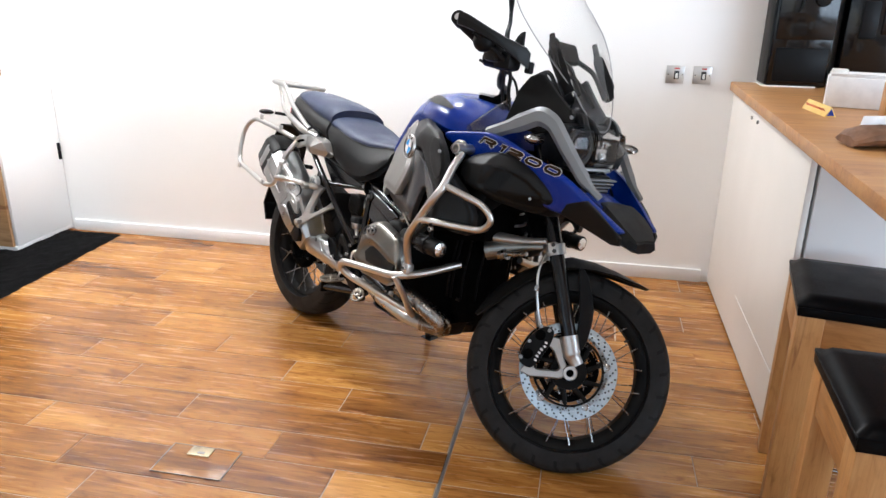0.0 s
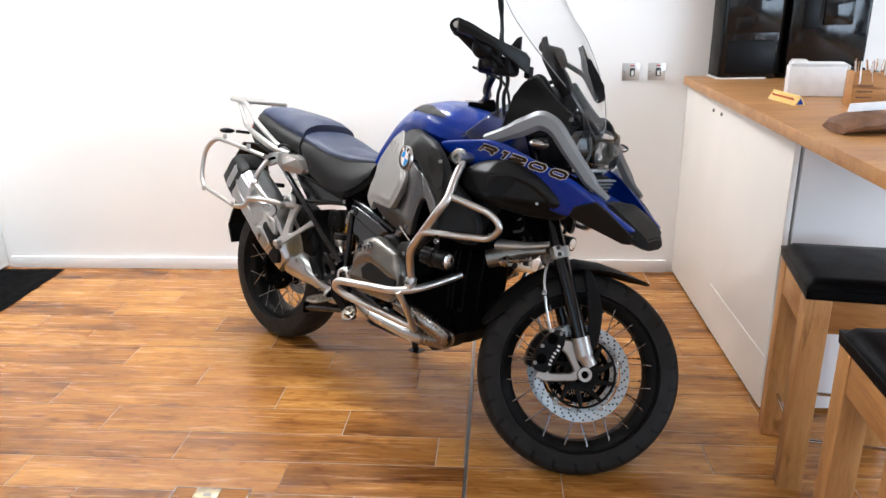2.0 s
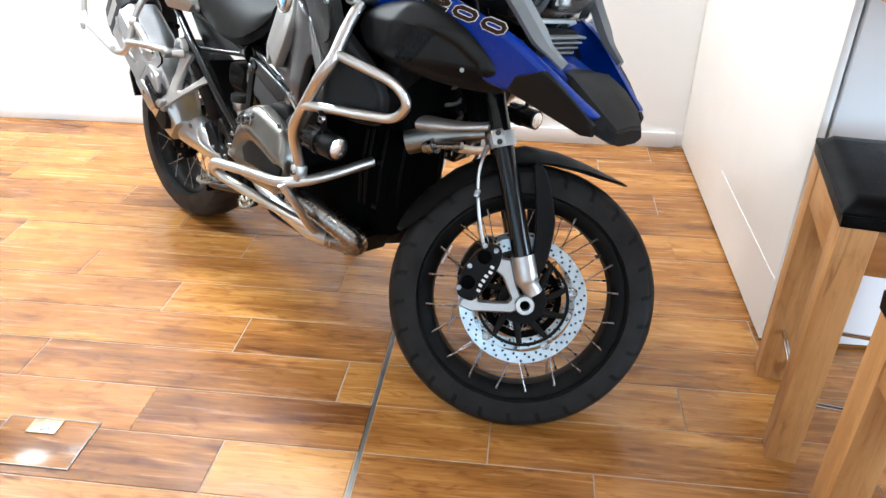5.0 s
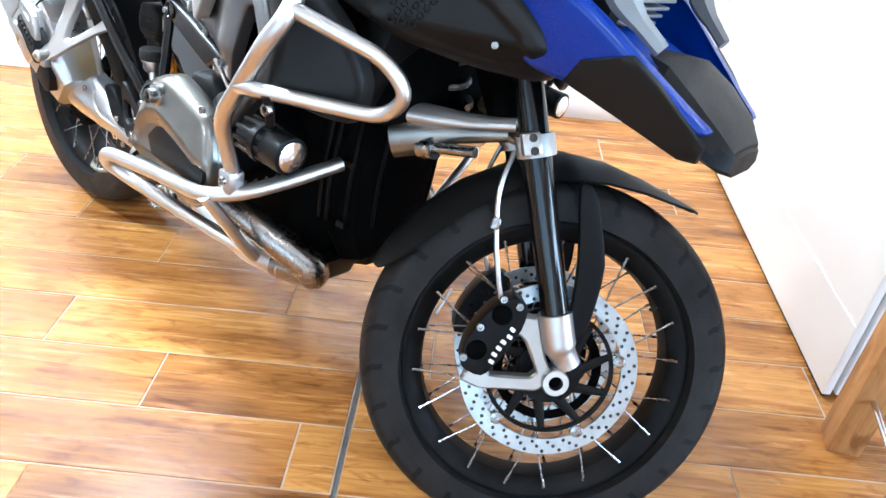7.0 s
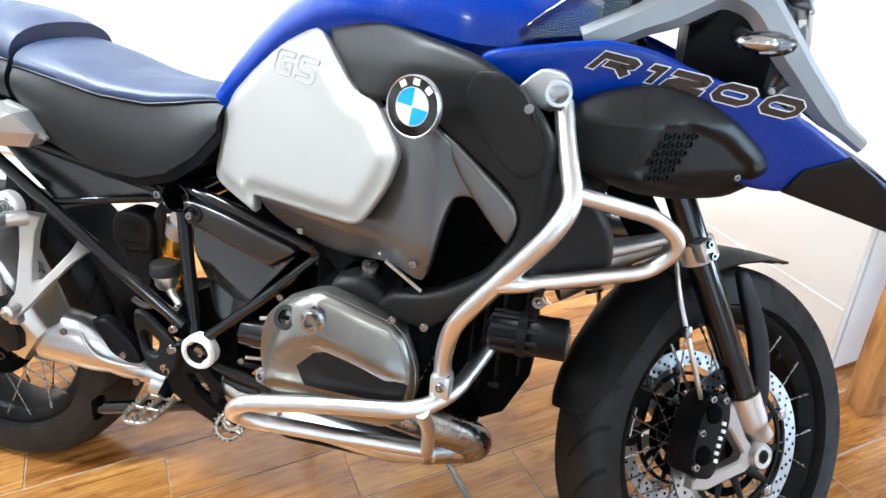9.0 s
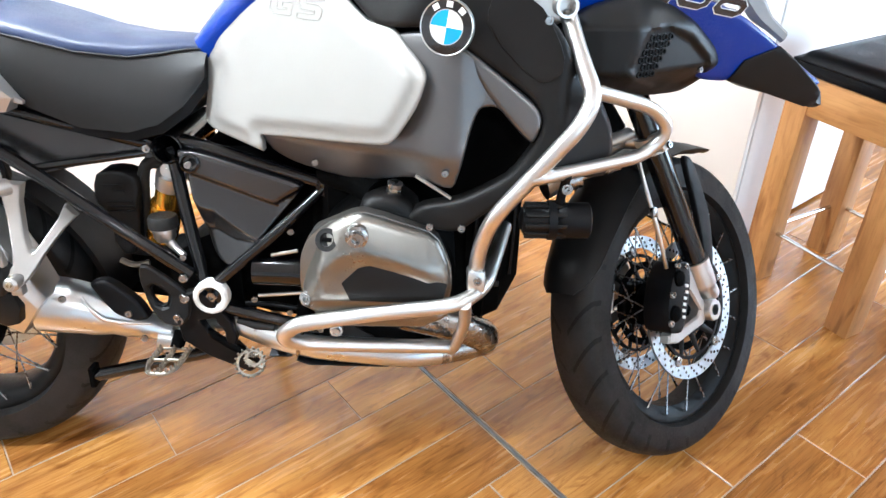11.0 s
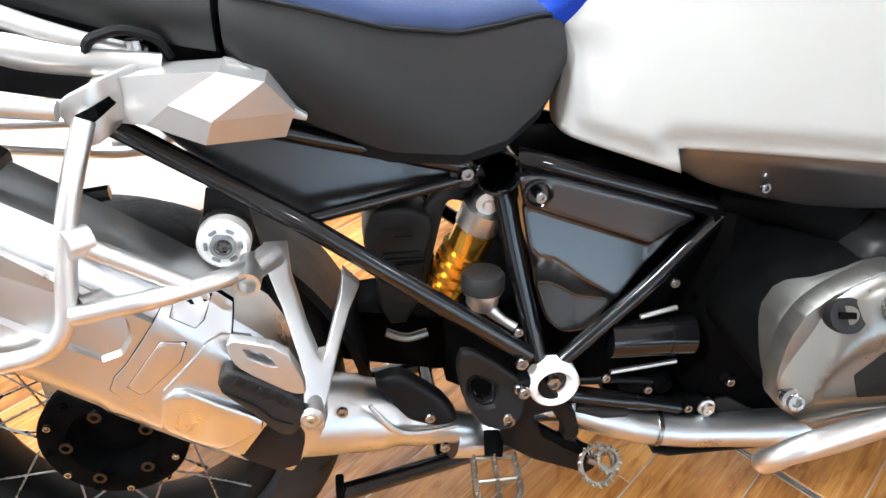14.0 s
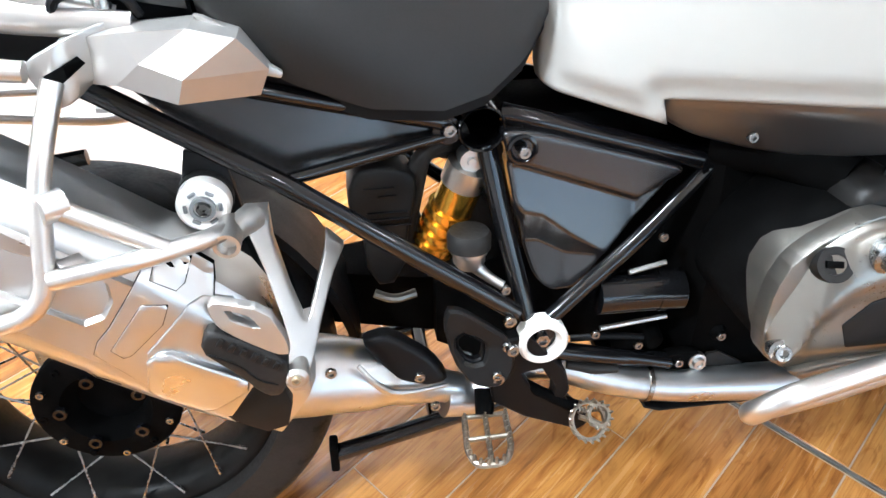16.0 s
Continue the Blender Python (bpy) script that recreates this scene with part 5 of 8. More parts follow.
    for kind, g, mat in extras:
        g = moved(g, STEERED.inverted())
        part(kind, steered(g if s > 0 else mirrored(g)), mat, bar)
    part("mirror_stem", steered(stem if s > 0 else mirrored(stem)), PLASTIC, bar)
on_bike("upper_yoke", steered(prism(smooth_outline([(0.97, 1.09), (1.08, 1.09), (1.08, 1.108), (0.97, 1.108)], 2), -0.06, 0.06, 0.008)), DARK, "black upper fork yoke")
for s in (1, -1):
    on_bike("cable", steered(tube([(gx + 0.06, s * (gy + 0.2), gz - 0.03), (1.08, s * -0.14, 1.17), (1.13, s * -0.09, 1.02), (1.16, s * -0.08, 0.9)], 0.0045, bend=0.06, seg=6)), RUBBER)

# ---- seats ----
def seat(name, rows, label_side, label_top):
    """Rows: x, bottom half width, bottom z, seam half width, seam z, crown z."""
    xs = [r[0] for r in rows]
    fine = np.linspace(xs[0], xs[-1], 30)
    sides, tops = [], []
    for x in fine:
        wb, zb, ws, zs, zc = (float(np.interp(x, xs, [r[k] for r in rows])) for k in (1, 2, 3, 4, 5))
        sec = []
        for t in np.linspace(0, 1, 7):
            bulge = 0.012 * math.sin(math.pi * t)
            sec.append(Vector((x, -(wb + (ws - wb) * t + bulge), zb + (zs - zb) * t)))
        inner_line = [Vector((x, -ws + 0.03, zs - 0.012)), Vector((x, -wb + 0.03, zb + 0.002))]
        sides.append(sec + inner_line)
        top_half = [Vector((x, -ws * math.cos(a) ** 0.8 if a < 1.57 else 0, zs + (zc - zs) * math.sin(a) ** 0.8)) for a in np.linspace(0, math.pi / 2, 8)]
        tops.append(top_half + [Vector((p.x, -p.y, p.z)) for p in reversed(top_half[:-1])] + [Vector((x, ws - 0.02, zs - 0.03)), Vector((x, -ws + 0.02, zs - 0.03))])
    s = on_bike(name, loft(tops), BLUE_SEAT, label_top, sharp=50)
    g = loft(sides)
    part("seat_side", g, LEATHER, s, label_side, sharp=50)
    part("seat_side", mirrored(g), LEATHER, s, label_side, sharp=50)
    seam = [Vector((float(x), -float(np.interp(x, xs, [r[3] for r in rows])) - 0.002, float(np.interp(x, xs, [r[4] for r in rows])))) for x in fine]
    part("seam", tube(seam, 0.0022, bend=0, seg=6), LEATHER, s)
    part("seam", tube([Vector((p.x, -p.y, p.z)) for p in seam], 0.0022, bend=0, seg=6), LEATHER, s)
    part("seat_pan", loft([[(x, -w, z - 0.02), (x, w, z - 0.02), (x, w, z + 0.03), (x, -w, z + 0.03)] for x, w, z in [(r[0], r[1] * 0.85, r[2]) for r in rows]]), PLASTIC, s)
    return s


seat("rider_seat", [(0.222, 0.140, 0.850, 0.138, 0.906, 0.948), (0.25, 0.146, 0.815, 0.140, 0.903, 0.940), (0.30, 0.152, 0.778, 0.140, 0.892, 0.926), (0.38, 0.156, 0.746, 0.130, 0.870, 0.902),
                    (0.46, 0.154, 0.738, 0.108, 0.859, 0.890), (0.51, 0.145, 0.750, 0.088, 0.863, 0.888), (0.555, 0.125, 0.781, 0.070, 0.869, 0.886), (0.585, 0.098, 0.822, 0.060, 0.868, 0.878)],
     "grained black seat side", "rider seat with blue top and black sides")
seat("passenger_seat", [(-0.165, 0.085, 0.955, 0.075, 0.985, 1.005), (-0.13, 0.105, 0.935, 0.095, 0.985, 1.018), (-0.08, 0.122, 0.925, 0.112, 0.977, 1.020), (0.02, 0.138, 0.902, 0.126, 0.955, 1.012),
                        (0.11, 0.146, 0.878, 0.135, 0.935, 1.004), (0.18, 0.148, 0.860, 0.138, 0.922, 0.992), (0.215, 0.146, 0.853, 0.138, 0.915, 0.975)],
     "grained black seat side", "passenger seat with blue top and black sides")

# ---- frame ----
FT, CAP = Vector((0.507, -0.103, 0.702)), Vector((0.578, -0.177, 0.436))
frame_part = on_bike("frame", lathe([(0.0245, -0.119), (0.0262, -0.121), (0.0282, -0.119), (0.0282, 0.119), (0.0262, 0.121), (0.0245, 0.119)], 32, pose(FT.x + 0.002, 0, FT.z - 0.002), closed=True), FRAME, "gloss black tubular frame")
# added near-black disc that stands for the shade deep in the tube
part("bore_shade", lathe([(0.0, -0.01), (0.0243, -0.01), (0.0243, 0.01), (0.0, 0.01)], 24, pose(FT.x + 0.002, 0, FT.z - 0.002)), DARK, frame_part)
FRAME_TUBES = [
    ([(0.516, -0.106, 0.676), (0.530, -0.124, 0.60), (0.562, -0.160, 0.46)], 0.0125),
    ([(0.533, -0.104, 0.714), (0.57, -0.112, 0.706), (0.797, -0.128, 0.640)], 0.0125),
    ([(0.590, -0.168, 0.462), (0.70, -0.150, 0.552), (0.797, -0.128, 0.640)], 0.0105),
    ([(0.545, -0.172, 0.478), (0.420, -0.176, 0.575), (0.284, -0.170, 0.676), (0.090, -0.140, 0.790)], 0.0115),
    ([(0.480, -0.100, 0.702), (0.275, -0.135, 0.765), (0.150, -0.140, 0.800)], 0.0105),
    ([(0.470, -0.102, 0.690), (0.284, -0.160, 0.674)], 0.0075),
    ([(0.600, -0.166, 0.405), (0.70, -0.163, 0.378), (0.772, -0.158, 0.361)], 0.0115),
    ([(0.797, -0.125, 0.640), (0.95, -0.12, 0.70), (1.05, -0.06, 0.92)], 0.016)]
for pts, r in FRAME_TUBES:
    g = tube(pts, r, bend=0.03)
    part("frame_tube", g, FRAME, frame_part)
    part("frame_tube", mirrored(g), FRAME, frame_part)
for s in (1, -1):
    part("frame_lug", lathe([(0.0, -0.008), (0.008, -0.008), (0.009, -0.012), (0.017, -0.012), (0.018, 0.03)], 18, pose(0.470, -0.098 * s, 0.698, 0, 0, 0 if s > 0 else 180)), FRAME, frame_part)
    part("frame_lug", lathe([(0.010, 0.0), (0.012, -0.012), (0.020, -0.012), (0.021, 0.03)], 18, pose(0.797, -0.128 * s, 0.640, 0, 0, 0 if s > 0 else 180)), FRAME, frame_part)
    part("under_seat_panel", (lambda g: g if s > 0 else mirrored(g))(pillow([(0.100, 0.800), (0.185, 0.800), (0.290, 0.790), (0.440, 0.735), (0.468, 0.692), (0.286, 0.652), (0.262, 0.655), (0.19, 0.715)], lambda x, z: -0.092 - 0.09 * max(0.0, 0.40 - x) + 0.20 * (z - 0.72), 0.02, 0.003, 0.012)), SATIN_BLACK, frame_part, "black under-seat panel", sharp=50)
bolts([(0.472, -0.112, 0.700), (0.533, -0.184, 0.476), (0.519, -0.192, 0.393), (0.535, -0.196, 0.440)], 0.008, 0.006)

pivot = on_bike("pivot_cap", lathe([(0.019, -0.004), (0.024, -0.012), (0.029, -0.012), (0.033, -0.007), (0.033, 0.012), (0.019, 0.012)], 36, Matrix.Translation(CAP), closed=True), WHITE_PART, "pale swing arm pivot ring")
part("pivot_bore", lathe([(0.0, 0.002), (0.019, 0.002), (0.019, 0.014)], 24, Matrix.Translation(CAP)), FRAME, pivot)
part("pivot_bolt", lathe([(0.0, -0.002), (0.005, -0.002), (0.006, -0.006), (0.010, -0.006), (0.011, 0.004)], 6, Matrix.Translation(CAP)), BOLT, pivot)
airbox_outline = smooth_outline([(0.528, 0.702), (0.569, 0.698), (0.757, 0.644), (0.748, 0.628), (0.662, 0.528), (0.628, 0.481), (0.598, 0.478), (0.575, 0.500), (0.550, 0.590), (0.536, 0.676)], 2)


def airbox_relief(x, z, d):
    """A proud upper shoulder, a sunken field that leans out, a band that turns under, and a lower field."""
    line = float(np.interp(x, (0.527, 0.545, 0.700, 0.757), (0.664, 0.659, 0.603, 0.640)))
    t = min(1.0, max(0.0, (line + 0.005 - z) / 0.010))
    crease = float(np.interp(x, (0.540, 0.559, 0.583, 0.620, 0.660, 0.69), (0.615, 0.596, 0.590, 0.562, 0.537, 0.515)))
    under = max(0.0, crease - z)
    band = float(np.interp(x, (0.56, 0.617, 0.654), (0.050, 0.034, 0.008)))
    return 0.016 * t * t * (3 - 2 * t) - 0.25 * t * max(0.0, line - max(z, crease)) + 0.40 * min(under, band) - 0.25 * max(0.0, under - band)


airbox = both("airbox_panel", pillow(airbox_outline, lambda x, z: -0.132 - 0.06 * (x - 0.54), 0.02, 0.005, 0.004, airbox_relief), SATIN_BLACK, "glossy black side panel in the frame triangle", sharp=60)
part("fixing_recess", lathe([(0.0, 0.004), (0.012, 0.004), (0.015, -0.001), (0.018, 0.0), (0.018, 0.006)], 24, pose(0.553, -0.137, 0.679)), FRAME, airbox[0], "round bolt recess")
bolts([(0.553, -0.142, 0.679)], 0.007, 0.006)

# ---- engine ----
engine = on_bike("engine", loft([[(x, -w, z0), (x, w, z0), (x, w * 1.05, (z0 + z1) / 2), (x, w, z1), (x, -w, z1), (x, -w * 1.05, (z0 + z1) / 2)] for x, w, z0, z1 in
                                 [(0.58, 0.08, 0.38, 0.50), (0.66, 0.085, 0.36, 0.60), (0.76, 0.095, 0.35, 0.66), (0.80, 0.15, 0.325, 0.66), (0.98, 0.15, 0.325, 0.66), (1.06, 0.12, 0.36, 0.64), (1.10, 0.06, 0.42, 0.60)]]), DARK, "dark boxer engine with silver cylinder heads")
head_outline = smooth_outline([(0.778, 0.520), (0.787, 0.566), (0.806, 0.605), (0.863, 0.650), (0.90, 0.648), (0.963, 0.628), (0.998, 0.618), (1.022, 0.588), (1.030, 0.545), (0.995, 0.492), (0.87, 0.470), (0.80, 0.482)], 2)
cover_outline = smooth_outline([(0.779, 0.512), (0.777, 0.558), (0.785, 0.600), (0.806, 0.626), (0.842, 0.646), (0.870, 0.658), (0.890, 0.657), (0.963, 0.633), (0.993, 0.624), (1.011, 0.588), (1.022, 0.548), (1.015, 0.500), (0.985, 0.474), (0.82, 0.474), (0.79, 0.490)], 1)
insert_outline = [(0.845, 0.547), (0.872, 0.573), (0.893, 0.579), (0.998, 0.551), (1.014, 0.545), (1.008, 0.520), (0.985, 0.512), (0.858, 0.516)]
FOLD_X, FOLD_Z = (0.78, 0.802, 0.816, 0.842, 0.877, 0.929, 0.990, 1.03), (0.49, 0.530, 0.570, 0.594, 0.604, 0.589, 0.566, 0.552)


def cover_depth(x, z):
    """A folded cover: an upper slope, a fold, and a lower field that falls in round the black window."""
    f = float(np.interp(x, FOLD_X, FOLD_Z))
    d, k = z - f, 0.010
    over = 0.5 * (d + math.sqrt(d * d + k * k))
    under = min(0.026, over - d)
    y = -0.356 + (0.42 + 0.15 * min(1.0, max(0.0, (0.872 - x) / 0.06))) * over + 0.38 * under
    return y + 0.35 * max(0.0, 0.515 - z) + 0.25 * max(0.0, x - 0.985) + 0.30 * max(0.0, 0.80 - x)


for s in (1, -1):
    pick = (lambda g: g) if s > 0 else mirrored
    part("cylinder_head", pick(prism(head_outline, -0.306, -0.150, 0.006)), DARK, engine)
    for k in range(5):
        part("cooling_fin", pick(prism([(0.80 + 0.004 * k, 0.50), (0.83, 0.62), (0.96, 0.615), (1.005, 0.59), (1.01, 0.50), (0.88, 0.455)], -0.175 - 0.022 * k, -0.170 - 0.022 * k, 0.0)), ENGINE, engine)
    vc = part("valve_cover", pick(pillow(cover_outline, cover_depth, 0.03, 0.010, 0.006)), ENGINE, engine, "brushed silver valve cover", sharp=50)
    rim_outline = [(0.905 + (x - 0.905) * 1.016, 0.565 + (z - 0.565) * 1.02) for x, z in cover_outline]
    part("cover_flange", pick(prism(rim_outline, -0.322, -0.296, 0.002)), ENGINE, vc, "narrow cover flange")
    part("cover_insert", pick(prism(insert_outline, -0.3475, -0.33, 0.003)), BROWNISH, vc, "matt black cover insert", sharp=20)
    part("lower_cover", pick(pillow([(0.80, 0.490), (0.86, 0.500), (1.01, 0.500), (1.015, 0.490), (0.975, 0.462), (0.83, 0.462)], lambda x, z: -0.349 + 0.6 * max(0.0, 0.485 - z), 0.02, 0.006, 0.01)), ENGINE, vc, "lower edge of the cover", sharp=30)
    part("oil_plug", pick(lathe([(0.0, -0.0005), (0.010, -0.0005), (0.011, -0.004), (0.0185, -0.004), (0.0195, 0.014)], 28, pose(0.825, -0.3345, 0.616, -30, 0, -12))), BROWNISH, vc)
    part("plug_slot", pick(block((0.017, 0.006, 0.007), (0, -0.001, 0), 0.001, pose(0.825, -0.3345, 0.616, -30, 0, -12))), DARK, vc)
    part("cover_bolt", pick(lathe([(0.0, -0.008), (0.006, -0.008), (0.007, -0.016), (0.012, -0.016), (0.013, -0.004), (0.018, -0.002), (0.019, 0.014)], 20, pose(0.873, -0.348, 0.627))), BOLT, vc)
    part("cover_bolt", pick(lathe([(0.0, -0.003), (0.004, -0.003), (0.005, -0.007), (0.0085, -0.007), (0.0095, -0.002), (0.0135, -0.001), (0.014, 0.012)], 20, pose(0.789, -0.341, 0.516, -12, 0, -14))), BOLT, vc)
    part("intake_cover", pick(pillow(smooth_outline([(0.866, 0.618), (0.874, 0.668), (0.930, 0.676), (0.966, 0.650), (0.962, 0.610)], 2), lambda x, z: -0.292, 0.06, 0.018, 0.012)), BROWNISH, engine, "black rubbery intake cover", sharp=60)
    part("intake_boot", pick(tube([(0.80, -0.12, 0.665), (0.86, -0.18, 0.670), (0.90, -0.23, 0.655)], 0.030, seg=14)), DARK, engine)
    part("throttle_clamp", pick(tube([(0.925, -0.262, 0.664), (0.928, -0.266, 0.690)], 0.013, seg=14)), BOLT, engine)
    part("starter", pick(tube([(0.655, -0.150, 0.478), (0.734, -0.150, 0.476), (0.7341, -0.150, 0.476), (0.768, -0.150, 0.474)], [0.0275, 0.0275, 0.0285, 0.0285], bend=0, seg=28)), FRAME, engine)
    for a, b in (((0.661, -0.162, 0.431), (0.753, -0.158, 0.437)), ((0.691, -0.160, 0.513), (0.740, -0.158, 0.522))):
        part("rod", pick(tube([a, b], 0.0035, seg=8)), STEEL, engine)
    part("engine_lug", pick(lathe([(0.0, -0.01), (0.010, -0.01), (0.014, -0.006), (0.018, 0.02)], 14, pose(0.742, -0.150, 0.395))), DARK, engine)
    part("engine_lug", pick(lathe([(0.0, -0.01), (0.008, -0.01), (0.012, -0.006), (0.015, 0.02)], 14, pose(0.836, -0.150, 0.396))), DARK, engine)
    rail = part("lower_frame_tube", pick(tube([(0.592, -0.162, 0.410), (0.765, -0.165, 0.363)], 0.0095, seg=16)), FRAME, engine, "glossy black lower frame tube")
    part("tube_end", pick(prism(smooth_outline([(0.756, 0.352), (0.756, 0.376), (0.800, 0.378), (0.818, 0.366), (0.812, 0.350), (0.780, 0.346)], 2), -0.168, -0.150, 0.003)), DARK, rail, "black tube lug")
    part("lug_nut", pick(lathe([(0.0, -0.006), (0.004, -0.006), (0.005, -0.009), (0.008, -0.009), (0.009, -0.003), (0.0125, -0.002), (0.013, 0.006)], 18, pose(0.805, -0.168, 0.361))), CAST, rail)
    part("strap", pick(prism([(0.812, 0.350), (0.820, 0.370), (0.836, 0.372), (0.930, 0.312), (0.922, 0.298), (0.850, 0.334)], -0.166, -0.160, 0.0015)), BROWNISH, rail, "brown metal strap")
    part("cable_sleeve", pick(tube([(0.618, -0.166, 0.380), (0.655, -0.170, 0.370), (0.688, -0.168, 0.366)], [0.006, 0.0085, 0.007], bend=0.02, seg=10)), RUBBER, rail)
bolts([(0.654, -0.164, 0.425), (0.718, -0.160, 0.396), (0.836, -0.161, 0.396), (0.776, -0.170, 0.365), (0.73, -0.158, 0.56)], 0.006, 0.005, parent=engine)
part("hose", tube([(0.63, -0.14, 0.402), (0.68, -0.150, 0.408), (0.735, -0.150, 0.398)], 0.005, bend=0.03, seg=8), PLASTIC, engine)
# front cover and radiators
front_cover = on_bike("engine_front_cover", loft([[(x, -w * 0.62, z0), (x, w * 0.62, z0), (x, w * 0.95, z0 + 0.07), (x, w * 1.02, zm), (x, w * 0.9, z1), (x, -w * 0.9, z1), (x, -w * 1.02, zm), (x, -w * 0.95, z0 + 0.07)] for x, w, z0, zm, z1 in
                                    [(1.05, 0.135, 0.37, 0.52, 0.66), (1.085, 0.130, 0.345, 0.53, 0.68), (1.09, 0.118, 0.345, 0.53, 0.68), (1.12, 0.100, 0.355, 0.55, 0.69), (1.125, 0.086, 0.36, 0.55, 0.69), (1.16, 0.045, 0.42, 0.56, 0.66)]]), DARK, "black plastic engine front cover", sharp=25)
for x, w in ((1.062, 0.139), (1.080, 0.137), (1.106, 0.113), (1.140, 0.074)):
    for sgn in (1, -1):
        part("cover_rib", tube([(x, -w * 0.95 * sgn, 0.440), (x + 0.004, -(w + 0.001) * sgn, 0.53), (x + 0.008, -w * 0.93 * sgn, 0.650)], 0.004, bend=0.02, seg=6), PLASTIC, front_cover)
for z in (0.44, 0.56):
    part("cover_clip", block((0.020, 0.006, 0.012), (1.106, -0.118, z), 0.002), BROWNISH, front_cover)
both("radiator", block((0.05, 0.12, 0.19), (0, 0, 0), 0.01, pose(1.20, -0.17, 0.79, 0, 20, 12)), PLASTIC, "dark radiator")
both("belly_shield", prism([(0.72, 0.325), (1.02, 0.268), (1.06, 0.285), (1.08, 0.34), (0.74, 0.345)], -0.13, -0.02, 0.006), PLASTIC)
on_bike("skid_plate", prism([(0.70, 0.312), (1.00, 0.290), (1.07, 0.320), (1.07, 0.33), (1.00, 0.300), (0.70, 0.322)], -0.11, 0.11, 0.001), PLASTIC, "black skid plate")
# added near-black filling for the shaded space between frame and wheel
on_bike("frame_gap_filler", block((0.22, 0.15, 0.20), (0.66, 0, 0.60), 0.02), DARK)
on_bike("gearbox", loft([[(x, -w, z0), (x, w, z0), (x, w, z1), (x, -w, z1)] for x, w, z0, z1 in [(0.46, 0.06, 0.36, 0.46), (0.54, 0.10, 0.34, 0.52), (0.62, 0.12, 0.34, 0.56)]]), DARK, "near-black gearbox casing that fills the shaded gap")

# ---- exhaust ----
both("header_pipe", tube([(0.935, -0.245, 0.440), (0.985, -0.228, 0.420), (1.050, -0.190, 0.382), (1.092, -0.155, 0.345), (1.078, -0.140, 0.322), (1.00, -0.170, 0.320)], [0.028, 0.029, 0.031, 0.031, 0.030, 0.028], bend=0.04, seg=20), HEADER, "polished exhaust header pipe")
collector = on_bike("collector", tube([(1.02, -0.165, 0.320), (0.95, -0.185, 0.322), (0.86, -0.176, 0.322), (0.765, -0.168, 0.325), (0.70, -0.160, 0.337), (0.65, -0.155, 0.354), (0.60, -0.148, 0.371), (0.555, -0.138, 0.360), (0.50, -0.14, 0.318), (0.455, -0.146, 0.330)], [0.026, 0.027, 0.025, 0.0245, 0.024, 0.0235, 0.021, 0.02, 0.024, 0.027], bend=0.03, seg=20), MUFFLER, "worn grey steel collector pipe")
part("weld", tube([(0.739, -0.1655, 0.3295), (0.733, -0.165, 0.3305)], 0.0262, bend=0, seg=24), HEADER, collector)
on_bike("pipe_shield", prism([(0.728, 0.304), (0.752, 0.2945), (0.905, 0.292), (0.905, 0.2945), (0.754, 0.2975), (0.731, 0.306)], -0.186, -0.140, 0.0008), PLASTIC, "black shield strip under the exhaust")
mid = on_bike("mid_pipe", tube([(0.478, -0.140, 0.338), (0.43, -0.146, 0.358), (0.37, -0.152, 0.384), (0.31, -0.158, 0.402), (0.255, -0.164, 0.412)], [0.021, 0.029, 0.042, 0.050, 0.053], bend=0.02, seg=28), MUFFLER, "brushed steel exhaust link pipe")
part("pipe_lip", tube([(0.345, -0.196, 0.440), (0.362, -0.204, 0.418), (0.380, -0.200, 0.396), (0.410, -0.190, 0.384), (0.456, -0.172, 0.374)], [0.003, 0.0045, 0.005, 0.0045, 0.003], bend=0.02, seg=8), MUFFLER, mid, "rolled steel lip")
bolts([(0.312, -0.199, 0.438), (0.440, -0.176, 0.345), (0.420, -0.180, 0.400)], 0.007, 0.005)
on_bike("heat_shield", pillow(smooth_outline([(0.350, 0.458), (0.384, 0.468), (0.437, 0.424), (0.460, 0.388), (0.430, 0.382), (0.387, 0.398), (0.365, 0.432)], 2), lambda x, z: -0.178 - 0.15 * max(0.0, 0.42 - z), 0.014, 0.008, 0.010), PLASTIC, "black heat shield")


def muffler_rings(rows):
    """Eight-sided rings across the silencer, corners rounded: x, y, z of the centre, half height, half width."""
    rings = []
    d = Vector((0.28, 0.0, -0.205)).normalized()
    up = Vector((-d.z, 0, d.x))
    quarter = [(1.0, 0.0), (1.0, 0.60), (0.96, 0.70), (0.70, 0.95), (0.60, 1.0), (0.0, 1.0)]
    whole = quarter[:-1] + [(-a, b) for a, b in reversed(quarter)][:-1] + [(-a, -b) for a, b in quarter][:-1] + [(a, -b) for a, b in reversed(quarter)][:-1]
    for x, y, z, h, w in rows:
        rings.append([Vector((x, y, z)) + up * (h * b) + Vector((0, w * a, 0)) for a, b in whole])
    return rings


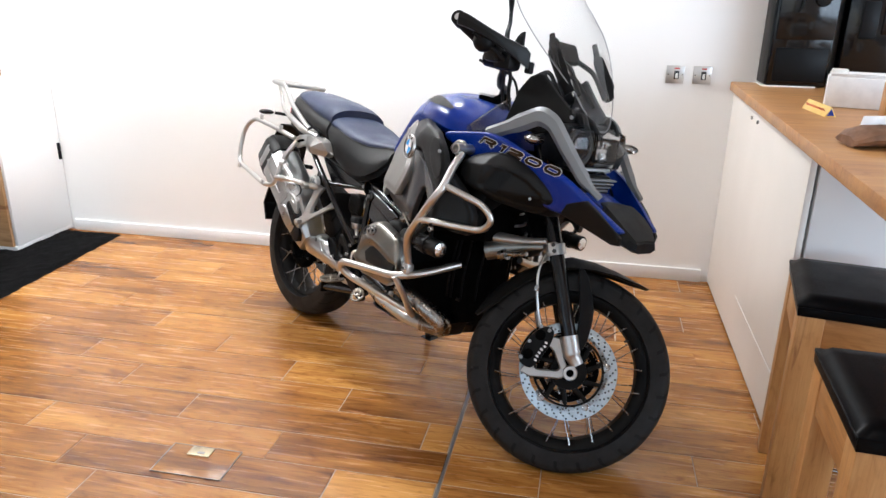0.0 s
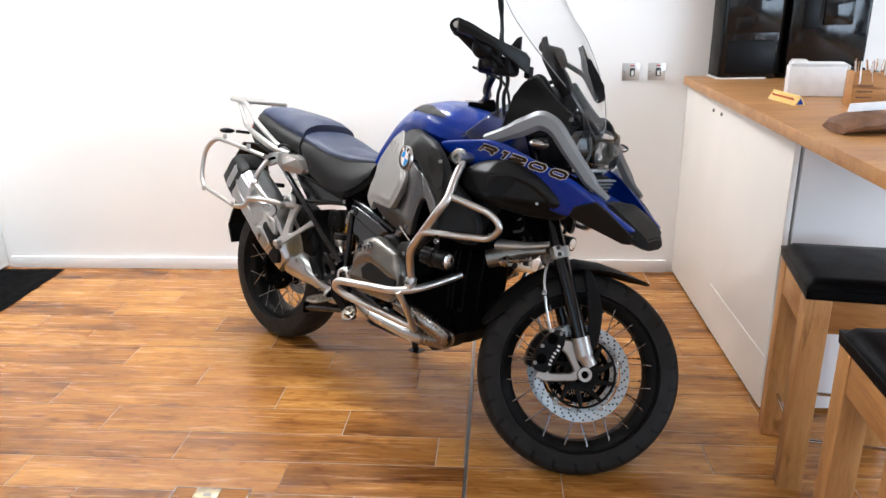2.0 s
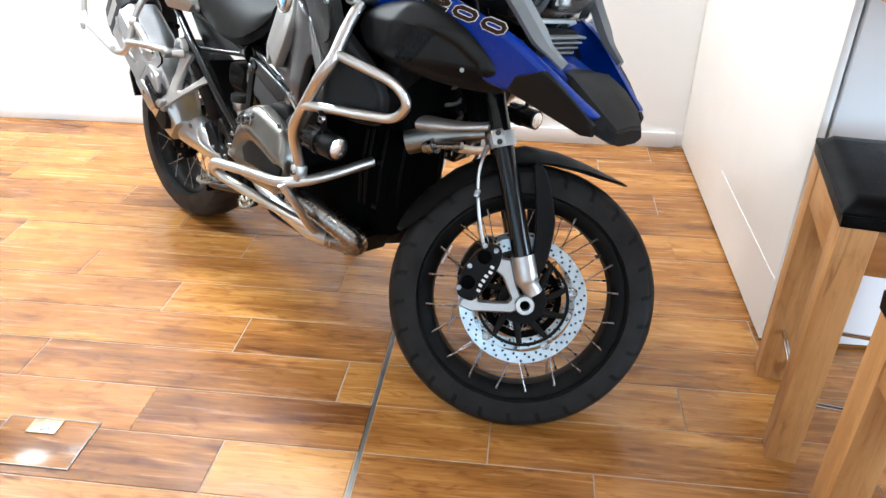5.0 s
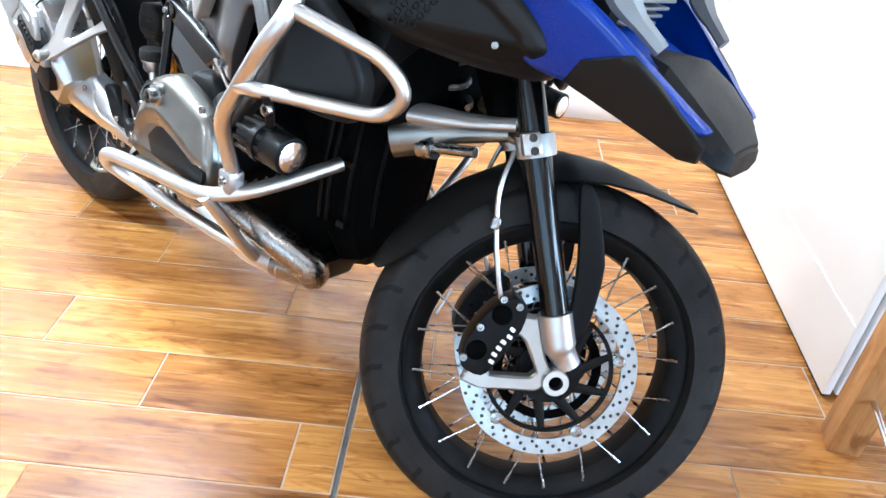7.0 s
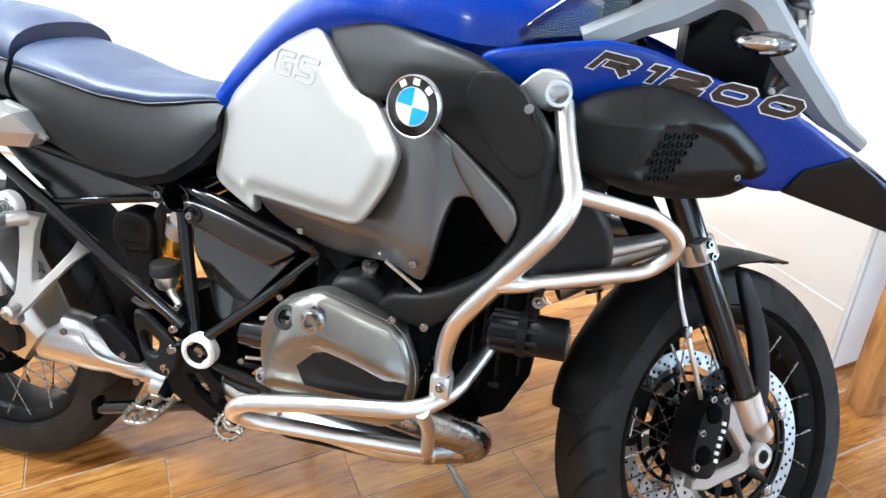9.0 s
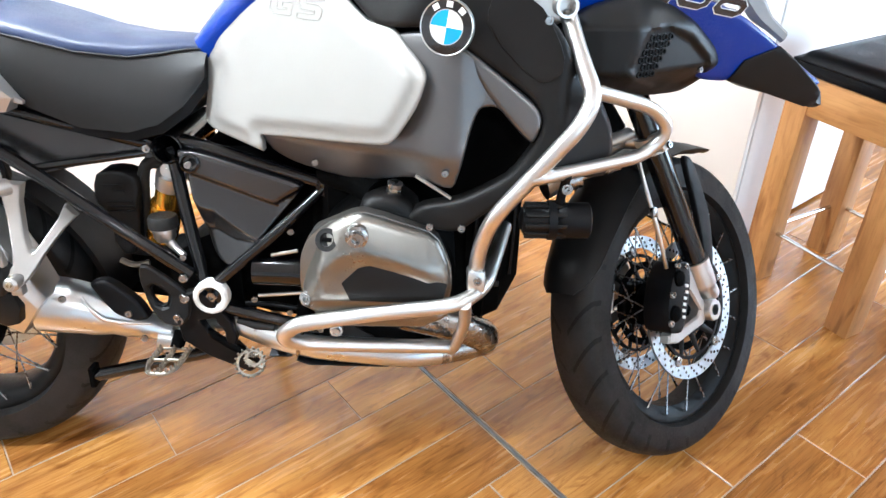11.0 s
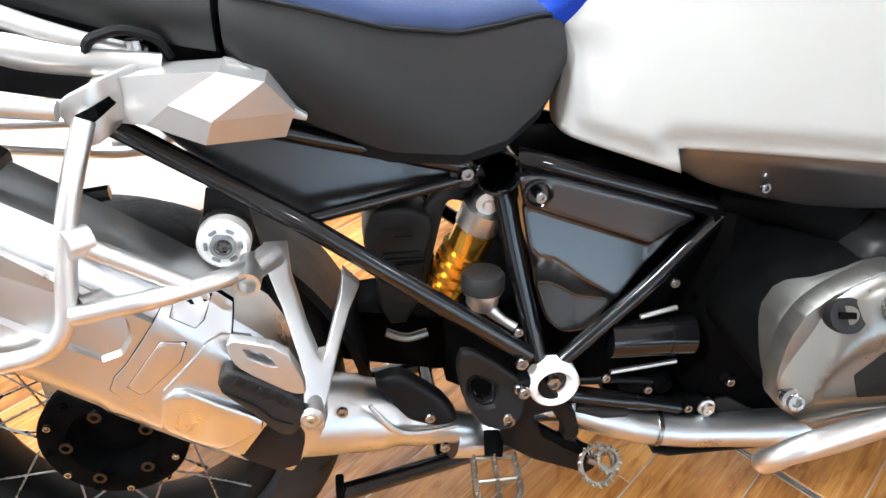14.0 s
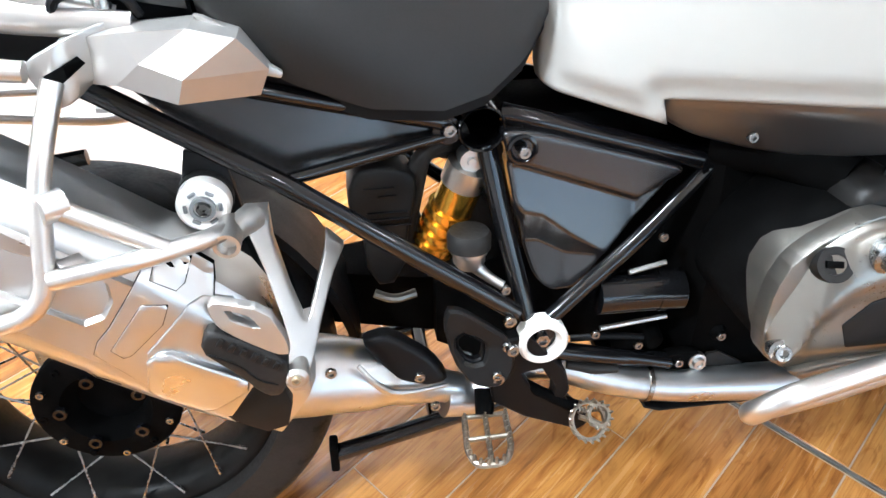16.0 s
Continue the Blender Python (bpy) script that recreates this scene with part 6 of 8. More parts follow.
MUF = [(-0.105, -0.195, 0.728, 0.072, 0.060), (-0.09, -0.200, 0.722, 0.082, 0.065), (0.03, -0.200, 0.640, 0.086, 0.065), (0.112, -0.200, 0.580, 0.086, 0.065), (0.122, -0.200, 0.573, 0.086, 0.070), (0.19, -0.200, 0.518, 0.080, 0.069), (0.235, -0.198, 0.465, 0.064, 0.060), (0.268, -0.188, 0.412, 0.046, 0.048)]
muf = on_bike("muffler", loft(muffler_rings(MUF)), MUFFLER, "faceted stainless steel muffler", sharp=22)
CAPROWS = [(-0.150, -0.186, 0.745, 0.060, 0.045), (-0.145, -0.187, 0.745, 0.078, 0.058), (-0.085, -0.192, 0.720, 0.090, 0.071), (-0.045, -0.196, 0.692, 0.089, 0.071), (-0.040, -0.196, 0.688, 0.083, 0.066)]
part("end_cap", loft(muffler_rings(CAPROWS)), BROWNISH, muf, "black muffler end cap", sharp=25)


def muffler_side(x, z, lift=0.0):
    """The depth of the silencer's outer skin: flat in the middle, turned in at the shoulders and towards the front."""
    along = 0.807 * (x - 0.12) - 0.591 * (z - 0.575)
    off = abs(0.591 * (x - 0.12) + 0.807 * (z - 0.575)) / float(np.interp(along, (0.0, 0.09, 0.15), (0.086, 0.080, 0.064)))
    return -0.200 - float(np.interp(along, (0.0, 0.09, 0.15), (0.070, 0.069, 0.060))) * float(np.interp(off, (0.0, 0.55, 0.70, 0.95, 1.0), (1.0, 1.0, 0.965, 0.70, 0.60))) - lift


def grown(outline, by):
    """The same outline, a little larger all round."""
    c = np.mean(outline, axis=0)
    return [tuple(c + (np.array(q) - c) * (1 + by / np.linalg.norm(np.array(q) - c))) for q in outline]


# the rear skin with its long pressed recess
recess = smooth_outline([(-0.040, 0.722), (0.035, 0.676), (0.096, 0.648), (0.124, 0.626), (0.096, 0.583), (0.060, 0.608), (-0.030, 0.668)], 1)
part("rear_skin", holed([(-0.008, 0.737), (0.1675, 0.6085), (0.108, 0.525), (-0.070, 0.654)], recess, lambda x, z: -0.2702, 0.008, 0.0045, 120), MUFFLER, muf, "steel skin with a pressed recess", sharp=30)
# the front skin, wrapped over the shoulder, with two let-in pads
sheet = [(0.152, 0.643), (0.130, 0.611), (0.108, 0.581), (0.095, 0.568), (0.088, 0.553), (0.128, 0.508), (0.150, 0.500), (0.205, 0.560), (0.212, 0.628), (0.196, 0.643)]
part("seam", pillow(grown(sheet, 0.0009), lambda x, z: muffler_side(x, z, 0.0012), 0.006, 0.0006, 0.006), DARK, muf)
part("front_skin", pillow(sheet, lambda x, z: muffler_side(x, z, 0.0022), 0.006, 0.001, 0.006), MUFFLER, muf, "wrapped steel front skin", sharp=30)
for pad in ([(0.161, 0.643), (0.194, 0.640), (0.185, 0.618), (0.177, 0.614), (0.156, 0.629)], [(0.144, 0.606), (0.169, 0.603), (0.159, 0.580), (0.124, 0.548), (0.115, 0.545), (0.105, 0.556)]):
    part("seam", pillow(grown(pad, 0.0007), lambda x, z: muffler_side(x, z, 0.0026), 0.004, 0.0005, 0.006), DARK, muf)
    part("pad", pillow(pad, lambda x, z: muffler_side(x, z, 0.0031), 0.004, 0.0012, 0.006), MUFFLER, muf, "let-in steel pad", sharp=40)
# the front box: an upper field and a lower one that stands proud of it with a ledge
upper_field = [(0.138, 0.549), (0.167, 0.579), (0.186, 0.600), (0.200, 0.603), (0.226, 0.590), (0.246, 0.550), (0.240, 0.505), (0.200, 0.500), (0.150, 0.520), (0.133, 0.525)]
part("front_plate", pillow(upper_field, lambda x, z: muffler_side(x, z, 0.0045), 0.012, 0.002, 0.006), MUFFLER, muf, "bevelled steel front plate", sharp=30)
lower_field = [(0.136, 0.540), (0.149, 0.550), (0.163, 0.550), (0.186, 0.535), (0.221, 0.512), (0.231, 0.502), (0.229, 0.488), (0.204, 0.470), (0.184, 0.459), (0.154, 0.476), (0.127, 0.495)]
part("front_box", pillow(lower_field, lambda x, z: -0.282 + 0.16 * max(0.0, 0.55 - 0.66 * (x - 0.149) - z) + 0.06 * max(0.0, x - 0.19), 0.030, 0.004, 0.008), MUFFLER, muf, "proud steel box with a bright ledge", sharp=40)
part("worn_foot", prism([(0.182, 0.461), (0.228, 0.484), (0.262, 0.478), (0.270, 0.450), (0.262, 0.418), (0.238, 0.412), (0.206, 0.432)], -0.260, -0.215, 0.003), BROWNISH, muf, "worn dark front foot")
peg_outline = smooth_outline([(0.192, 0.555), (0.199, 0.577), (0.210, 0.578), (0.239, 0.561), (0.274, 0.535), (0.275, 0.518), (0.268, 0.492), (0.256, 0.480), (0.240, 0.490), (0.231, 0.507), (0.222, 0.520), (0.206, 0.538)], 1)
peg = on_bike("passenger_peg", pillow(peg_outline, lambda x, z: -0.291 + 0.25 * max(0.0, 0.522 - 0.75 * (x - 0.24) - z), 0.03, 0.005, 0.006), RUBBER, "folded black rubber passenger footrest", sharp=30)
for k in range(6):
    t = k / 5
    part("peg_rib", block((0.006, 0.005, 0.010), (0, 0, 0), 0.0012, pose(0.214 + 0.050 * t, -0.2915, 0.566 - 0.035 * t, 0, 35, 0)), BROWNISH, peg)
part("peg_seam", tube([(0.200, -0.2915, 0.553), (0.228, -0.2915, 0.535), (0.244, -0.2905, 0.512), (0.262, -0.2905, 0.505)], 0.0012, bend=0.01, seg=6), PLASTIC, peg)
# the cast bracket that carries it: two flat arms in one leaning plane
arm_depth = lambda x, z: -0.276 + 0.992 * (x - 0.283) + 0.938 * (z - 0.512)
hang = on_bike("passenger_peg_bracket", pillow([(0.240, 0.655), (0.264, 0.647), (0.267, 0.620), (0.281, 0.573), (0.291, 0.547), (0.299, 0.545), (0.306, 0.559), (0.319, 0.586), (0.322, 0.603), (0.341, 0.582), (0.327, 0.566), (0.311, 0.537), (0.300, 0.512), (0.292, 0.500), (0.277, 0.508), (0.272, 0.524), (0.276, 0.533), (0.271, 0.555), (0.257, 0.600), (0.243, 0.636)],
        arm_depth, 0.013, 0.003, 0.005), RACK, "pale cast passenger footrest bracket with two arms", sharp=50)
part("slotted_plate", holed(smooth_outline([(0.206, 0.611), (0.225, 0.607), (0.262, 0.596), (0.273, 0.571), (0.280, 0.546), (0.274, 0.536), (0.246, 0.554), (0.220, 0.573), (0.208, 0.590)], 1), [(0.223, 0.5985), (0.229, 0.5975), (0.246, 0.588), (0.253, 0.577), (0.246, 0.578), (0.228, 0.588)],
        lambda x, z: -0.288 + 0.10 * max(0.0, z - 0.58), 0.012, 0.0018, 120), RACK, hang, "slotted cast plate", sharp=40)
part("eye", lathe([(0.0, -0.008), (0.009, -0.008), (0.013, -0.004), (0.013, 0.02), (0.0, 0.02)], 20, pose(0.281, -0.284, 0.508)), RACK, hang)
part("clevis", block((0.020, 0.018, 0.016), (0.284, -0.272, 0.492), 0.003), RACK, hang)
bolts([(0.281, -0.292, 0.510)], 0.005, 0.004, parent=hang, mat=BRASS)
part("neck", tube([(0.250, -0.185, 0.648), (0.238, -0.205, 0.648), (0.229, -0.222, 0.646)], [0.015, 0.013, 0.012], bend=0.01, seg=14), RACK, hang)

# ---- rear suspension and small parts in the frame ----
shock = on_bike("rear_shock", tube([(0.498, -0.086, 0.632), (0.455, -0.055, 0.505)], 0.0265, seg=24), GOLD, "gold anodised rear shock absorber")
for k in range(5):
    a = Vector((0.496, -0.086, 0.632)).lerp(Vector((0.452, -0.055, 0.505)), 0.42 + 0.13 * k)
    d = (Vector((0.452, -0.055, 0.505)) - Vector((0.496, -0.086, 0.632))).normalized()
    part("ring", tube([a - d * 0.004, a + d * 0.004], 0.0298, seg=24), GOLD, shock)
part("shock_top", tube([(0.501, -0.088, 0.645), (0.492, -0.082, 0.618)], 0.028, seg=20), CAST, shock)
part("shock_eye", lathe([(0.0, -0.016), (0.005, -0.016), (0.006, -0.012), (0.014, -0.012), (0.015, 0.012)], 18, pose(0.500, -0.092, 0.655)), CAST, shock)
res = on_bike("brake_fluid_reservoir", lathe([(0.0, 0.024), (0.024, 0.024), (0.027, 0.019), (0.027, 0.002), (0.022, 0.0)], 28, pose(0.491, -0.136, 0.556, 90, 0, 0)), RUBBER, "brake fluid reservoir with black cap")
part("reservoir_neck", lathe([(0.020, -0.004), (0.0235, -0.004), (0.0235, 0.004), (0.020, 0.004)], 28, pose(0.491, -0.136, 0.556, 90, 0, 0), closed=True), CAST, res)
part("reservoir_body", lathe([(0.0, -0.026), (0.015, -0.026), (0.020, -0.018), (0.020, 0.002)], 20, pose(0.491, -0.136, 0.556, 90, 0, 0)), CAST, res)
part("reservoir_arm", tube([(0.495, -0.138, 0.535), (0.510, -0.145, 0.520), (0.530, -0.158, 0.510)], [0.009, 0.007, 0.006], seg=10), CAST, res)
bolts([(0.531, -0.166, 0.510)], 0.006, 0.005)
esa = on_bike("control_box", pillow(smooth_outline([(0.353, 0.637), (0.373, 0.651), (0.423, 0.646), (0.437, 0.625), (0.426, 0.576), (0.416, 0.477), (0.368, 0.475), (0.366, 0.567), (0.349, 0.589)], 1), lambda x, z: -0.092 + 0.012 * min(1.0, max(0.0, (0.578 - z) / 0.01)), 0.05, 0.006, 0.007), BROWNISH, "black plastic control box", sharp=40)
for k in range(3):
    part("rib", block((0.05, 0.004, 0.003), (0.397 + 0.002 * k, -0.093, 0.590 - 0.009 * k), 0.001), PLASTIC, esa)
part("mark", block((0.038, 0.002, 0.004), (0.388, -0.0932, 0.622), 0.0, ), BROWNISH, esa)
part("mark", block((0.022, 0.002, 0.004), (0.398, -0.0932, 0.611), 0.0), BROWNISH, esa)
on_bike("silver_bracket", tube([(0.375, -0.08, 0.465), (0.40, -0.085, 0.455), (0.43, -0.08, 0.460)], 0.006, seg=8), ENGINE)
on_bike("swing_arm", loft([[(x, y - w, z - h), (x, y + w, z - h), (x, y + w, z + h), (x, y - w, z + h)] for x, y, z, w, h in
                           [(0.56, 0.02, 0.42, 0.09, 0.05), (0.44, 0.05, 0.40, 0.07, 0.045), (0.30, 0.10, 0.37, 0.035, 0.045), (0.05, 0.11, 0.325, 0.035, 0.055), (-0.06, 0.11, 0.318, 0.03, 0.06)]]), DARK, "black single-sided swing arm", sharp=30)
for k in range(3):
    on_bike("hose", tube([(0.50, -0.06, 0.68 - 0.02 * k), (0.45, -0.075, 0.665), (0.42, -0.05, 0.60 - 0.05 * k), (0.46, -0.05, 0.47)], 0.011 - 0.002 * k, bend=0.05, seg=10), RUBBER)
on_bike("inner_fender", loft([[(r * math.cos(a), -w, 0.318 + r * math.sin(a)), (r * math.cos(a), w, 0.318 + r * math.sin(a)), ((r + 0.012) * math.cos(a), w, 0.318 + (r + 0.012) * math.sin(a)), ((r + 0.012) * math.cos(a), -w, 0.318 + (r + 0.012) * math.sin(a))]
                              for r, a, w in [(0.345, radians(d), 0.075) for d in range(8, 62, 6)]]), PLASTIC, "black inner mudguard")

heel_outline = smooth_outline([(0.452, 0.497), (0.464, 0.505), (0.500, 0.478), (0.538, 0.444), (0.543, 0.418), (0.531, 0.385), (0.502, 0.380), (0.472, 0.401), (0.453, 0.455)], 1)
heel_hole = smooth_outline([(0.465, 0.470), (0.500, 0.451), (0.505, 0.435), (0.497, 0.413), (0.468, 0.427)], 1)
heel_depth = lambda x, z: -0.188 - 0.20 * max(0.0, 0.44 - z)
heel = on_bike("heel_guard", holed(heel_outline, heel_hole, heel_depth, 0.012, 0.004), BROWNISH, "black heel guard plate with an opening", sharp=30)
part("guard_lip", holed([(0.5 + (x - 0.5) * 1.0, z) for x, z in heel_hole], [(0.485 + (x - 0.485) * 0.80, 0.441 + (z - 0.441) * 0.80) for x, z in heel_hole], lambda x, z: heel_depth(x, z) + 0.004, 0.010, 0.002), PLASTIC, heel)
for bx, bz in ((0.530, 0.440), (0.516, 0.402)):
    part("bolt", moved(bolt_head(0.0065, 0.005), Matrix.Translation((bx, heel_depth(bx, bz) - 0.001, bz))), BOLT, heel)
on_bike("footrest_bracket", holed([(0.530, 0.445), (0.560, 0.450), (0.612, 0.385), (0.620, 0.350), (0.606, 0.322), (0.655, 0.298), (0.642, 0.274), (0.560, 0.312), (0.515, 0.345), (0.510, 0.385)],
        [(0.553, 0.388), (0.580, 0.392), (0.597, 0.362), (0.598, 0.340), (0.572, 0.352)], lambda x, z: -0.185, 0.020, 0.003), PLASTIC, "black footrest bracket with a window", sharp=30)


def footrest():
    """A serrated steel footrest: two toothed rails joined by bars."""
    base_pt, tip = Vector((0.503, -0.190, 0.331)), Vector((0.496, -0.268, 0.326))
    peg = on_bike("footrest", tube([(0.508, -0.165, 0.352), base_pt], [0.014, 0.012], seg=12), DARK, "serrated steel footrest")
    axis = (tip - base_pt)
    side = Vector((1, 0, 0))
    up = Vector((0, 0.06, 1.0))
    loop_pts = [base_pt - side * 0.027, base_pt + axis * 0.75 - side * 0.028, base_pt + axis * 1.04 - side * 0.018, base_pt + axis * 1.04 + side * 0.018, base_pt + axis * 0.75 + side * 0.028, base_pt + side * 0.027]
    part("rail", tube(loop_pts, 0.0042, bend=0.018, seg=8), WORN_STEEL, peg)
    part("rail", tube([base_pt - axis * 0.02, base_pt + axis * 1.04], 0.0032, seg=8), WORN_STEEL, peg)
    around = fillet(loop_pts, 0.018)
    length = [0.0]
    for a, b in zip(around, around[1:]):
        length.append(length[-1] + (b - a).length)
    spots = [Vector([float(np.interp(length[-1] * (k + 0.5) / 20, length, [p[c] for p in around])) for c in range(3)]) for k in range(20)]
    spots += [base_pt + axis * (0.08 + 0.13 * k) for k in range(8)]
    for p in spots:
        part("tooth", tube([p, p + up * 0.011], [0.0044, 0.0018], bend=0, seg=5), WORN_STEEL, peg)
    for t in (0.02, 0.5):
        c = base_pt + axis * t
        part("cross_bar", tube([c - side * 0.027, c + side * 0.027], 0.0034, seg=8), WORN_STEEL, peg)
    return peg


footrest()
pedal = on_bike("brake_pedal", tube([(0.535, -0.172, 0.375), (0.585, -0.178, 0.345), (0.632, -0.182, 0.318)], [0.010, 0.008, 0.009], bend=0.02, seg=10), DARK, "black brake pedal with steel toe pad")
for size, (ox, oy, oz) in ((0.027, (-0.006, -0.004, 0.000)), (0.017, (0.004, -0.012, 0.016))):
    q = pose(0.650 + ox, -0.195 + oy, 0.306 + oz, -42, 0, 12)
    part("toe_ring", lathe([(size - 0.005, -0.003), (size, -0.003), (size, 0.003), (size - 0.005, 0.003)], 24, q, closed=True), WORN_STEEL, pedal, "toothed steel ring")
    count = 18 if size > 0.02 else 12
    for k in range(count):
        a = 2 * math.pi * k / count
        part("tooth", tube([q @ Vector((size * 0.92 * math.cos(a), 0.0, size * 0.92 * math.sin(a))), q @ Vector((size * 1.10 * math.cos(a), -0.007, size * 1.10 * math.sin(a)))], [0.0032, 0.0015], bend=0, seg=5), WORN_STEEL, pedal)
part("toe_web", tube([(0.632, -0.195, 0.312), (0.668, -0.205, 0.298)], 0.004, seg=6), WORN_STEEL, pedal)
part("spring", tube([(0.630 + 0.0008 * k, -0.19 + 0.004 * math.sin(k * 1.3), 0.318 + 0.004 * math.cos(k * 1.3)) for k in range(40)], 0.0012, bend=0, seg=5), WORN_STEEL, pedal)
stand = on_bike("centre_stand", tube([(0.58, -0.110, 0.288), (0.42, -0.118, 0.252), (0.305, -0.122, 0.226)], 0.013, seg=12, bend=0.02), FRAME, "folded black centre stand")
part("stand_foot", block((0.012, 0.03, 0.045), (0.300, -0.122, 0.226), 0.003, None), DARK, stand)
part("stand_leg", tube([(0.58, 0.110, 0.288), (0.42, 0.118, 0.252), (0.305, 0.122, 0.226)], 0.013, seg=12, bend=0.02), FRAME, stand)
part("stand_bridge", tube([(0.45, -0.118, 0.258), (0.45, 0.118, 0.258)], 0.012, seg=10), FRAME, stand)
side_stand = on_bike("side_stand", tube([(0.62, 0.12, 0.33), (0.60, 0.20, 0.20), (0.59, 0.262, 0.058)], 0.014, seg=12, bend=0.02), FRAME, "black side stand, folded out")
part("stand_foot", block((0.06, 0.05, 0.008), (0, 0, 0), 0.003, pose(0.59, 0.268, 0.0545, 10.5, 0, 0)), FRAME, side_stand)

# ---- front fork, brakes and mudguard (straight ahead, then turned) ----
UP = Vector((-math.sin(RAKE), 0, math.cos(RAKE)))


def fork_leg(side):
    pick = (lambda g: g) if side > 0 else mirrored
    foot = Vector((1.478, -0.104, 0.430))
    top_pt = foot + UP * 0.80
    leg = on_bike("fork_leg", steered(pick(tube([foot - UP * 0.01, foot + UP * 0.385], 0.0235, seg=24))), GLOSS_BLACK, "gloss black fork tube")
    part("upper_tube", steered(pick(tube([foot + UP * 0.38, top_pt], 0.0205, seg=20))), FRAME, leg)
    f = part("fork_foot", steered(pick(join(tube([foot + UP * 0.004, foot - UP * 0.055, foot - UP * 0.085 + Vector((0.012, 0, 0))], [0.0285, 0.0275, 0.021], bend=0.01, seg=22),
                                              lathe([(0.012, -0.016), (0.021, -0.016), (0.023, -0.012), (0.023, 0.022), (0.012, 0.022)], 24, pose(1.511, -0.108, 0.324), closed=True)))), CAST, leg, "silver cast axle clamp")
    part("axle_bore", steered(pick(lathe([(0.0, 0.004), (0.012, 0.004), (0.012, 0.02)], 18, pose(1.511, -0.113, 0.324)))), DARK, f)
    return leg


for s in (1, -1):
    fork_leg(s)
clamp_c = Vector((1.478, -0.104, 0.430)) + UP * 0.275
bridge = on_bike("fork_bridge", steered(tube([clamp_c + Vector((0.01, 0, 0)), clamp_c + Vector((-0.02, 0.05, 0.012)), Vector((clamp_c.x - 0.02, 0.104 - 0.05, clamp_c.z + 0.012)), Vector((clamp_c.x + 0.01, 0.104, clamp_c.z))], 0.018, bend=0.02, seg=12)), CAST, "silver cast fork bridge")
for s in (1, -1):
    pick = (lambda g: g) if s > 0 else mirrored
    part("clamp_ring", steered(pick(tube([clamp_c - UP * 0.017, clamp_c + UP * 0.017], 0.0315, seg=24))), RACK, bridge, "bright clamp ring")
    part("clamp_ear", steered(pick(block((0.030, 0.030, 0.036), (0, 0, 0), 0.005, Matrix.Translation(clamp_c + Vector((-0.012, -0.024, 0.0))) @ pose(0, 0, 0, 0, -25.5, 0)))), RACK, bridge)
    for dz in (-0.010, 0.010):
        b = clamp_c + UP * dz + Vector((-0.010, -0.0392, 0))
        part("clamp_bolt", steered(pick(moved(bolt_head(0.0065, 0.005), Matrix.Translation(b)))), BLACK_SIGN, bridge)
    part("brake_hose", steered(pick(tube([(1.335, -0.085, 0.66), (1.325, -0.105, 0.60), (1.345, -0.112, 0.52), (1.372, -0.105, 0.455), (1.385, -0.100, 0.43)], 0.0042, bend=0.04, seg=8))), CAST, bridge, "braided brake hose")
    part("hose_clip", steered(pick(block((0.014, 0.012, 0.020), (1.337, -0.112, 0.545), 0.003))), BOLT, bridge)
    g = pillow(smooth_outline([(1.440, 0.650), (1.475, 0.640), (1.530, 0.530), (1.536, 0.430), (1.520, 0.388), (1.505, 0.400), (1.485, 0.520)], 2), lambda x, z: -0.118 + 0.05 * (x - 1.44), 0.008, 0.004, 0.014)
    on_bike("fork_guard", steered(pick(g)), PLASTIC, "black fork guard", sharp=50)
    # caliper on its cast bracket
    cal_m = Matrix.Translation((1.392, -0.093, 0.372)) @ pose(0, 0, 0, 0, 18, 0)
    cal = on_bike("brake_caliper", steered(pick(moved(prism(smooth_outline([(-0.020, -0.075), (0.022, -0.070), (0.030, -0.030), (0.030, 0.035), (0.016, 0.072), (-0.014, 0.070), (-0.034, 0.030), (-0.036, -0.030)], 2), -0.030, 0.030, 0.006), cal_m))), PLASTIC, "black four-piston brake caliper")
    for dx, dz in ((-0.012, 0.035), (-0.012, -0.035)):
        part("piston_cap", steered(pick(moved(lathe([(0.0, -0.036), (0.010, -0.036), (0.015, -0.034), (0.017, -0.030), (0.017, -0.02)], 18, pose(dx, 0, dz)), cal_m))), DARK, cal)
    for dx, dz in ((-0.026, 0.058), (-0.030, 0.0), (-0.024, -0.056), (0.002, 0.062)):
        part("caliper_bolt", steered(pick(moved(moved(bolt_head(0.0065, 0.006), pose(dx, -0.030, dz)), cal_m))), BOLT, cal)
    for k in range(6):
        part("mark", steered(pick(moved(block((0.0095, 0.001, 0.0065 if k not in (0, 4) else 0.0065), (0.0155 + (0.003 if k in (0, 4) else 0), -0.0308, -0.0375 + 0.0125 * k), 0.0015), cal_m))), WHITE_SIGN, cal)
    part("bracket", steered(pick(holed([(1.420, 0.415), (1.452, 0.418), (1.486, 0.356), (1.499, 0.340), (1.499, 0.310), (1.490, 0.298), (1.393, 0.276), (1.362, 0.282), (1.366, 0.298), (1.398, 0.330)],
                                       [(1.424, 0.384), (1.444, 0.374), (1.478, 0.330), (1.470, 0.318), (1.405, 0.304), (1.400, 0.312), (1.416, 0.350)], lambda x, z: -0.111, 0.022, 0.004))), RACK, cal, "triangular silver bracket", sharp=30)

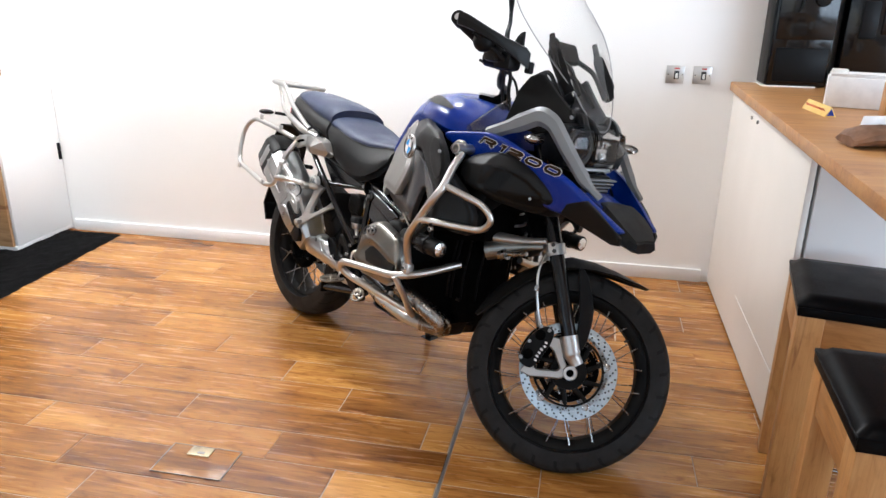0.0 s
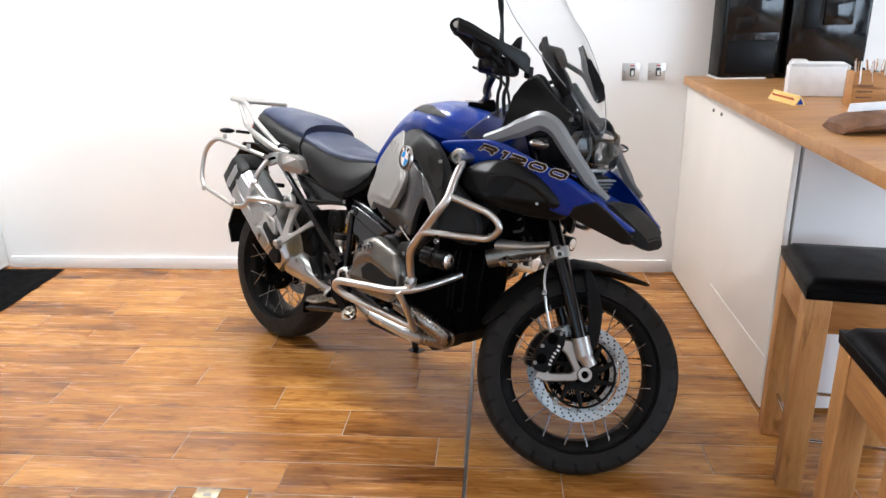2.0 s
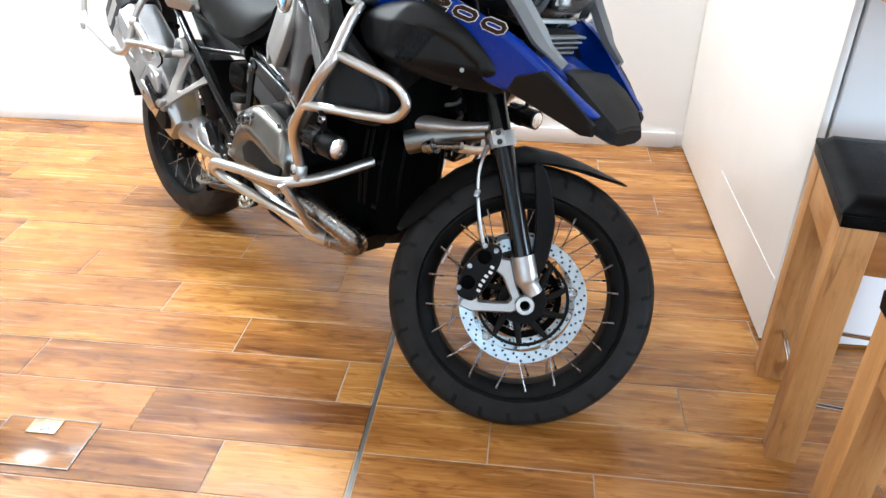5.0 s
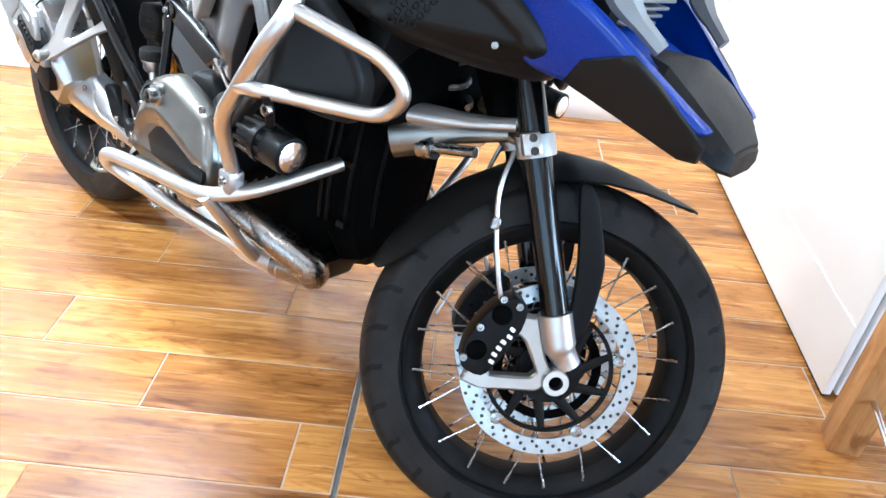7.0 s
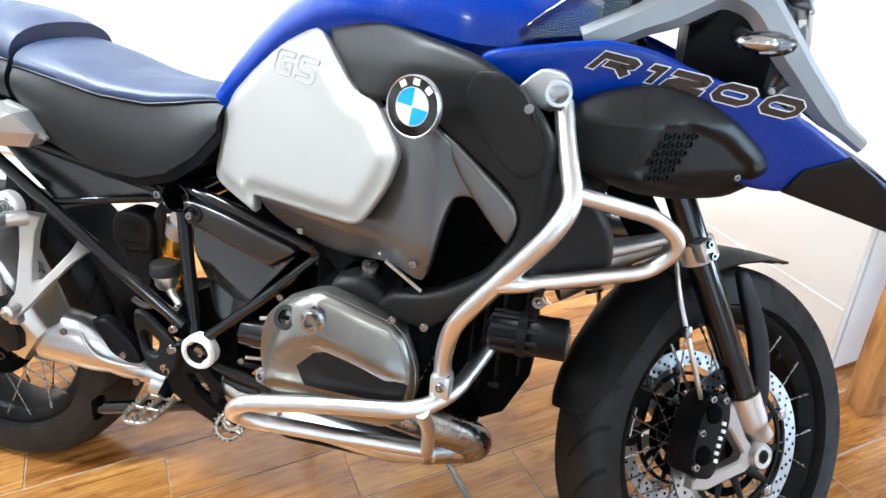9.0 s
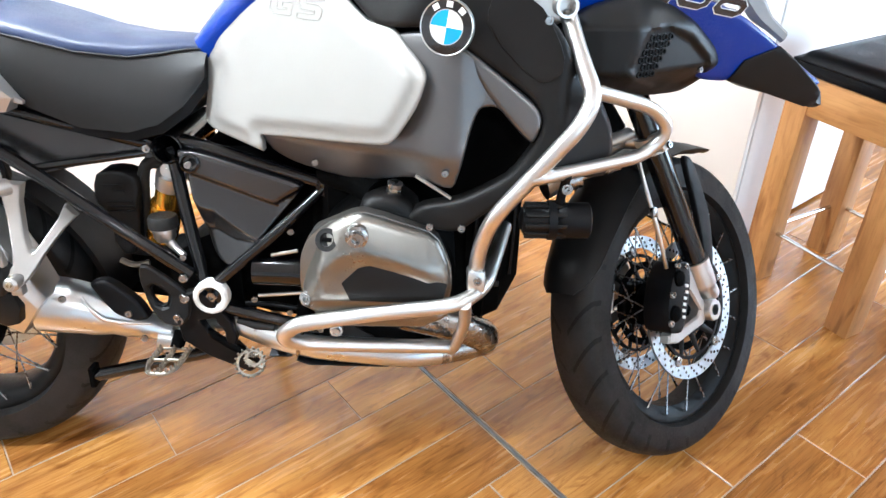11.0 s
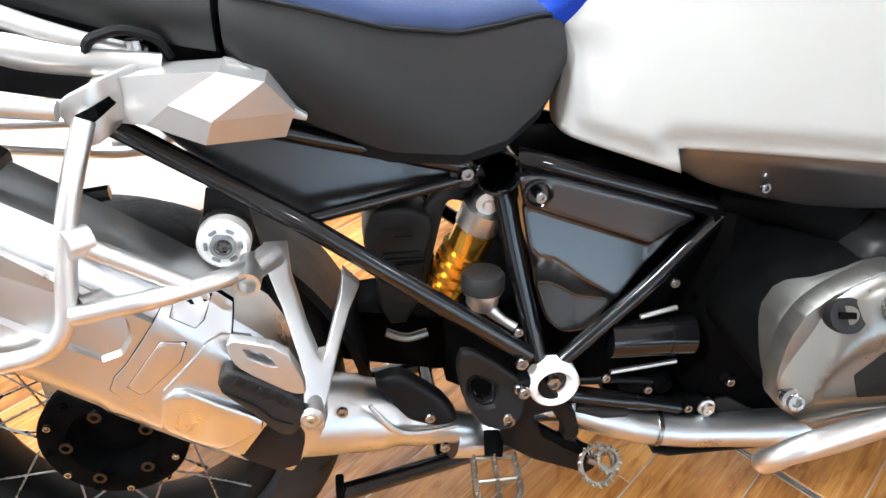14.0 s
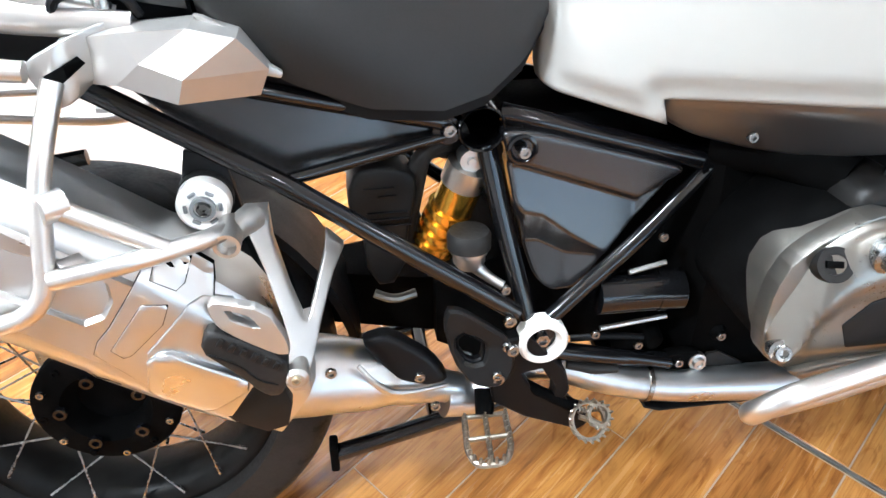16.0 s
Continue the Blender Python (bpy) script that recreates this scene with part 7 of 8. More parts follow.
# brake discs and hub of the front wheel
for s in (1, -1):
    y = -0.066 * s
    disc = part("brake_disc", lathe([(0.1245, y - 0.0025), (0.1525, y - 0.0025), (0.1525, y + 0.0025), (0.1245, y + 0.0025)], 72, closed=True), DISC, front_wheel, "drilled steel brake disc")
    holes = []
    for k in range(30):
        for j, rr in enumerate((0.130, 0.138, 0.1465)):
            a = 2 * math.pi * (k + 0.33 * j) / 30
            holes.append(lathe([(0.0, y - 0.0031), (0.0033, y - 0.0031), (0.0033, y + 0.0031), (0.0, y + 0.0031)], 7, Matrix.Translation((rr * math.cos(a), 0, rr * math.sin(a)))))
    part("drilled_pattern", join(*holes), BLACK_SIGN, disc)
    carrier = [lathe([(0.104, y - 0.003), (0.111, y - 0.003), (0.111, y + 0.003), (0.104, y + 0.003)], 60, closed=True), lathe([(0.030, y - 0.004), (0.056, y - 0.004), (0.058, y + 0.004), (0.030, y + 0.006)], 36, closed=True)]
    part("disc_carrier", join(*carrier), RIM, front_wheel, "dark disc carrier")
    arm = None
    for k in range(10):
        a = 2 * math.pi * k / 10 + 0.3
        if arm is None:
            arm = part("carrier_arm", tube([(0.054, y + 0.003 * s, 0.0), (0.106 * math.cos(0.22), y, 0.106 * math.sin(0.22))], [0.010, 0.006], bend=0, seg=8, flat=(1.0, 0.4)), RIM, front_wheel)
            arm.matrix_local = Matrix.Rotation(-a, 4, "Y")
        else:
            again(arm, "carrier_arm", front_wheel, Matrix.Rotation(-a, 4, "Y"))
    part("sensor_ring", lathe([(0.078, y + 0.014 * s - 0.001), (0.094, y + 0.014 * s - 0.001), (0.094, y + 0.014 * s + 0.001), (0.078, y + 0.014 * s + 0.001)], 48, closed=True), DARK, front_wheel, "dark sensor ring")
    for k in range(5):
        a = 2 * math.pi * k / 5 + 0.42
        part("bobbin", lathe([(0.0, y - 0.007), (0.004, -0.008 + y), (0.011, -0.006 + y), (0.012, y + 0.005)], 14, Matrix.Translation((0.121 * math.cos(a), 0, 0.121 * math.sin(a)))), BOLT, front_wheel)
        part("sensor_tab", block((0.02, 0.004, 0.02), (0, 0, 0), 0.003, Matrix.Translation((0.118 * math.cos(a), y, 0.118 * math.sin(a))) @ Matrix.Rotation(-a, 4, "Y")), DISC, front_wheel)
part("valve", tube([(0.236 * math.cos(0.75), -0.012, 0.236 * math.sin(0.75)), (0.205 * math.cos(0.78), -0.03, 0.205 * math.sin(0.78))], [0.005, 0.0035], seg=8), RUBBER, front_wheel)
part("balance_weight", block((0.05, 0.012, 0.004), (0, 0, 0), 0.001, Matrix.Rotation(radians(105), 4, "Y") @ Matrix.Translation((0.0, -0.02, -0.209)) @ Matrix()), CAST, front_wheel)

# rear hub carrier with its ring of bolts
part("hub_carrier", lathe([(0.032, -0.020), (0.040, -0.026), (0.048, -0.060), (0.060, -0.078), (0.090, -0.076), (0.098, -0.070), (0.098, -0.050), (0.032, -0.01)], 40, closed=True), DARK, rear_wheel, "black wheel carrier")
part("hub_ring", lathe([(0.030, -0.022), (0.034, -0.028), (0.039, -0.026), (0.034, -0.016)], 32, closed=True), CAST, rear_wheel)
for k in range(12):
    a = 2 * math.pi * k / 12 + 0.1
    part("carrier_bolt", moved(bolt_head(0.0055, 0.005), Matrix.Translation((0.084 * math.cos(a), -0.0755, 0.084 * math.sin(a)))), BOLT if k % 2 else DARK, rear_wheel)
for k in range(5):
    a = 2 * math.pi * k / 5 + 0.5
    part("wheel_bolt", moved(bolt_head(0.010, 0.008), Matrix.Translation((0.056 * math.cos(a), -0.082, 0.056 * math.sin(a)))), GLOSS_BLACK, rear_wheel)
part("rear_disc", lathe([(0.090, 0.062), (0.135, 0.062), (0.135, 0.067), (0.090, 0.067)], 48, closed=True), DISC, rear_wheel)


def arc_guard(rows, n=9):
    """A mudguard over the front wheel: rows of angle, radius, half width, drop of the sides."""
    rings = []
    for deg, r, w, drop in rows:
        a = radians(deg)
        ring, back = [], []
        for k in range(n + 1):
            s = -1 + 2 * k / n
            rr = r - drop * abs(s) ** 2.4
            ring.append(Vector((1.51 + rr * math.cos(a), w * s, 0.325 + rr * math.sin(a))))
            back.append(Vector((1.51 + (rr - 0.004) * math.cos(a), w * s * 0.96, 0.325 + (rr - 0.004) * math.sin(a))))
        rings.append(ring + back[::-1])
    return loft(rings)


on_bike("front_mudguard", steered(arc_guard([(62, 0.372, 0.012, 0.002), (65, 0.368, 0.040, 0.004), (70, 0.362, 0.058, 0.010), (80, 0.358, 0.070, 0.018), (92, 0.362, 0.078, 0.030), (104, 0.368, 0.080, 0.040), (116, 0.362, 0.078, 0.036)])), PLASTIC, "matt black front mudguard", sharp=60)
on_bike("rear_mudguard_extension", steered(arc_guard([(108, 0.360, 0.070, 0.034), (118, 0.356, 0.076, 0.038), (132, 0.352, 0.080, 0.040), (146, 0.350, 0.076, 0.040), (156, 0.350, 0.070, 0.034), (163, 0.350, 0.054, 0.02), (166, 0.350, 0.034, 0.01)])), BROWNISH, "matt black mudguard behind the front wheel", sharp=60)

# wishbone arm and front spring strut
both("wishbone", tube([(1.362, -0.020, 0.716), (1.30, -0.048, 0.700), (1.240, -0.082, 0.694), (1.180, -0.112, 0.690)], [0.014, 0.017, 0.021, 0.023], bend=0.03, seg=14, flat=(0.8, 1.25)), RACK, "silver cast front wishbone")
both("wishbone_web", tube([(1.350, -0.020, 0.694), (1.260, -0.076, 0.668), (1.19, -0.112, 0.640)], [0.010, 0.020, 0.030], bend=0.03, seg=12, flat=(1.1, 0.6)), ENGINE, "ribbed cast web under the wishbone")
on_bike("steering_damper", tube([(1.235, -0.088, 0.640), (1.262, -0.086, 0.648), (1.2621, -0.086, 0.648), (1.335, -0.078, 0.668)], [0.020, 0.020, 0.009, 0.009], bend=0, seg=16), BOLT, "small steering damper")
coil = [(1.215 - 0.10 * (k / 110) + 0.030 * math.cos(k * 0.42), 0.030 * math.sin(k * 0.42), 0.70 + 0.26 * k / 110) for k in range(111)]
on_bike("front_spring", tube(coil, 0.0055, bend=0, seg=6), STEEL, "front coil spring")
on_bike("front_damper", tube([(1.225, 0, 0.68), (1.10, 0, 0.98)], 0.020, seg=14), DARK)
on_bike("steering_head", tube([(1.33, 0, 0.71), (1.27, 0, 0.80), (1.02, 0, 1.13)], 0.032, seg=14), DARK, "black steering head")

# ---- crash bars and auxiliary lights ----
def crash_bars(side):
    pick = (lambda g: g) if side > 0 else mirrored
    up_bar = on_bike("upper_crash_bar", pick(tube([(1.184, -0.288, 0.952), (1.196, -0.330, 0.905), (1.216, -0.372, 0.850), (1.196, -0.386, 0.812), (1.078, -0.366, 0.664), (1.062, -0.338, 0.60), (1.060, -0.322, 0.556)], 0.0125, bend=0.045, seg=18)), STEEL, "brushed stainless upper crash bar")
    part("bar_loop", pick(tube([(1.214, -0.366, 0.858), (1.320, -0.298, 0.822), (1.356, -0.282, 0.785), (1.318, -0.280, 0.742), (1.160, -0.380, 0.738), (1.135, -0.378, 0.732)], 0.0105, bend=0.035, seg=16)), STEEL, up_bar)
    part("mount_tube", pick(tube([(1.178, -0.312, 0.966), (1.172, -0.240, 0.966)], 0.0165, seg=20, bore=0.012)), STEEL, up_bar)
    part("mount_plate", pick(pillow(smooth_outline([(1.115, 0.958), (1.150, 0.992), (1.182, 0.990), (1.195, 0.962), (1.170, 0.935)], 2), lambda x, z: -0.286, 0.008, 0.003, 0.014)), CAST, up_bar, "cast mounting plate")
    low = on_bike("lower_crash_bar", pick(tube([(1.120, -0.150, 0.572), (1.095, -0.245, 0.545), (1.075, -0.322, 0.530), (1.030, -0.362, 0.518), (0.900, -0.366, 0.504), (0.775, -0.384, 0.492), (0.748, -0.372, 0.462), (0.772, -0.342, 0.434), (0.90, -0.302, 0.408), (1.025, -0.252, 0.378)], 0.0125, bend=0.035, seg=18)), STEEL, "brushed stainless lower crash bar")
    part("down_tube", pick(tube([(1.042, -0.362, 0.520), (1.045, -0.325, 0.470), (1.030, -0.262, 0.385), (1.024, -0.24, 0.365)], 0.0105, bend=0.03, seg=14)), STEEL, low)
    part("bar_clamp", pick(block((0.030, 0.032, 0.040), (1.060, -0.326, 0.548), 0.006)), CAST, low, "bar joint with bolt")
    part("clamp_bolt", pick(moved(bolt_head(0.007, 0.006), pose(1.062, -0.342, 0.552))), BOLT, low)
    aux = on_bike("auxiliary_light", pick(lathe([(0.012, -0.060), (0.020, -0.056), (0.0245, -0.042), (0.0245, 0.0), (0.0275, 0.004), (0.0275, 0.044), (0.024, 0.046)], 24, pose(1.182, -0.352, 0.660, 0, 0, -90) @ pose(0, 0, 0))), PLASTIC, "round black auxiliary light")
    for k in range(10):
        a = 2 * math.pi * k / 10
        part("fin", pick(moved(block((0.005, 0.062, 0.007), (0, 0, 0), 0.0015), pose(1.182, -0.352, 0.660, 0, 0, -90) @ Matrix.Translation((0.0255 * math.cos(a), -0.022, 0.0255 * math.sin(a))) @ Matrix.Rotation(-a, 4, "Y"))), BROWNISH, aux)
    part("clamp_band", pick(lathe([(0.0265, -0.018), (0.0305, -0.018), (0.0305, -0.006), (0.0265, -0.006)], 24, pose(1.182, -0.352, 0.660, 0, 0, -90), closed=True)), PLASTIC, aux)
    part("light_lens", pick(lathe([(0.0, 0.050), (0.008, 0.0495), (0.016, 0.048), (0.022, 0.046), (0.0235, 0.040)], 24, pose(1.182, -0.352, 0.660, 0, 0, -90))), LAMP_BOWL, aux, "clear lens with bright reflector")
    part("light_bracket", pick(tube([(1.180, -0.356, 0.690), (1.184, -0.362, 0.716), (1.186, -0.372, 0.736)], 0.007, seg=8)), PLASTIC, aux)
    part("bracket_bolt", pick(moved(bolt_head(0.009, 0.008), pose(1.187, -0.366, 0.716))), BOLT, aux)


for s in (1, -1):
    crash_bars(s)
bolts([(1.195, -0.300, 0.935)], 0.007, 0.006)

# ---- rear: rack, pannier frames, tail ----
def pannier_frame(side):
    pick = (lambda g: g) if side > 0 else mirrored
    loop = on_bike("pannier_frame", pick(tube([(0.105, -0.222, 0.812), (0.085, -0.262, 0.742), (0.066, -0.284, 0.615), (-0.010, -0.286, 0.600), (-0.315, -0.256, 0.640), (-0.352, -0.245, 0.690), (-0.345, -0.236, 0.800), (-0.270, -0.228, 0.858), (-0.05, -0.225, 0.838), (0.085, -0.222, 0.822)], 0.0098, bend=0.045, seg=14)), STEEL, "tubular stainless pannier frame")
    part("stay", pick(tube([(0.078, -0.286, 0.650), (0.155, -0.282, 0.661), (0.216, -0.240, 0.656), (0.229, -0.206, 0.648)], 0.0095, bend=0.03, seg=12)), STEEL, loop)
    part("stay", pick(tube([(0.090, -0.268, 0.715), (0.178, -0.266, 0.662)], 0.0095, seg=12)), STEEL, loop)
    part("stay_end", pick(tube([(0.228, -0.244, 0.646), (0.230, -0.200, 0.648)], 0.0135, seg=24, bore=0.0095)), STEEL, loop)
    for x, z in ((-0.02, 0.598), (-0.25, 0.628), (-0.20, 0.858), (-0.02, 0.838)):
        part("lug", pick(block((0.022, 0.010, 0.022), (x, -0.292 if z < 0.7 else -0.232, z + 0.012), 0.004)), CAST, loop)
    for z in (0.650, 0.716):
        part("boss", pick(tube([(0.083, -0.276, z), (0.100, -0.262, z)], 0.014, seg=12)), CAST, loop)
    plate = on_bike("frame_bracket", pick(pillow(smooth_outline([(0.120, 0.846), (0.167, 0.853), (0.163, 0.832), (0.118, 0.790), (0.094, 0.782), (0.090, 0.798), (0.078, 0.826)], 2), lambda x, z: -0.214 + 1.4 * max(0.0, x - 0.115), 0.006, 0.002, 0.010)), RACK, "flat silver bracket with a slot", sharp=50)
    part("slot", pick(pillow([(0.096, 0.815), (0.124, 0.828), (0.128, 0.820), (0.104, 0.803)], lambda x, z: -0.2155 + 1.4 * max(0.0, x - 0.115), 0.002, 0.0005, 0.01)), DARK, plate)
    knob = on_bike("muffler_mount", pick(lathe([(0.0, -0.002), (0.007, -0.004), (0.010, -0.010), (0.014, -0.007), (0.024, -0.009), (0.028, -0.005), (0.0285, 0.012), (0.026, 0.022)], 32, pose(0.200, -0.172, 0.659))), WHITE_PART, "round silver mounting cap")
    for k in range(6):
        a = 2 * math.pi * k / 6
        part("recess", pick(block((0.004, 0.003, 0.009), (0, 0, 0), 0.001, Matrix.Translation((0.200 + 0.018 * math.cos(a), -0.1805, 0.659 + 0.018 * math.sin(a))) @ Matrix.Rotation(-a, 4, "Y"))), GREY_PAINT, knob)
    part("cap_ring", pick(lathe([(0.0095, -0.0125), (0.0135, -0.0125), (0.0135, -0.005), (0.0095, -0.005)], 24, pose(0.200, -0.172, 0.659), closed=True)), GREY_PAINT, knob)
    part("cap_bolt", pick(lathe([(0.0, -0.010), (0.003, -0.010), (0.0035, -0.0135), (0.007, -0.0135), (0.0075, -0.004)], 6, pose(0.200, -0.172, 0.659))), BOLT, knob)
    part("rubber", pick(tube([(0.2, -0.160, 0.659), (0.2, -0.13, 0.660)], 0.030, seg=20)), RUBBER, knob)
    part("mount_plate", pick(prism([(0.165, 0.625), (0.235, 0.640), (0.225, 0.700), (0.185, 0.712)], -0.150, -0.142, 0.002)), PLASTIC, knob)


for s in (1, -1):
    pannier_frame(s)
    pick = (lambda g: g) if s > 0 else mirrored
    corner = {"a": (0.105, -0.185, 0.838), "b": (0.160, -0.196, 0.845), "c": (0.222, -0.206, 0.848), "d": (0.262, -0.199, 0.836), "e": (0.286, -0.178, 0.800), "f": (0.276, -0.186, 0.778),
              "g": (0.204, -0.214, 0.782), "h": (0.150, -0.200, 0.799), "i": (0.105, -0.185, 0.800), "n": (0.214, -0.226, 0.808), "p": (0.174, -0.203, 0.818)}
    keys = list(corner)
    faces = [tuple(keys.index(q) for q in word) for word in ("abphi", "bcp", "cnp", "cdn", "den", "nefg", "pngh")]
    rim = [keys.index(q) for q in "abcdefghi"]
    nv = len(keys)
    verts = [Vector(corner[q]) for q in keys] + [Vector((corner[q][0], -0.150, corner[q][2])) for q in keys]
    faces = faces + [(a, b, b + nv, a + nv) for a, b in zip(rim, rim[1:] + rim[:1])] + [tuple(q + nv for q in reversed(rim))]
    tail_panel = on_bike("tail_panel", pick((verts, faces)), RACK, "faceted silver tail panel", sharp=6)
    part("tail_strap", pick(prism([(0.222, 0.852), (0.231, 0.850), (0.257, 0.836), (0.278, 0.807), (0.298, 0.793), (0.296, 0.787), (0.276, 0.792), (0.262, 0.800), (0.240, 0.826)], -0.168, -0.158, 0.002)), RACK, tail_panel)
    part("strap_hole", pick(lathe([(0.0, -0.1695), (0.008, -0.1695), (0.008, -0.16)], 16, pose(0.262, 0, 0.819))), DARK, tail_panel)
rack = on_bike("luggage_rack", tube([(0.150, -0.150, 0.850), (0.085, -0.165, 0.872), (-0.12, -0.130, 0.945), (-0.20, -0.115, 0.995), (-0.25, -0.105, 1.020), (-0.40, -0.085, 1.026), (-0.418, -0.05, 1.026), (-0.418, 0.05, 1.026), (-0.40, 0.085, 1.026),
                                     (-0.25, 0.105, 1.020), (-0.20, 0.115, 0.995), (-0.12, 0.130, 0.945), (0.085, 0.165, 0.872), (0.150, 0.150, 0.850)], 0.0105, bend=0.03, seg=12), RACK, "silver tubular luggage rack")
for x, w in ((-0.38, 0.085), (-0.30, 0.098), (-0.24, 0.104)):
    part("cross_bar", tube([(x, -w, 1.024), (x, w, 1.024)], 0.009, seg=10), RACK, rack)
for y in (-0.045, 0.0, 0.045):
    part("slat", block((0.16, 0.026, 0.008), (-0.32, y, 1.030), 0.003), RACK, rack)
for s in (1, -1):
    pick = (lambda g: g) if s > 0 else mirrored
    part("grab_rail", pick(tube([(0.165, -0.160, 0.842), (0.06, -0.172, 0.858), (-0.10, -0.150, 0.895), (-0.22, -0.12, 0.925), (-0.28, -0.10, 0.975), (-0.33, -0.09, 1.02)], [0.014, 0.016, 0.013, 0.011, 0.010, 0.009], bend=0.03, seg=12, flat=(1.0, 0.7))), RACK, rack, "silver cast grab rail")
    part("rail_bolt", pick(tube([(0.142, -0.155, 0.858), (0.142, -0.155, 0.868)], 0.009, seg=12)), BOLT, rack)
    part("rail_hook", pick(tube([(0.100, -0.168, 0.846), (0.105, -0.172, 0.872), (0.135, -0.165, 0.880), (0.165, -0.158, 0.870), (0.172, -0.150, 0.85)], 0.005, bend=0.01, seg=8)), PLASTIC, rack)
tail = on_bike("tail_unit", loft([[(x, -w, z0), (x, w, z0), (x, w * 0.9, z1), (x, -w * 0.9, z1)] for x, w, z0, z1 in
                                  [(0.25, 0.10, 0.77, 0.85), (0.10, 0.105, 0.79, 0.89), (-0.08, 0.095, 0.82, 0.94), (-0.20, 0.075, 0.84, 0.96), (-0.27, 0.05, 0.87, 0.94)]]), PLASTIC, "black tail unit", sharp=30)
flap_rows = [(-0.16, 0.095, 0.845), (-0.27, 0.095, 0.84), (-0.335, 0.095, 0.76), (-0.345, 0.092, 0.66), (-0.315, 0.088, 0.56), (-0.345, 0.088, 0.50), (-0.372, 0.085, 0.44), (-0.345, 0.08, 0.36)]
part("rear_mudguard", loft([[(x, -w, z), (x, w, z), (x + 0.010, w, z + 0.004), (x + 0.010, -w, z + 0.004)] for x, w, z in flap_rows]), PLASTIC, tail, "black rear mudguard")
part("tail_light", block((0.02, 0.09, 0.035), (-0.275, 0, 0.905), 0.006), RED_SIGN, tail, "red tail light")
for s in (1, -1):
    stem = part("rear_indicator", tube([(-0.27, -0.06 * s, 0.885), (-0.30, -0.115 * s, 0.886)], 0.007, seg=8), PLASTIC, tail, "slim rear turn signal")
    part("indicator_lens", ellipsoid((-0.315, -0.150 * s, 0.886), (0.018, 0.038, 0.012)), GLOSS_BLACK, stem)
on_bike("tank_strap", tube([(0.08, -0.118, 0.700), (0.02, -0.125, 0.695), (-0.06, -0.12, 0.69)], 0.009, seg=8), FRAME)
cross_bar = on_bike("frame_cross_bar", tube([(0.12, 0.235, 0.70), (-0.02, 0.25, 0.665), (-0.33, 0.245, 0.668)], 0.008, seg=10, bend=0.03), STEEL, "left pannier frame stay")


# ---- things on the counter ----
def coffee_machine():
    m = tagged(part("coffee_machine", block((0.26, 0.17, 0.52), (0, 0, 0.262), 0.012), GLOSS_BLACK), "tall glossy black drinks machine on the oak counter", "coffee machine")
    m.location = (1.515, 4.225, TOP_Z)
    part("door", block((0.245, 0.012, 0.30), (0.004, -0.088, 0.36), 0.006), GLOSS_BLACK, m)
    part("drip_panel", block((0.225, 0.010, 0.15), (0.004, -0.088, 0.10), 0.006), PLASTIC, m)
    part("side_trim", block((0.008, 0.16, 0.50), (-0.133, 0.0, 0.26), 0.002), BROWNISH, m)
    part("handle", tube([(-0.04, -0.096, 0.33), (-0.028, -0.102, 0.35), (-0.028, -0.102, 0.40), (-0.04, -0.096, 0.42)], 0.006, bend=0.01), PLASTIC, m)
    part("dial", lathe([(0.0, -0.012), (0.030, -0.012), (0.034, -0.006), (0.034, 0.0)], 28, pose(0.055, -0.094, 0.385)), GLOSS_BLACK, m)
    part("base_plate", block((0.23, 0.17, 0.006), (-0.03, -0.005, 0.003), 0.001), WHITE_PART, m)
    return m


def bean_machine():
    m = tagged(part("espresso_machine", block((0.36, 0.17, 0.54), (0, 0, 0.272), 0.015), GLOSS_BLACK), "wide black espresso machine on the oak counter", "coffee machine")
    m.location = (1.86, 4.215, TOP_Z)
    part("screen", block((0.13, 0.012, 0.12), (0.03, -0.090, 0.30), 0.004), GLOSS_BLACK, m)
    part("drip_tray", block((0.30, 0.10, 0.05), (0.0, -0.12, 0.028), 0.006), PLASTIC, m)
    part("panel", block((0.07, 0.012, 0.16), (-0.09, -0.090, 0.30), 0.004), PLASTIC, m)
    for k in range(4):
        part("spout", tube([(0.06 + 0.018 * k, -0.10, 0.45), (0.06 + 0.018 * k, -0.11, 0.405)], 0.005, seg=8), BRIGHT, m)
    part("spout_head", block((0.09, 0.04, 0.03), (0.088, -0.10, 0.46), 0.006), BRIGHT, m)
    return m


coffee_machine()
bean_machine()

napkins = tagged(new("napkin_box"), "white napkin stack in a white holder on the counter", "napkins")
napkins.matrix_world = pose(1.575, 3.52, TOP_Z, 0, 0, -14)
part("holder", block((0.204, 0.104, 0.112), (0, 0, 0.057), 0.004), PAPER, napkins, "white paper-wrapped holder")
for k in range(5):
    part("napkin", block((0.197 - 0.002 * (k % 3), 0.098, 0.0022), (0.001 * (k % 2), 0, 0.1145 + 0.0025 * k), 0.0008), PAPER, napkins)
part("lid", block((0.055, 0.07, 0.022), (-0.066, 0.0, 0.126), 0.004), WHITE_PART, napkins)
part("side", block((0.006, 0.105, 0.12), (0.106, 0, 0.06), 0.002), WHITE_PART, napkins)

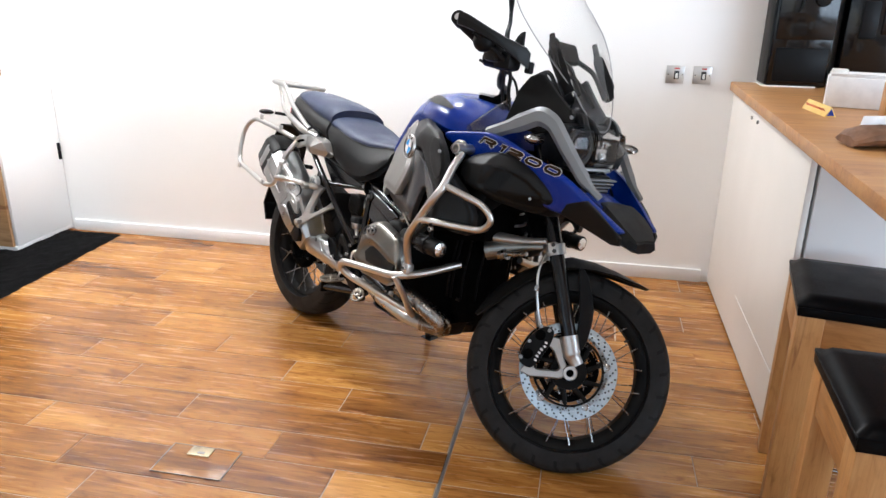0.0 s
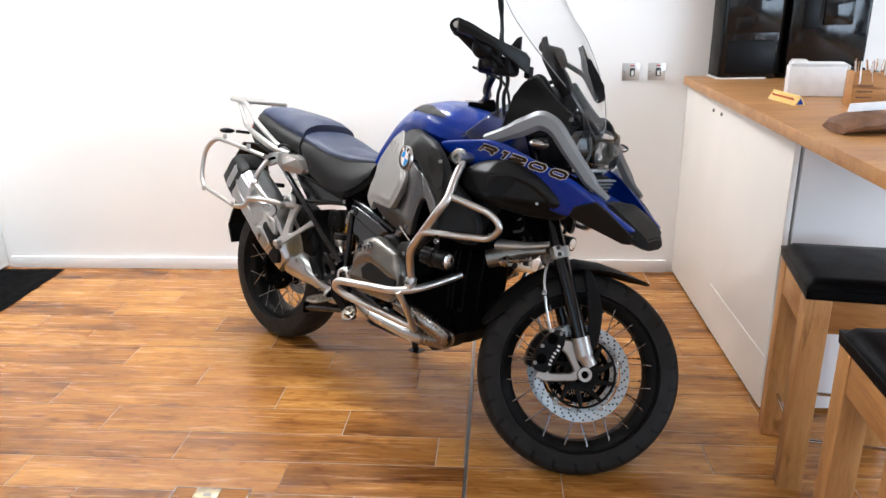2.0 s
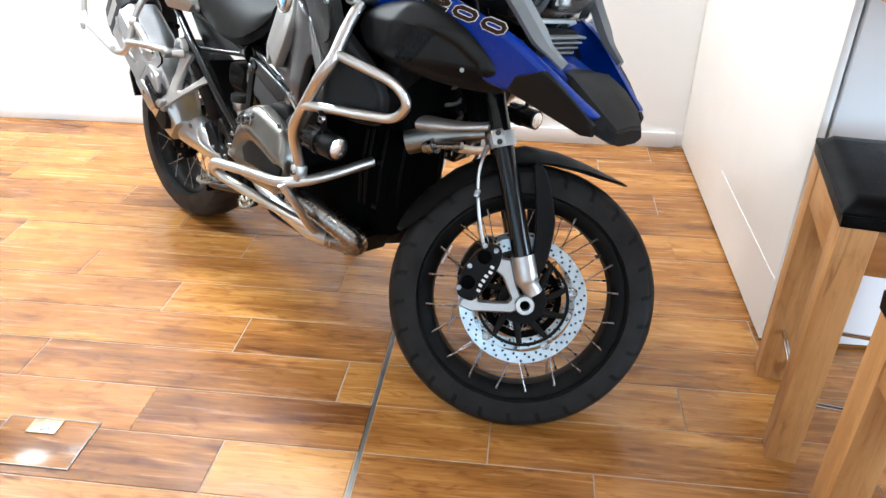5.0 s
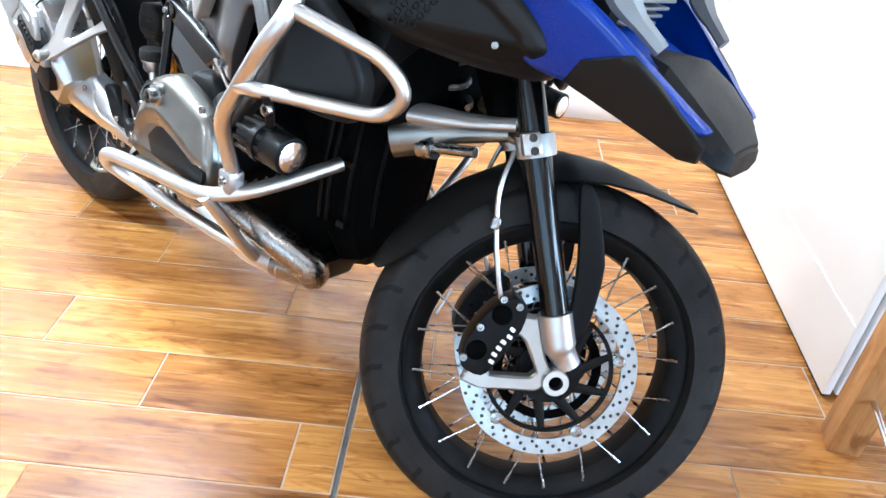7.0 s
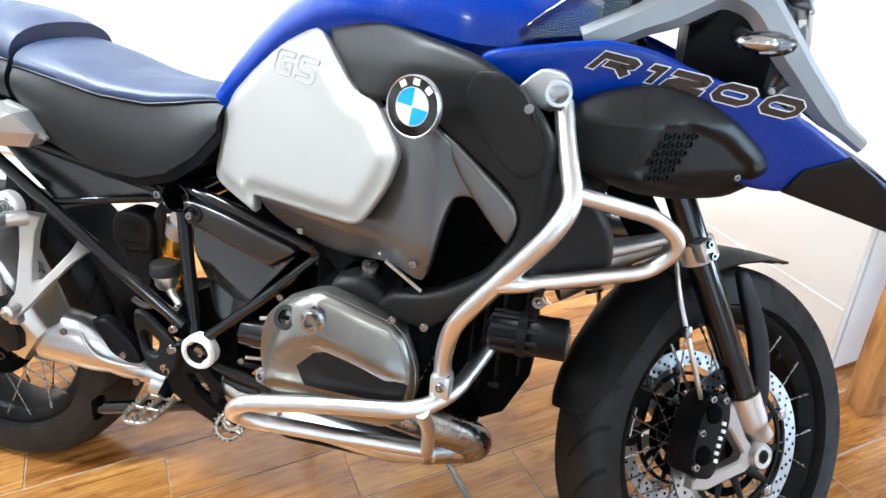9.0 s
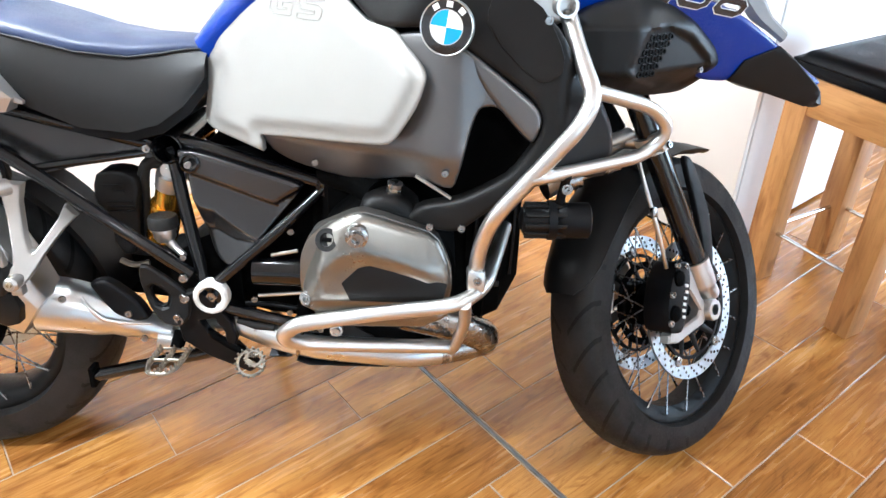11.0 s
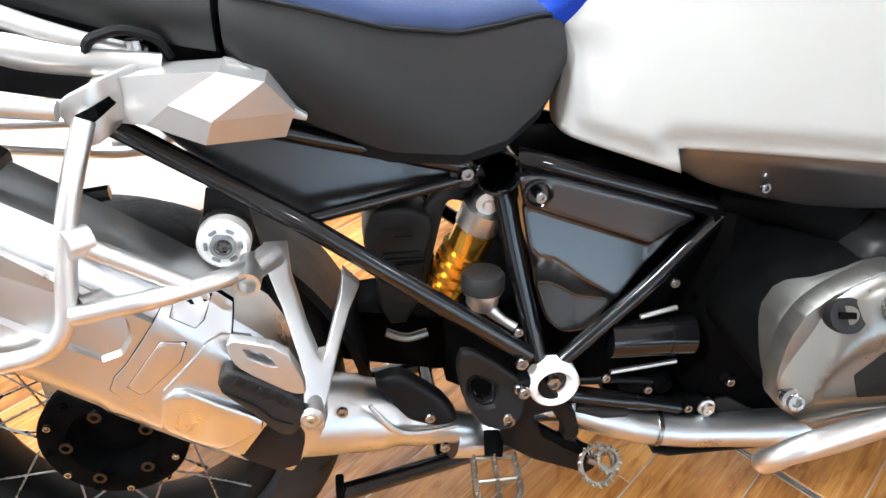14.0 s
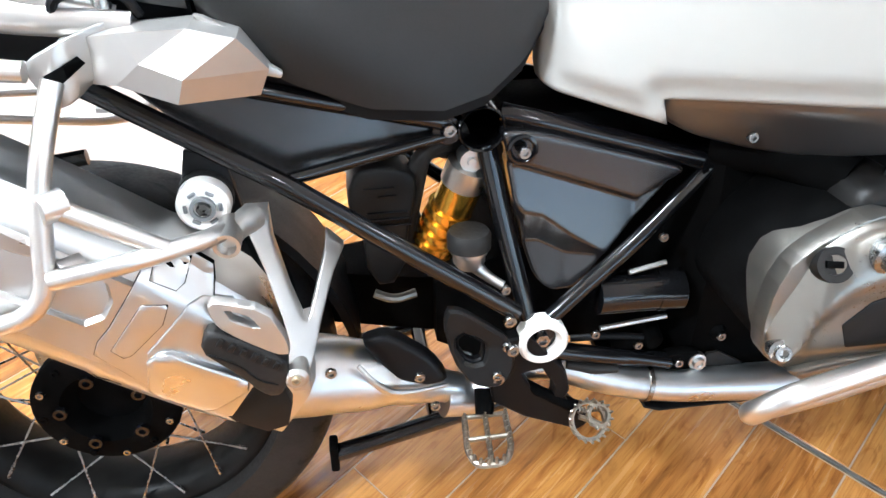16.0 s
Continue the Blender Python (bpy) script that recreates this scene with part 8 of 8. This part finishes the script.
caddy = tagged(new("stirrer_caddy"), "open wooden caddy full of pale wooden stirrers", "caddy")
caddy.matrix_world = pose(1.64, 3.215, TOP_Z, 0, 0, -10)
for s in (-1, 1):
    part("side", block((0.14, 0.006, 0.12), (0, 0.047 * s, 0.06), 0.001), OAK, caddy)
    part("end", block((0.006, 0.088, 0.12), (0.067 * s, 0, 0.06), 0.001), OAK, caddy)
part("bottom", block((0.128, 0.088, 0.006), (0, 0, 0.003), 0.001), OAK, caddy)
for k in range(3):
    part("slot", block((0.05, 0.001, 0.006), (-0.03, -0.0502, 0.035 + 0.02 * k), 0.0), BROWN_BAG, caddy)
stir_rng = random.Random(5)
for k in range(26):
    x, y = stir_rng.uniform(-0.055, 0.05), stir_rng.uniform(-0.035, 0.035)
    part("stirrer", block((0.006, 0.0016, 0.15), (0, 0, 0.075), 0.0, pose(x, y, 0.012, stir_rng.uniform(-12, 12), stir_rng.uniform(-16, 16), stir_rng.uniform(0, 90))), WHITE_PART if k % 3 else OAK, caddy)
cup = tagged(part("paper_cup", lathe([(0.0, 0.0), (0.030, 0.0), (0.042, 0.10), (0.040, 0.10), (0.028, 0.003), (0.0, 0.003)], 28, pose(0, 0, 0, 90, 0, 0)), PAPER), "white paper cup upside by the caddy", "cup")
cup.matrix_world = pose(1.80, 3.34, TOP_Z)

bar_pack = tagged(new("chocolate_carton"), "yellow triangular chocolate carton with red print", "carton")
bar_pack.matrix_world = pose(1.402, 3.33, TOP_Z + 0.0005, 0, 0, -84)
part("box", moved(prism([(-0.020, 0.0), (0.020, 0.0), (0.0, 0.035)], -0.105, 0.105, 0.001), pose(0, 0, 0, 0, 0, 90)), YELLOW, bar_pack)
for k in range(9):
    part("mark", block((0.013, 0.0008, 0.017 if k % 4 else 0.020), (0, 0, 0), 0.0, pose(-0.075 + 0.0185 * k, -0.0112, 0.0165, 30, 0, 0)), RED_SIGN, bar_pack)
part("end_mark", moved(prism([(-0.013, 0.004), (0.013, 0.004), (0.0, 0.027)], -0.001, 0.0), pose(0.1052, 0, 0, 0, 0, 90)), BLUE, bar_pack)

bag = tagged(new("paper_bag"), "crumpled brown snack bag with clear top", "bag")
bag.matrix_world = pose(1.40, 2.70, TOP_Z, 0, 0, 10)
bag_rng = random.Random(9)
rings = []
for k in range(9):
    t = k / 8
    h = 0.052 * math.sin(math.pi * min(0.98, 0.06 + 0.88 * t)) ** 0.5
    rings.append([(-0.10 + 0.20 * t + bag_rng.uniform(-0.004, 0.004), 0.075 * math.cos(a) * (0.8 + 0.2 * math.sin(math.pi * t)) + bag_rng.uniform(-0.004, 0.004), 0.0015 + max(0.0, h * (1 + math.sin(a)) * 0.6 + bag_rng.uniform(-0.003, 0.003))) for a in np.linspace(0, 2 * math.pi, 15)[:-1]])
part("pouch", loft(rings), BROWN_BAG, bag, sharp=25)
part("seal", prism([(-0.075, 0.060), (0.07, 0.064), (0.078, 0.088), (-0.07, 0.084)], -0.012, -0.008, 0.001), PAPER, bag)

lay_floor()


def far_planks():
    """The rest of the plank floor, out of sight, as one mesh."""
    rng = random.Random(6)
    vs, fs = [], []
    y_low = ROW_Y - 18 * ROW
    r = -60
    while ROW_Y + r * ROW < WALL_Y - ROW:
        y0 = ROW_Y + r * ROW
        y1 = y0 + ROW - 0.003
        if y0 > -3.70:
            spans = [(-5.85, 5.5)] if r < -18 else [(-5.85, -4.603), (3.203, 5.5)]
            for a, b in spans:
                x = a
                while x < b - 0.01:
                    e = min(b, x + rng.uniform(0.8, 1.3))
                    k = len(vs)
                    vs += [(x, y0, -0.012), (e - 0.003, y0, -0.012), (e - 0.003, y1, -0.012), (x, y1, -0.012), (x, y0, 0.0), (e - 0.003, y0, 0.0), (e - 0.003, y1, 0.0), (x, y1, 0.0)]
                    fs += [tuple(k + i for i in q) for q in ((4, 5, 6, 7), (0, 1, 5, 4), (1, 2, 6, 5), (2, 3, 7, 6), (3, 0, 4, 7))]
                    x = e
        r += 1
    ob = part("plank_rows", (vs, fs), FLOOR_WOOD, slab)
    ob["kind"] = "stuff"


far_planks()
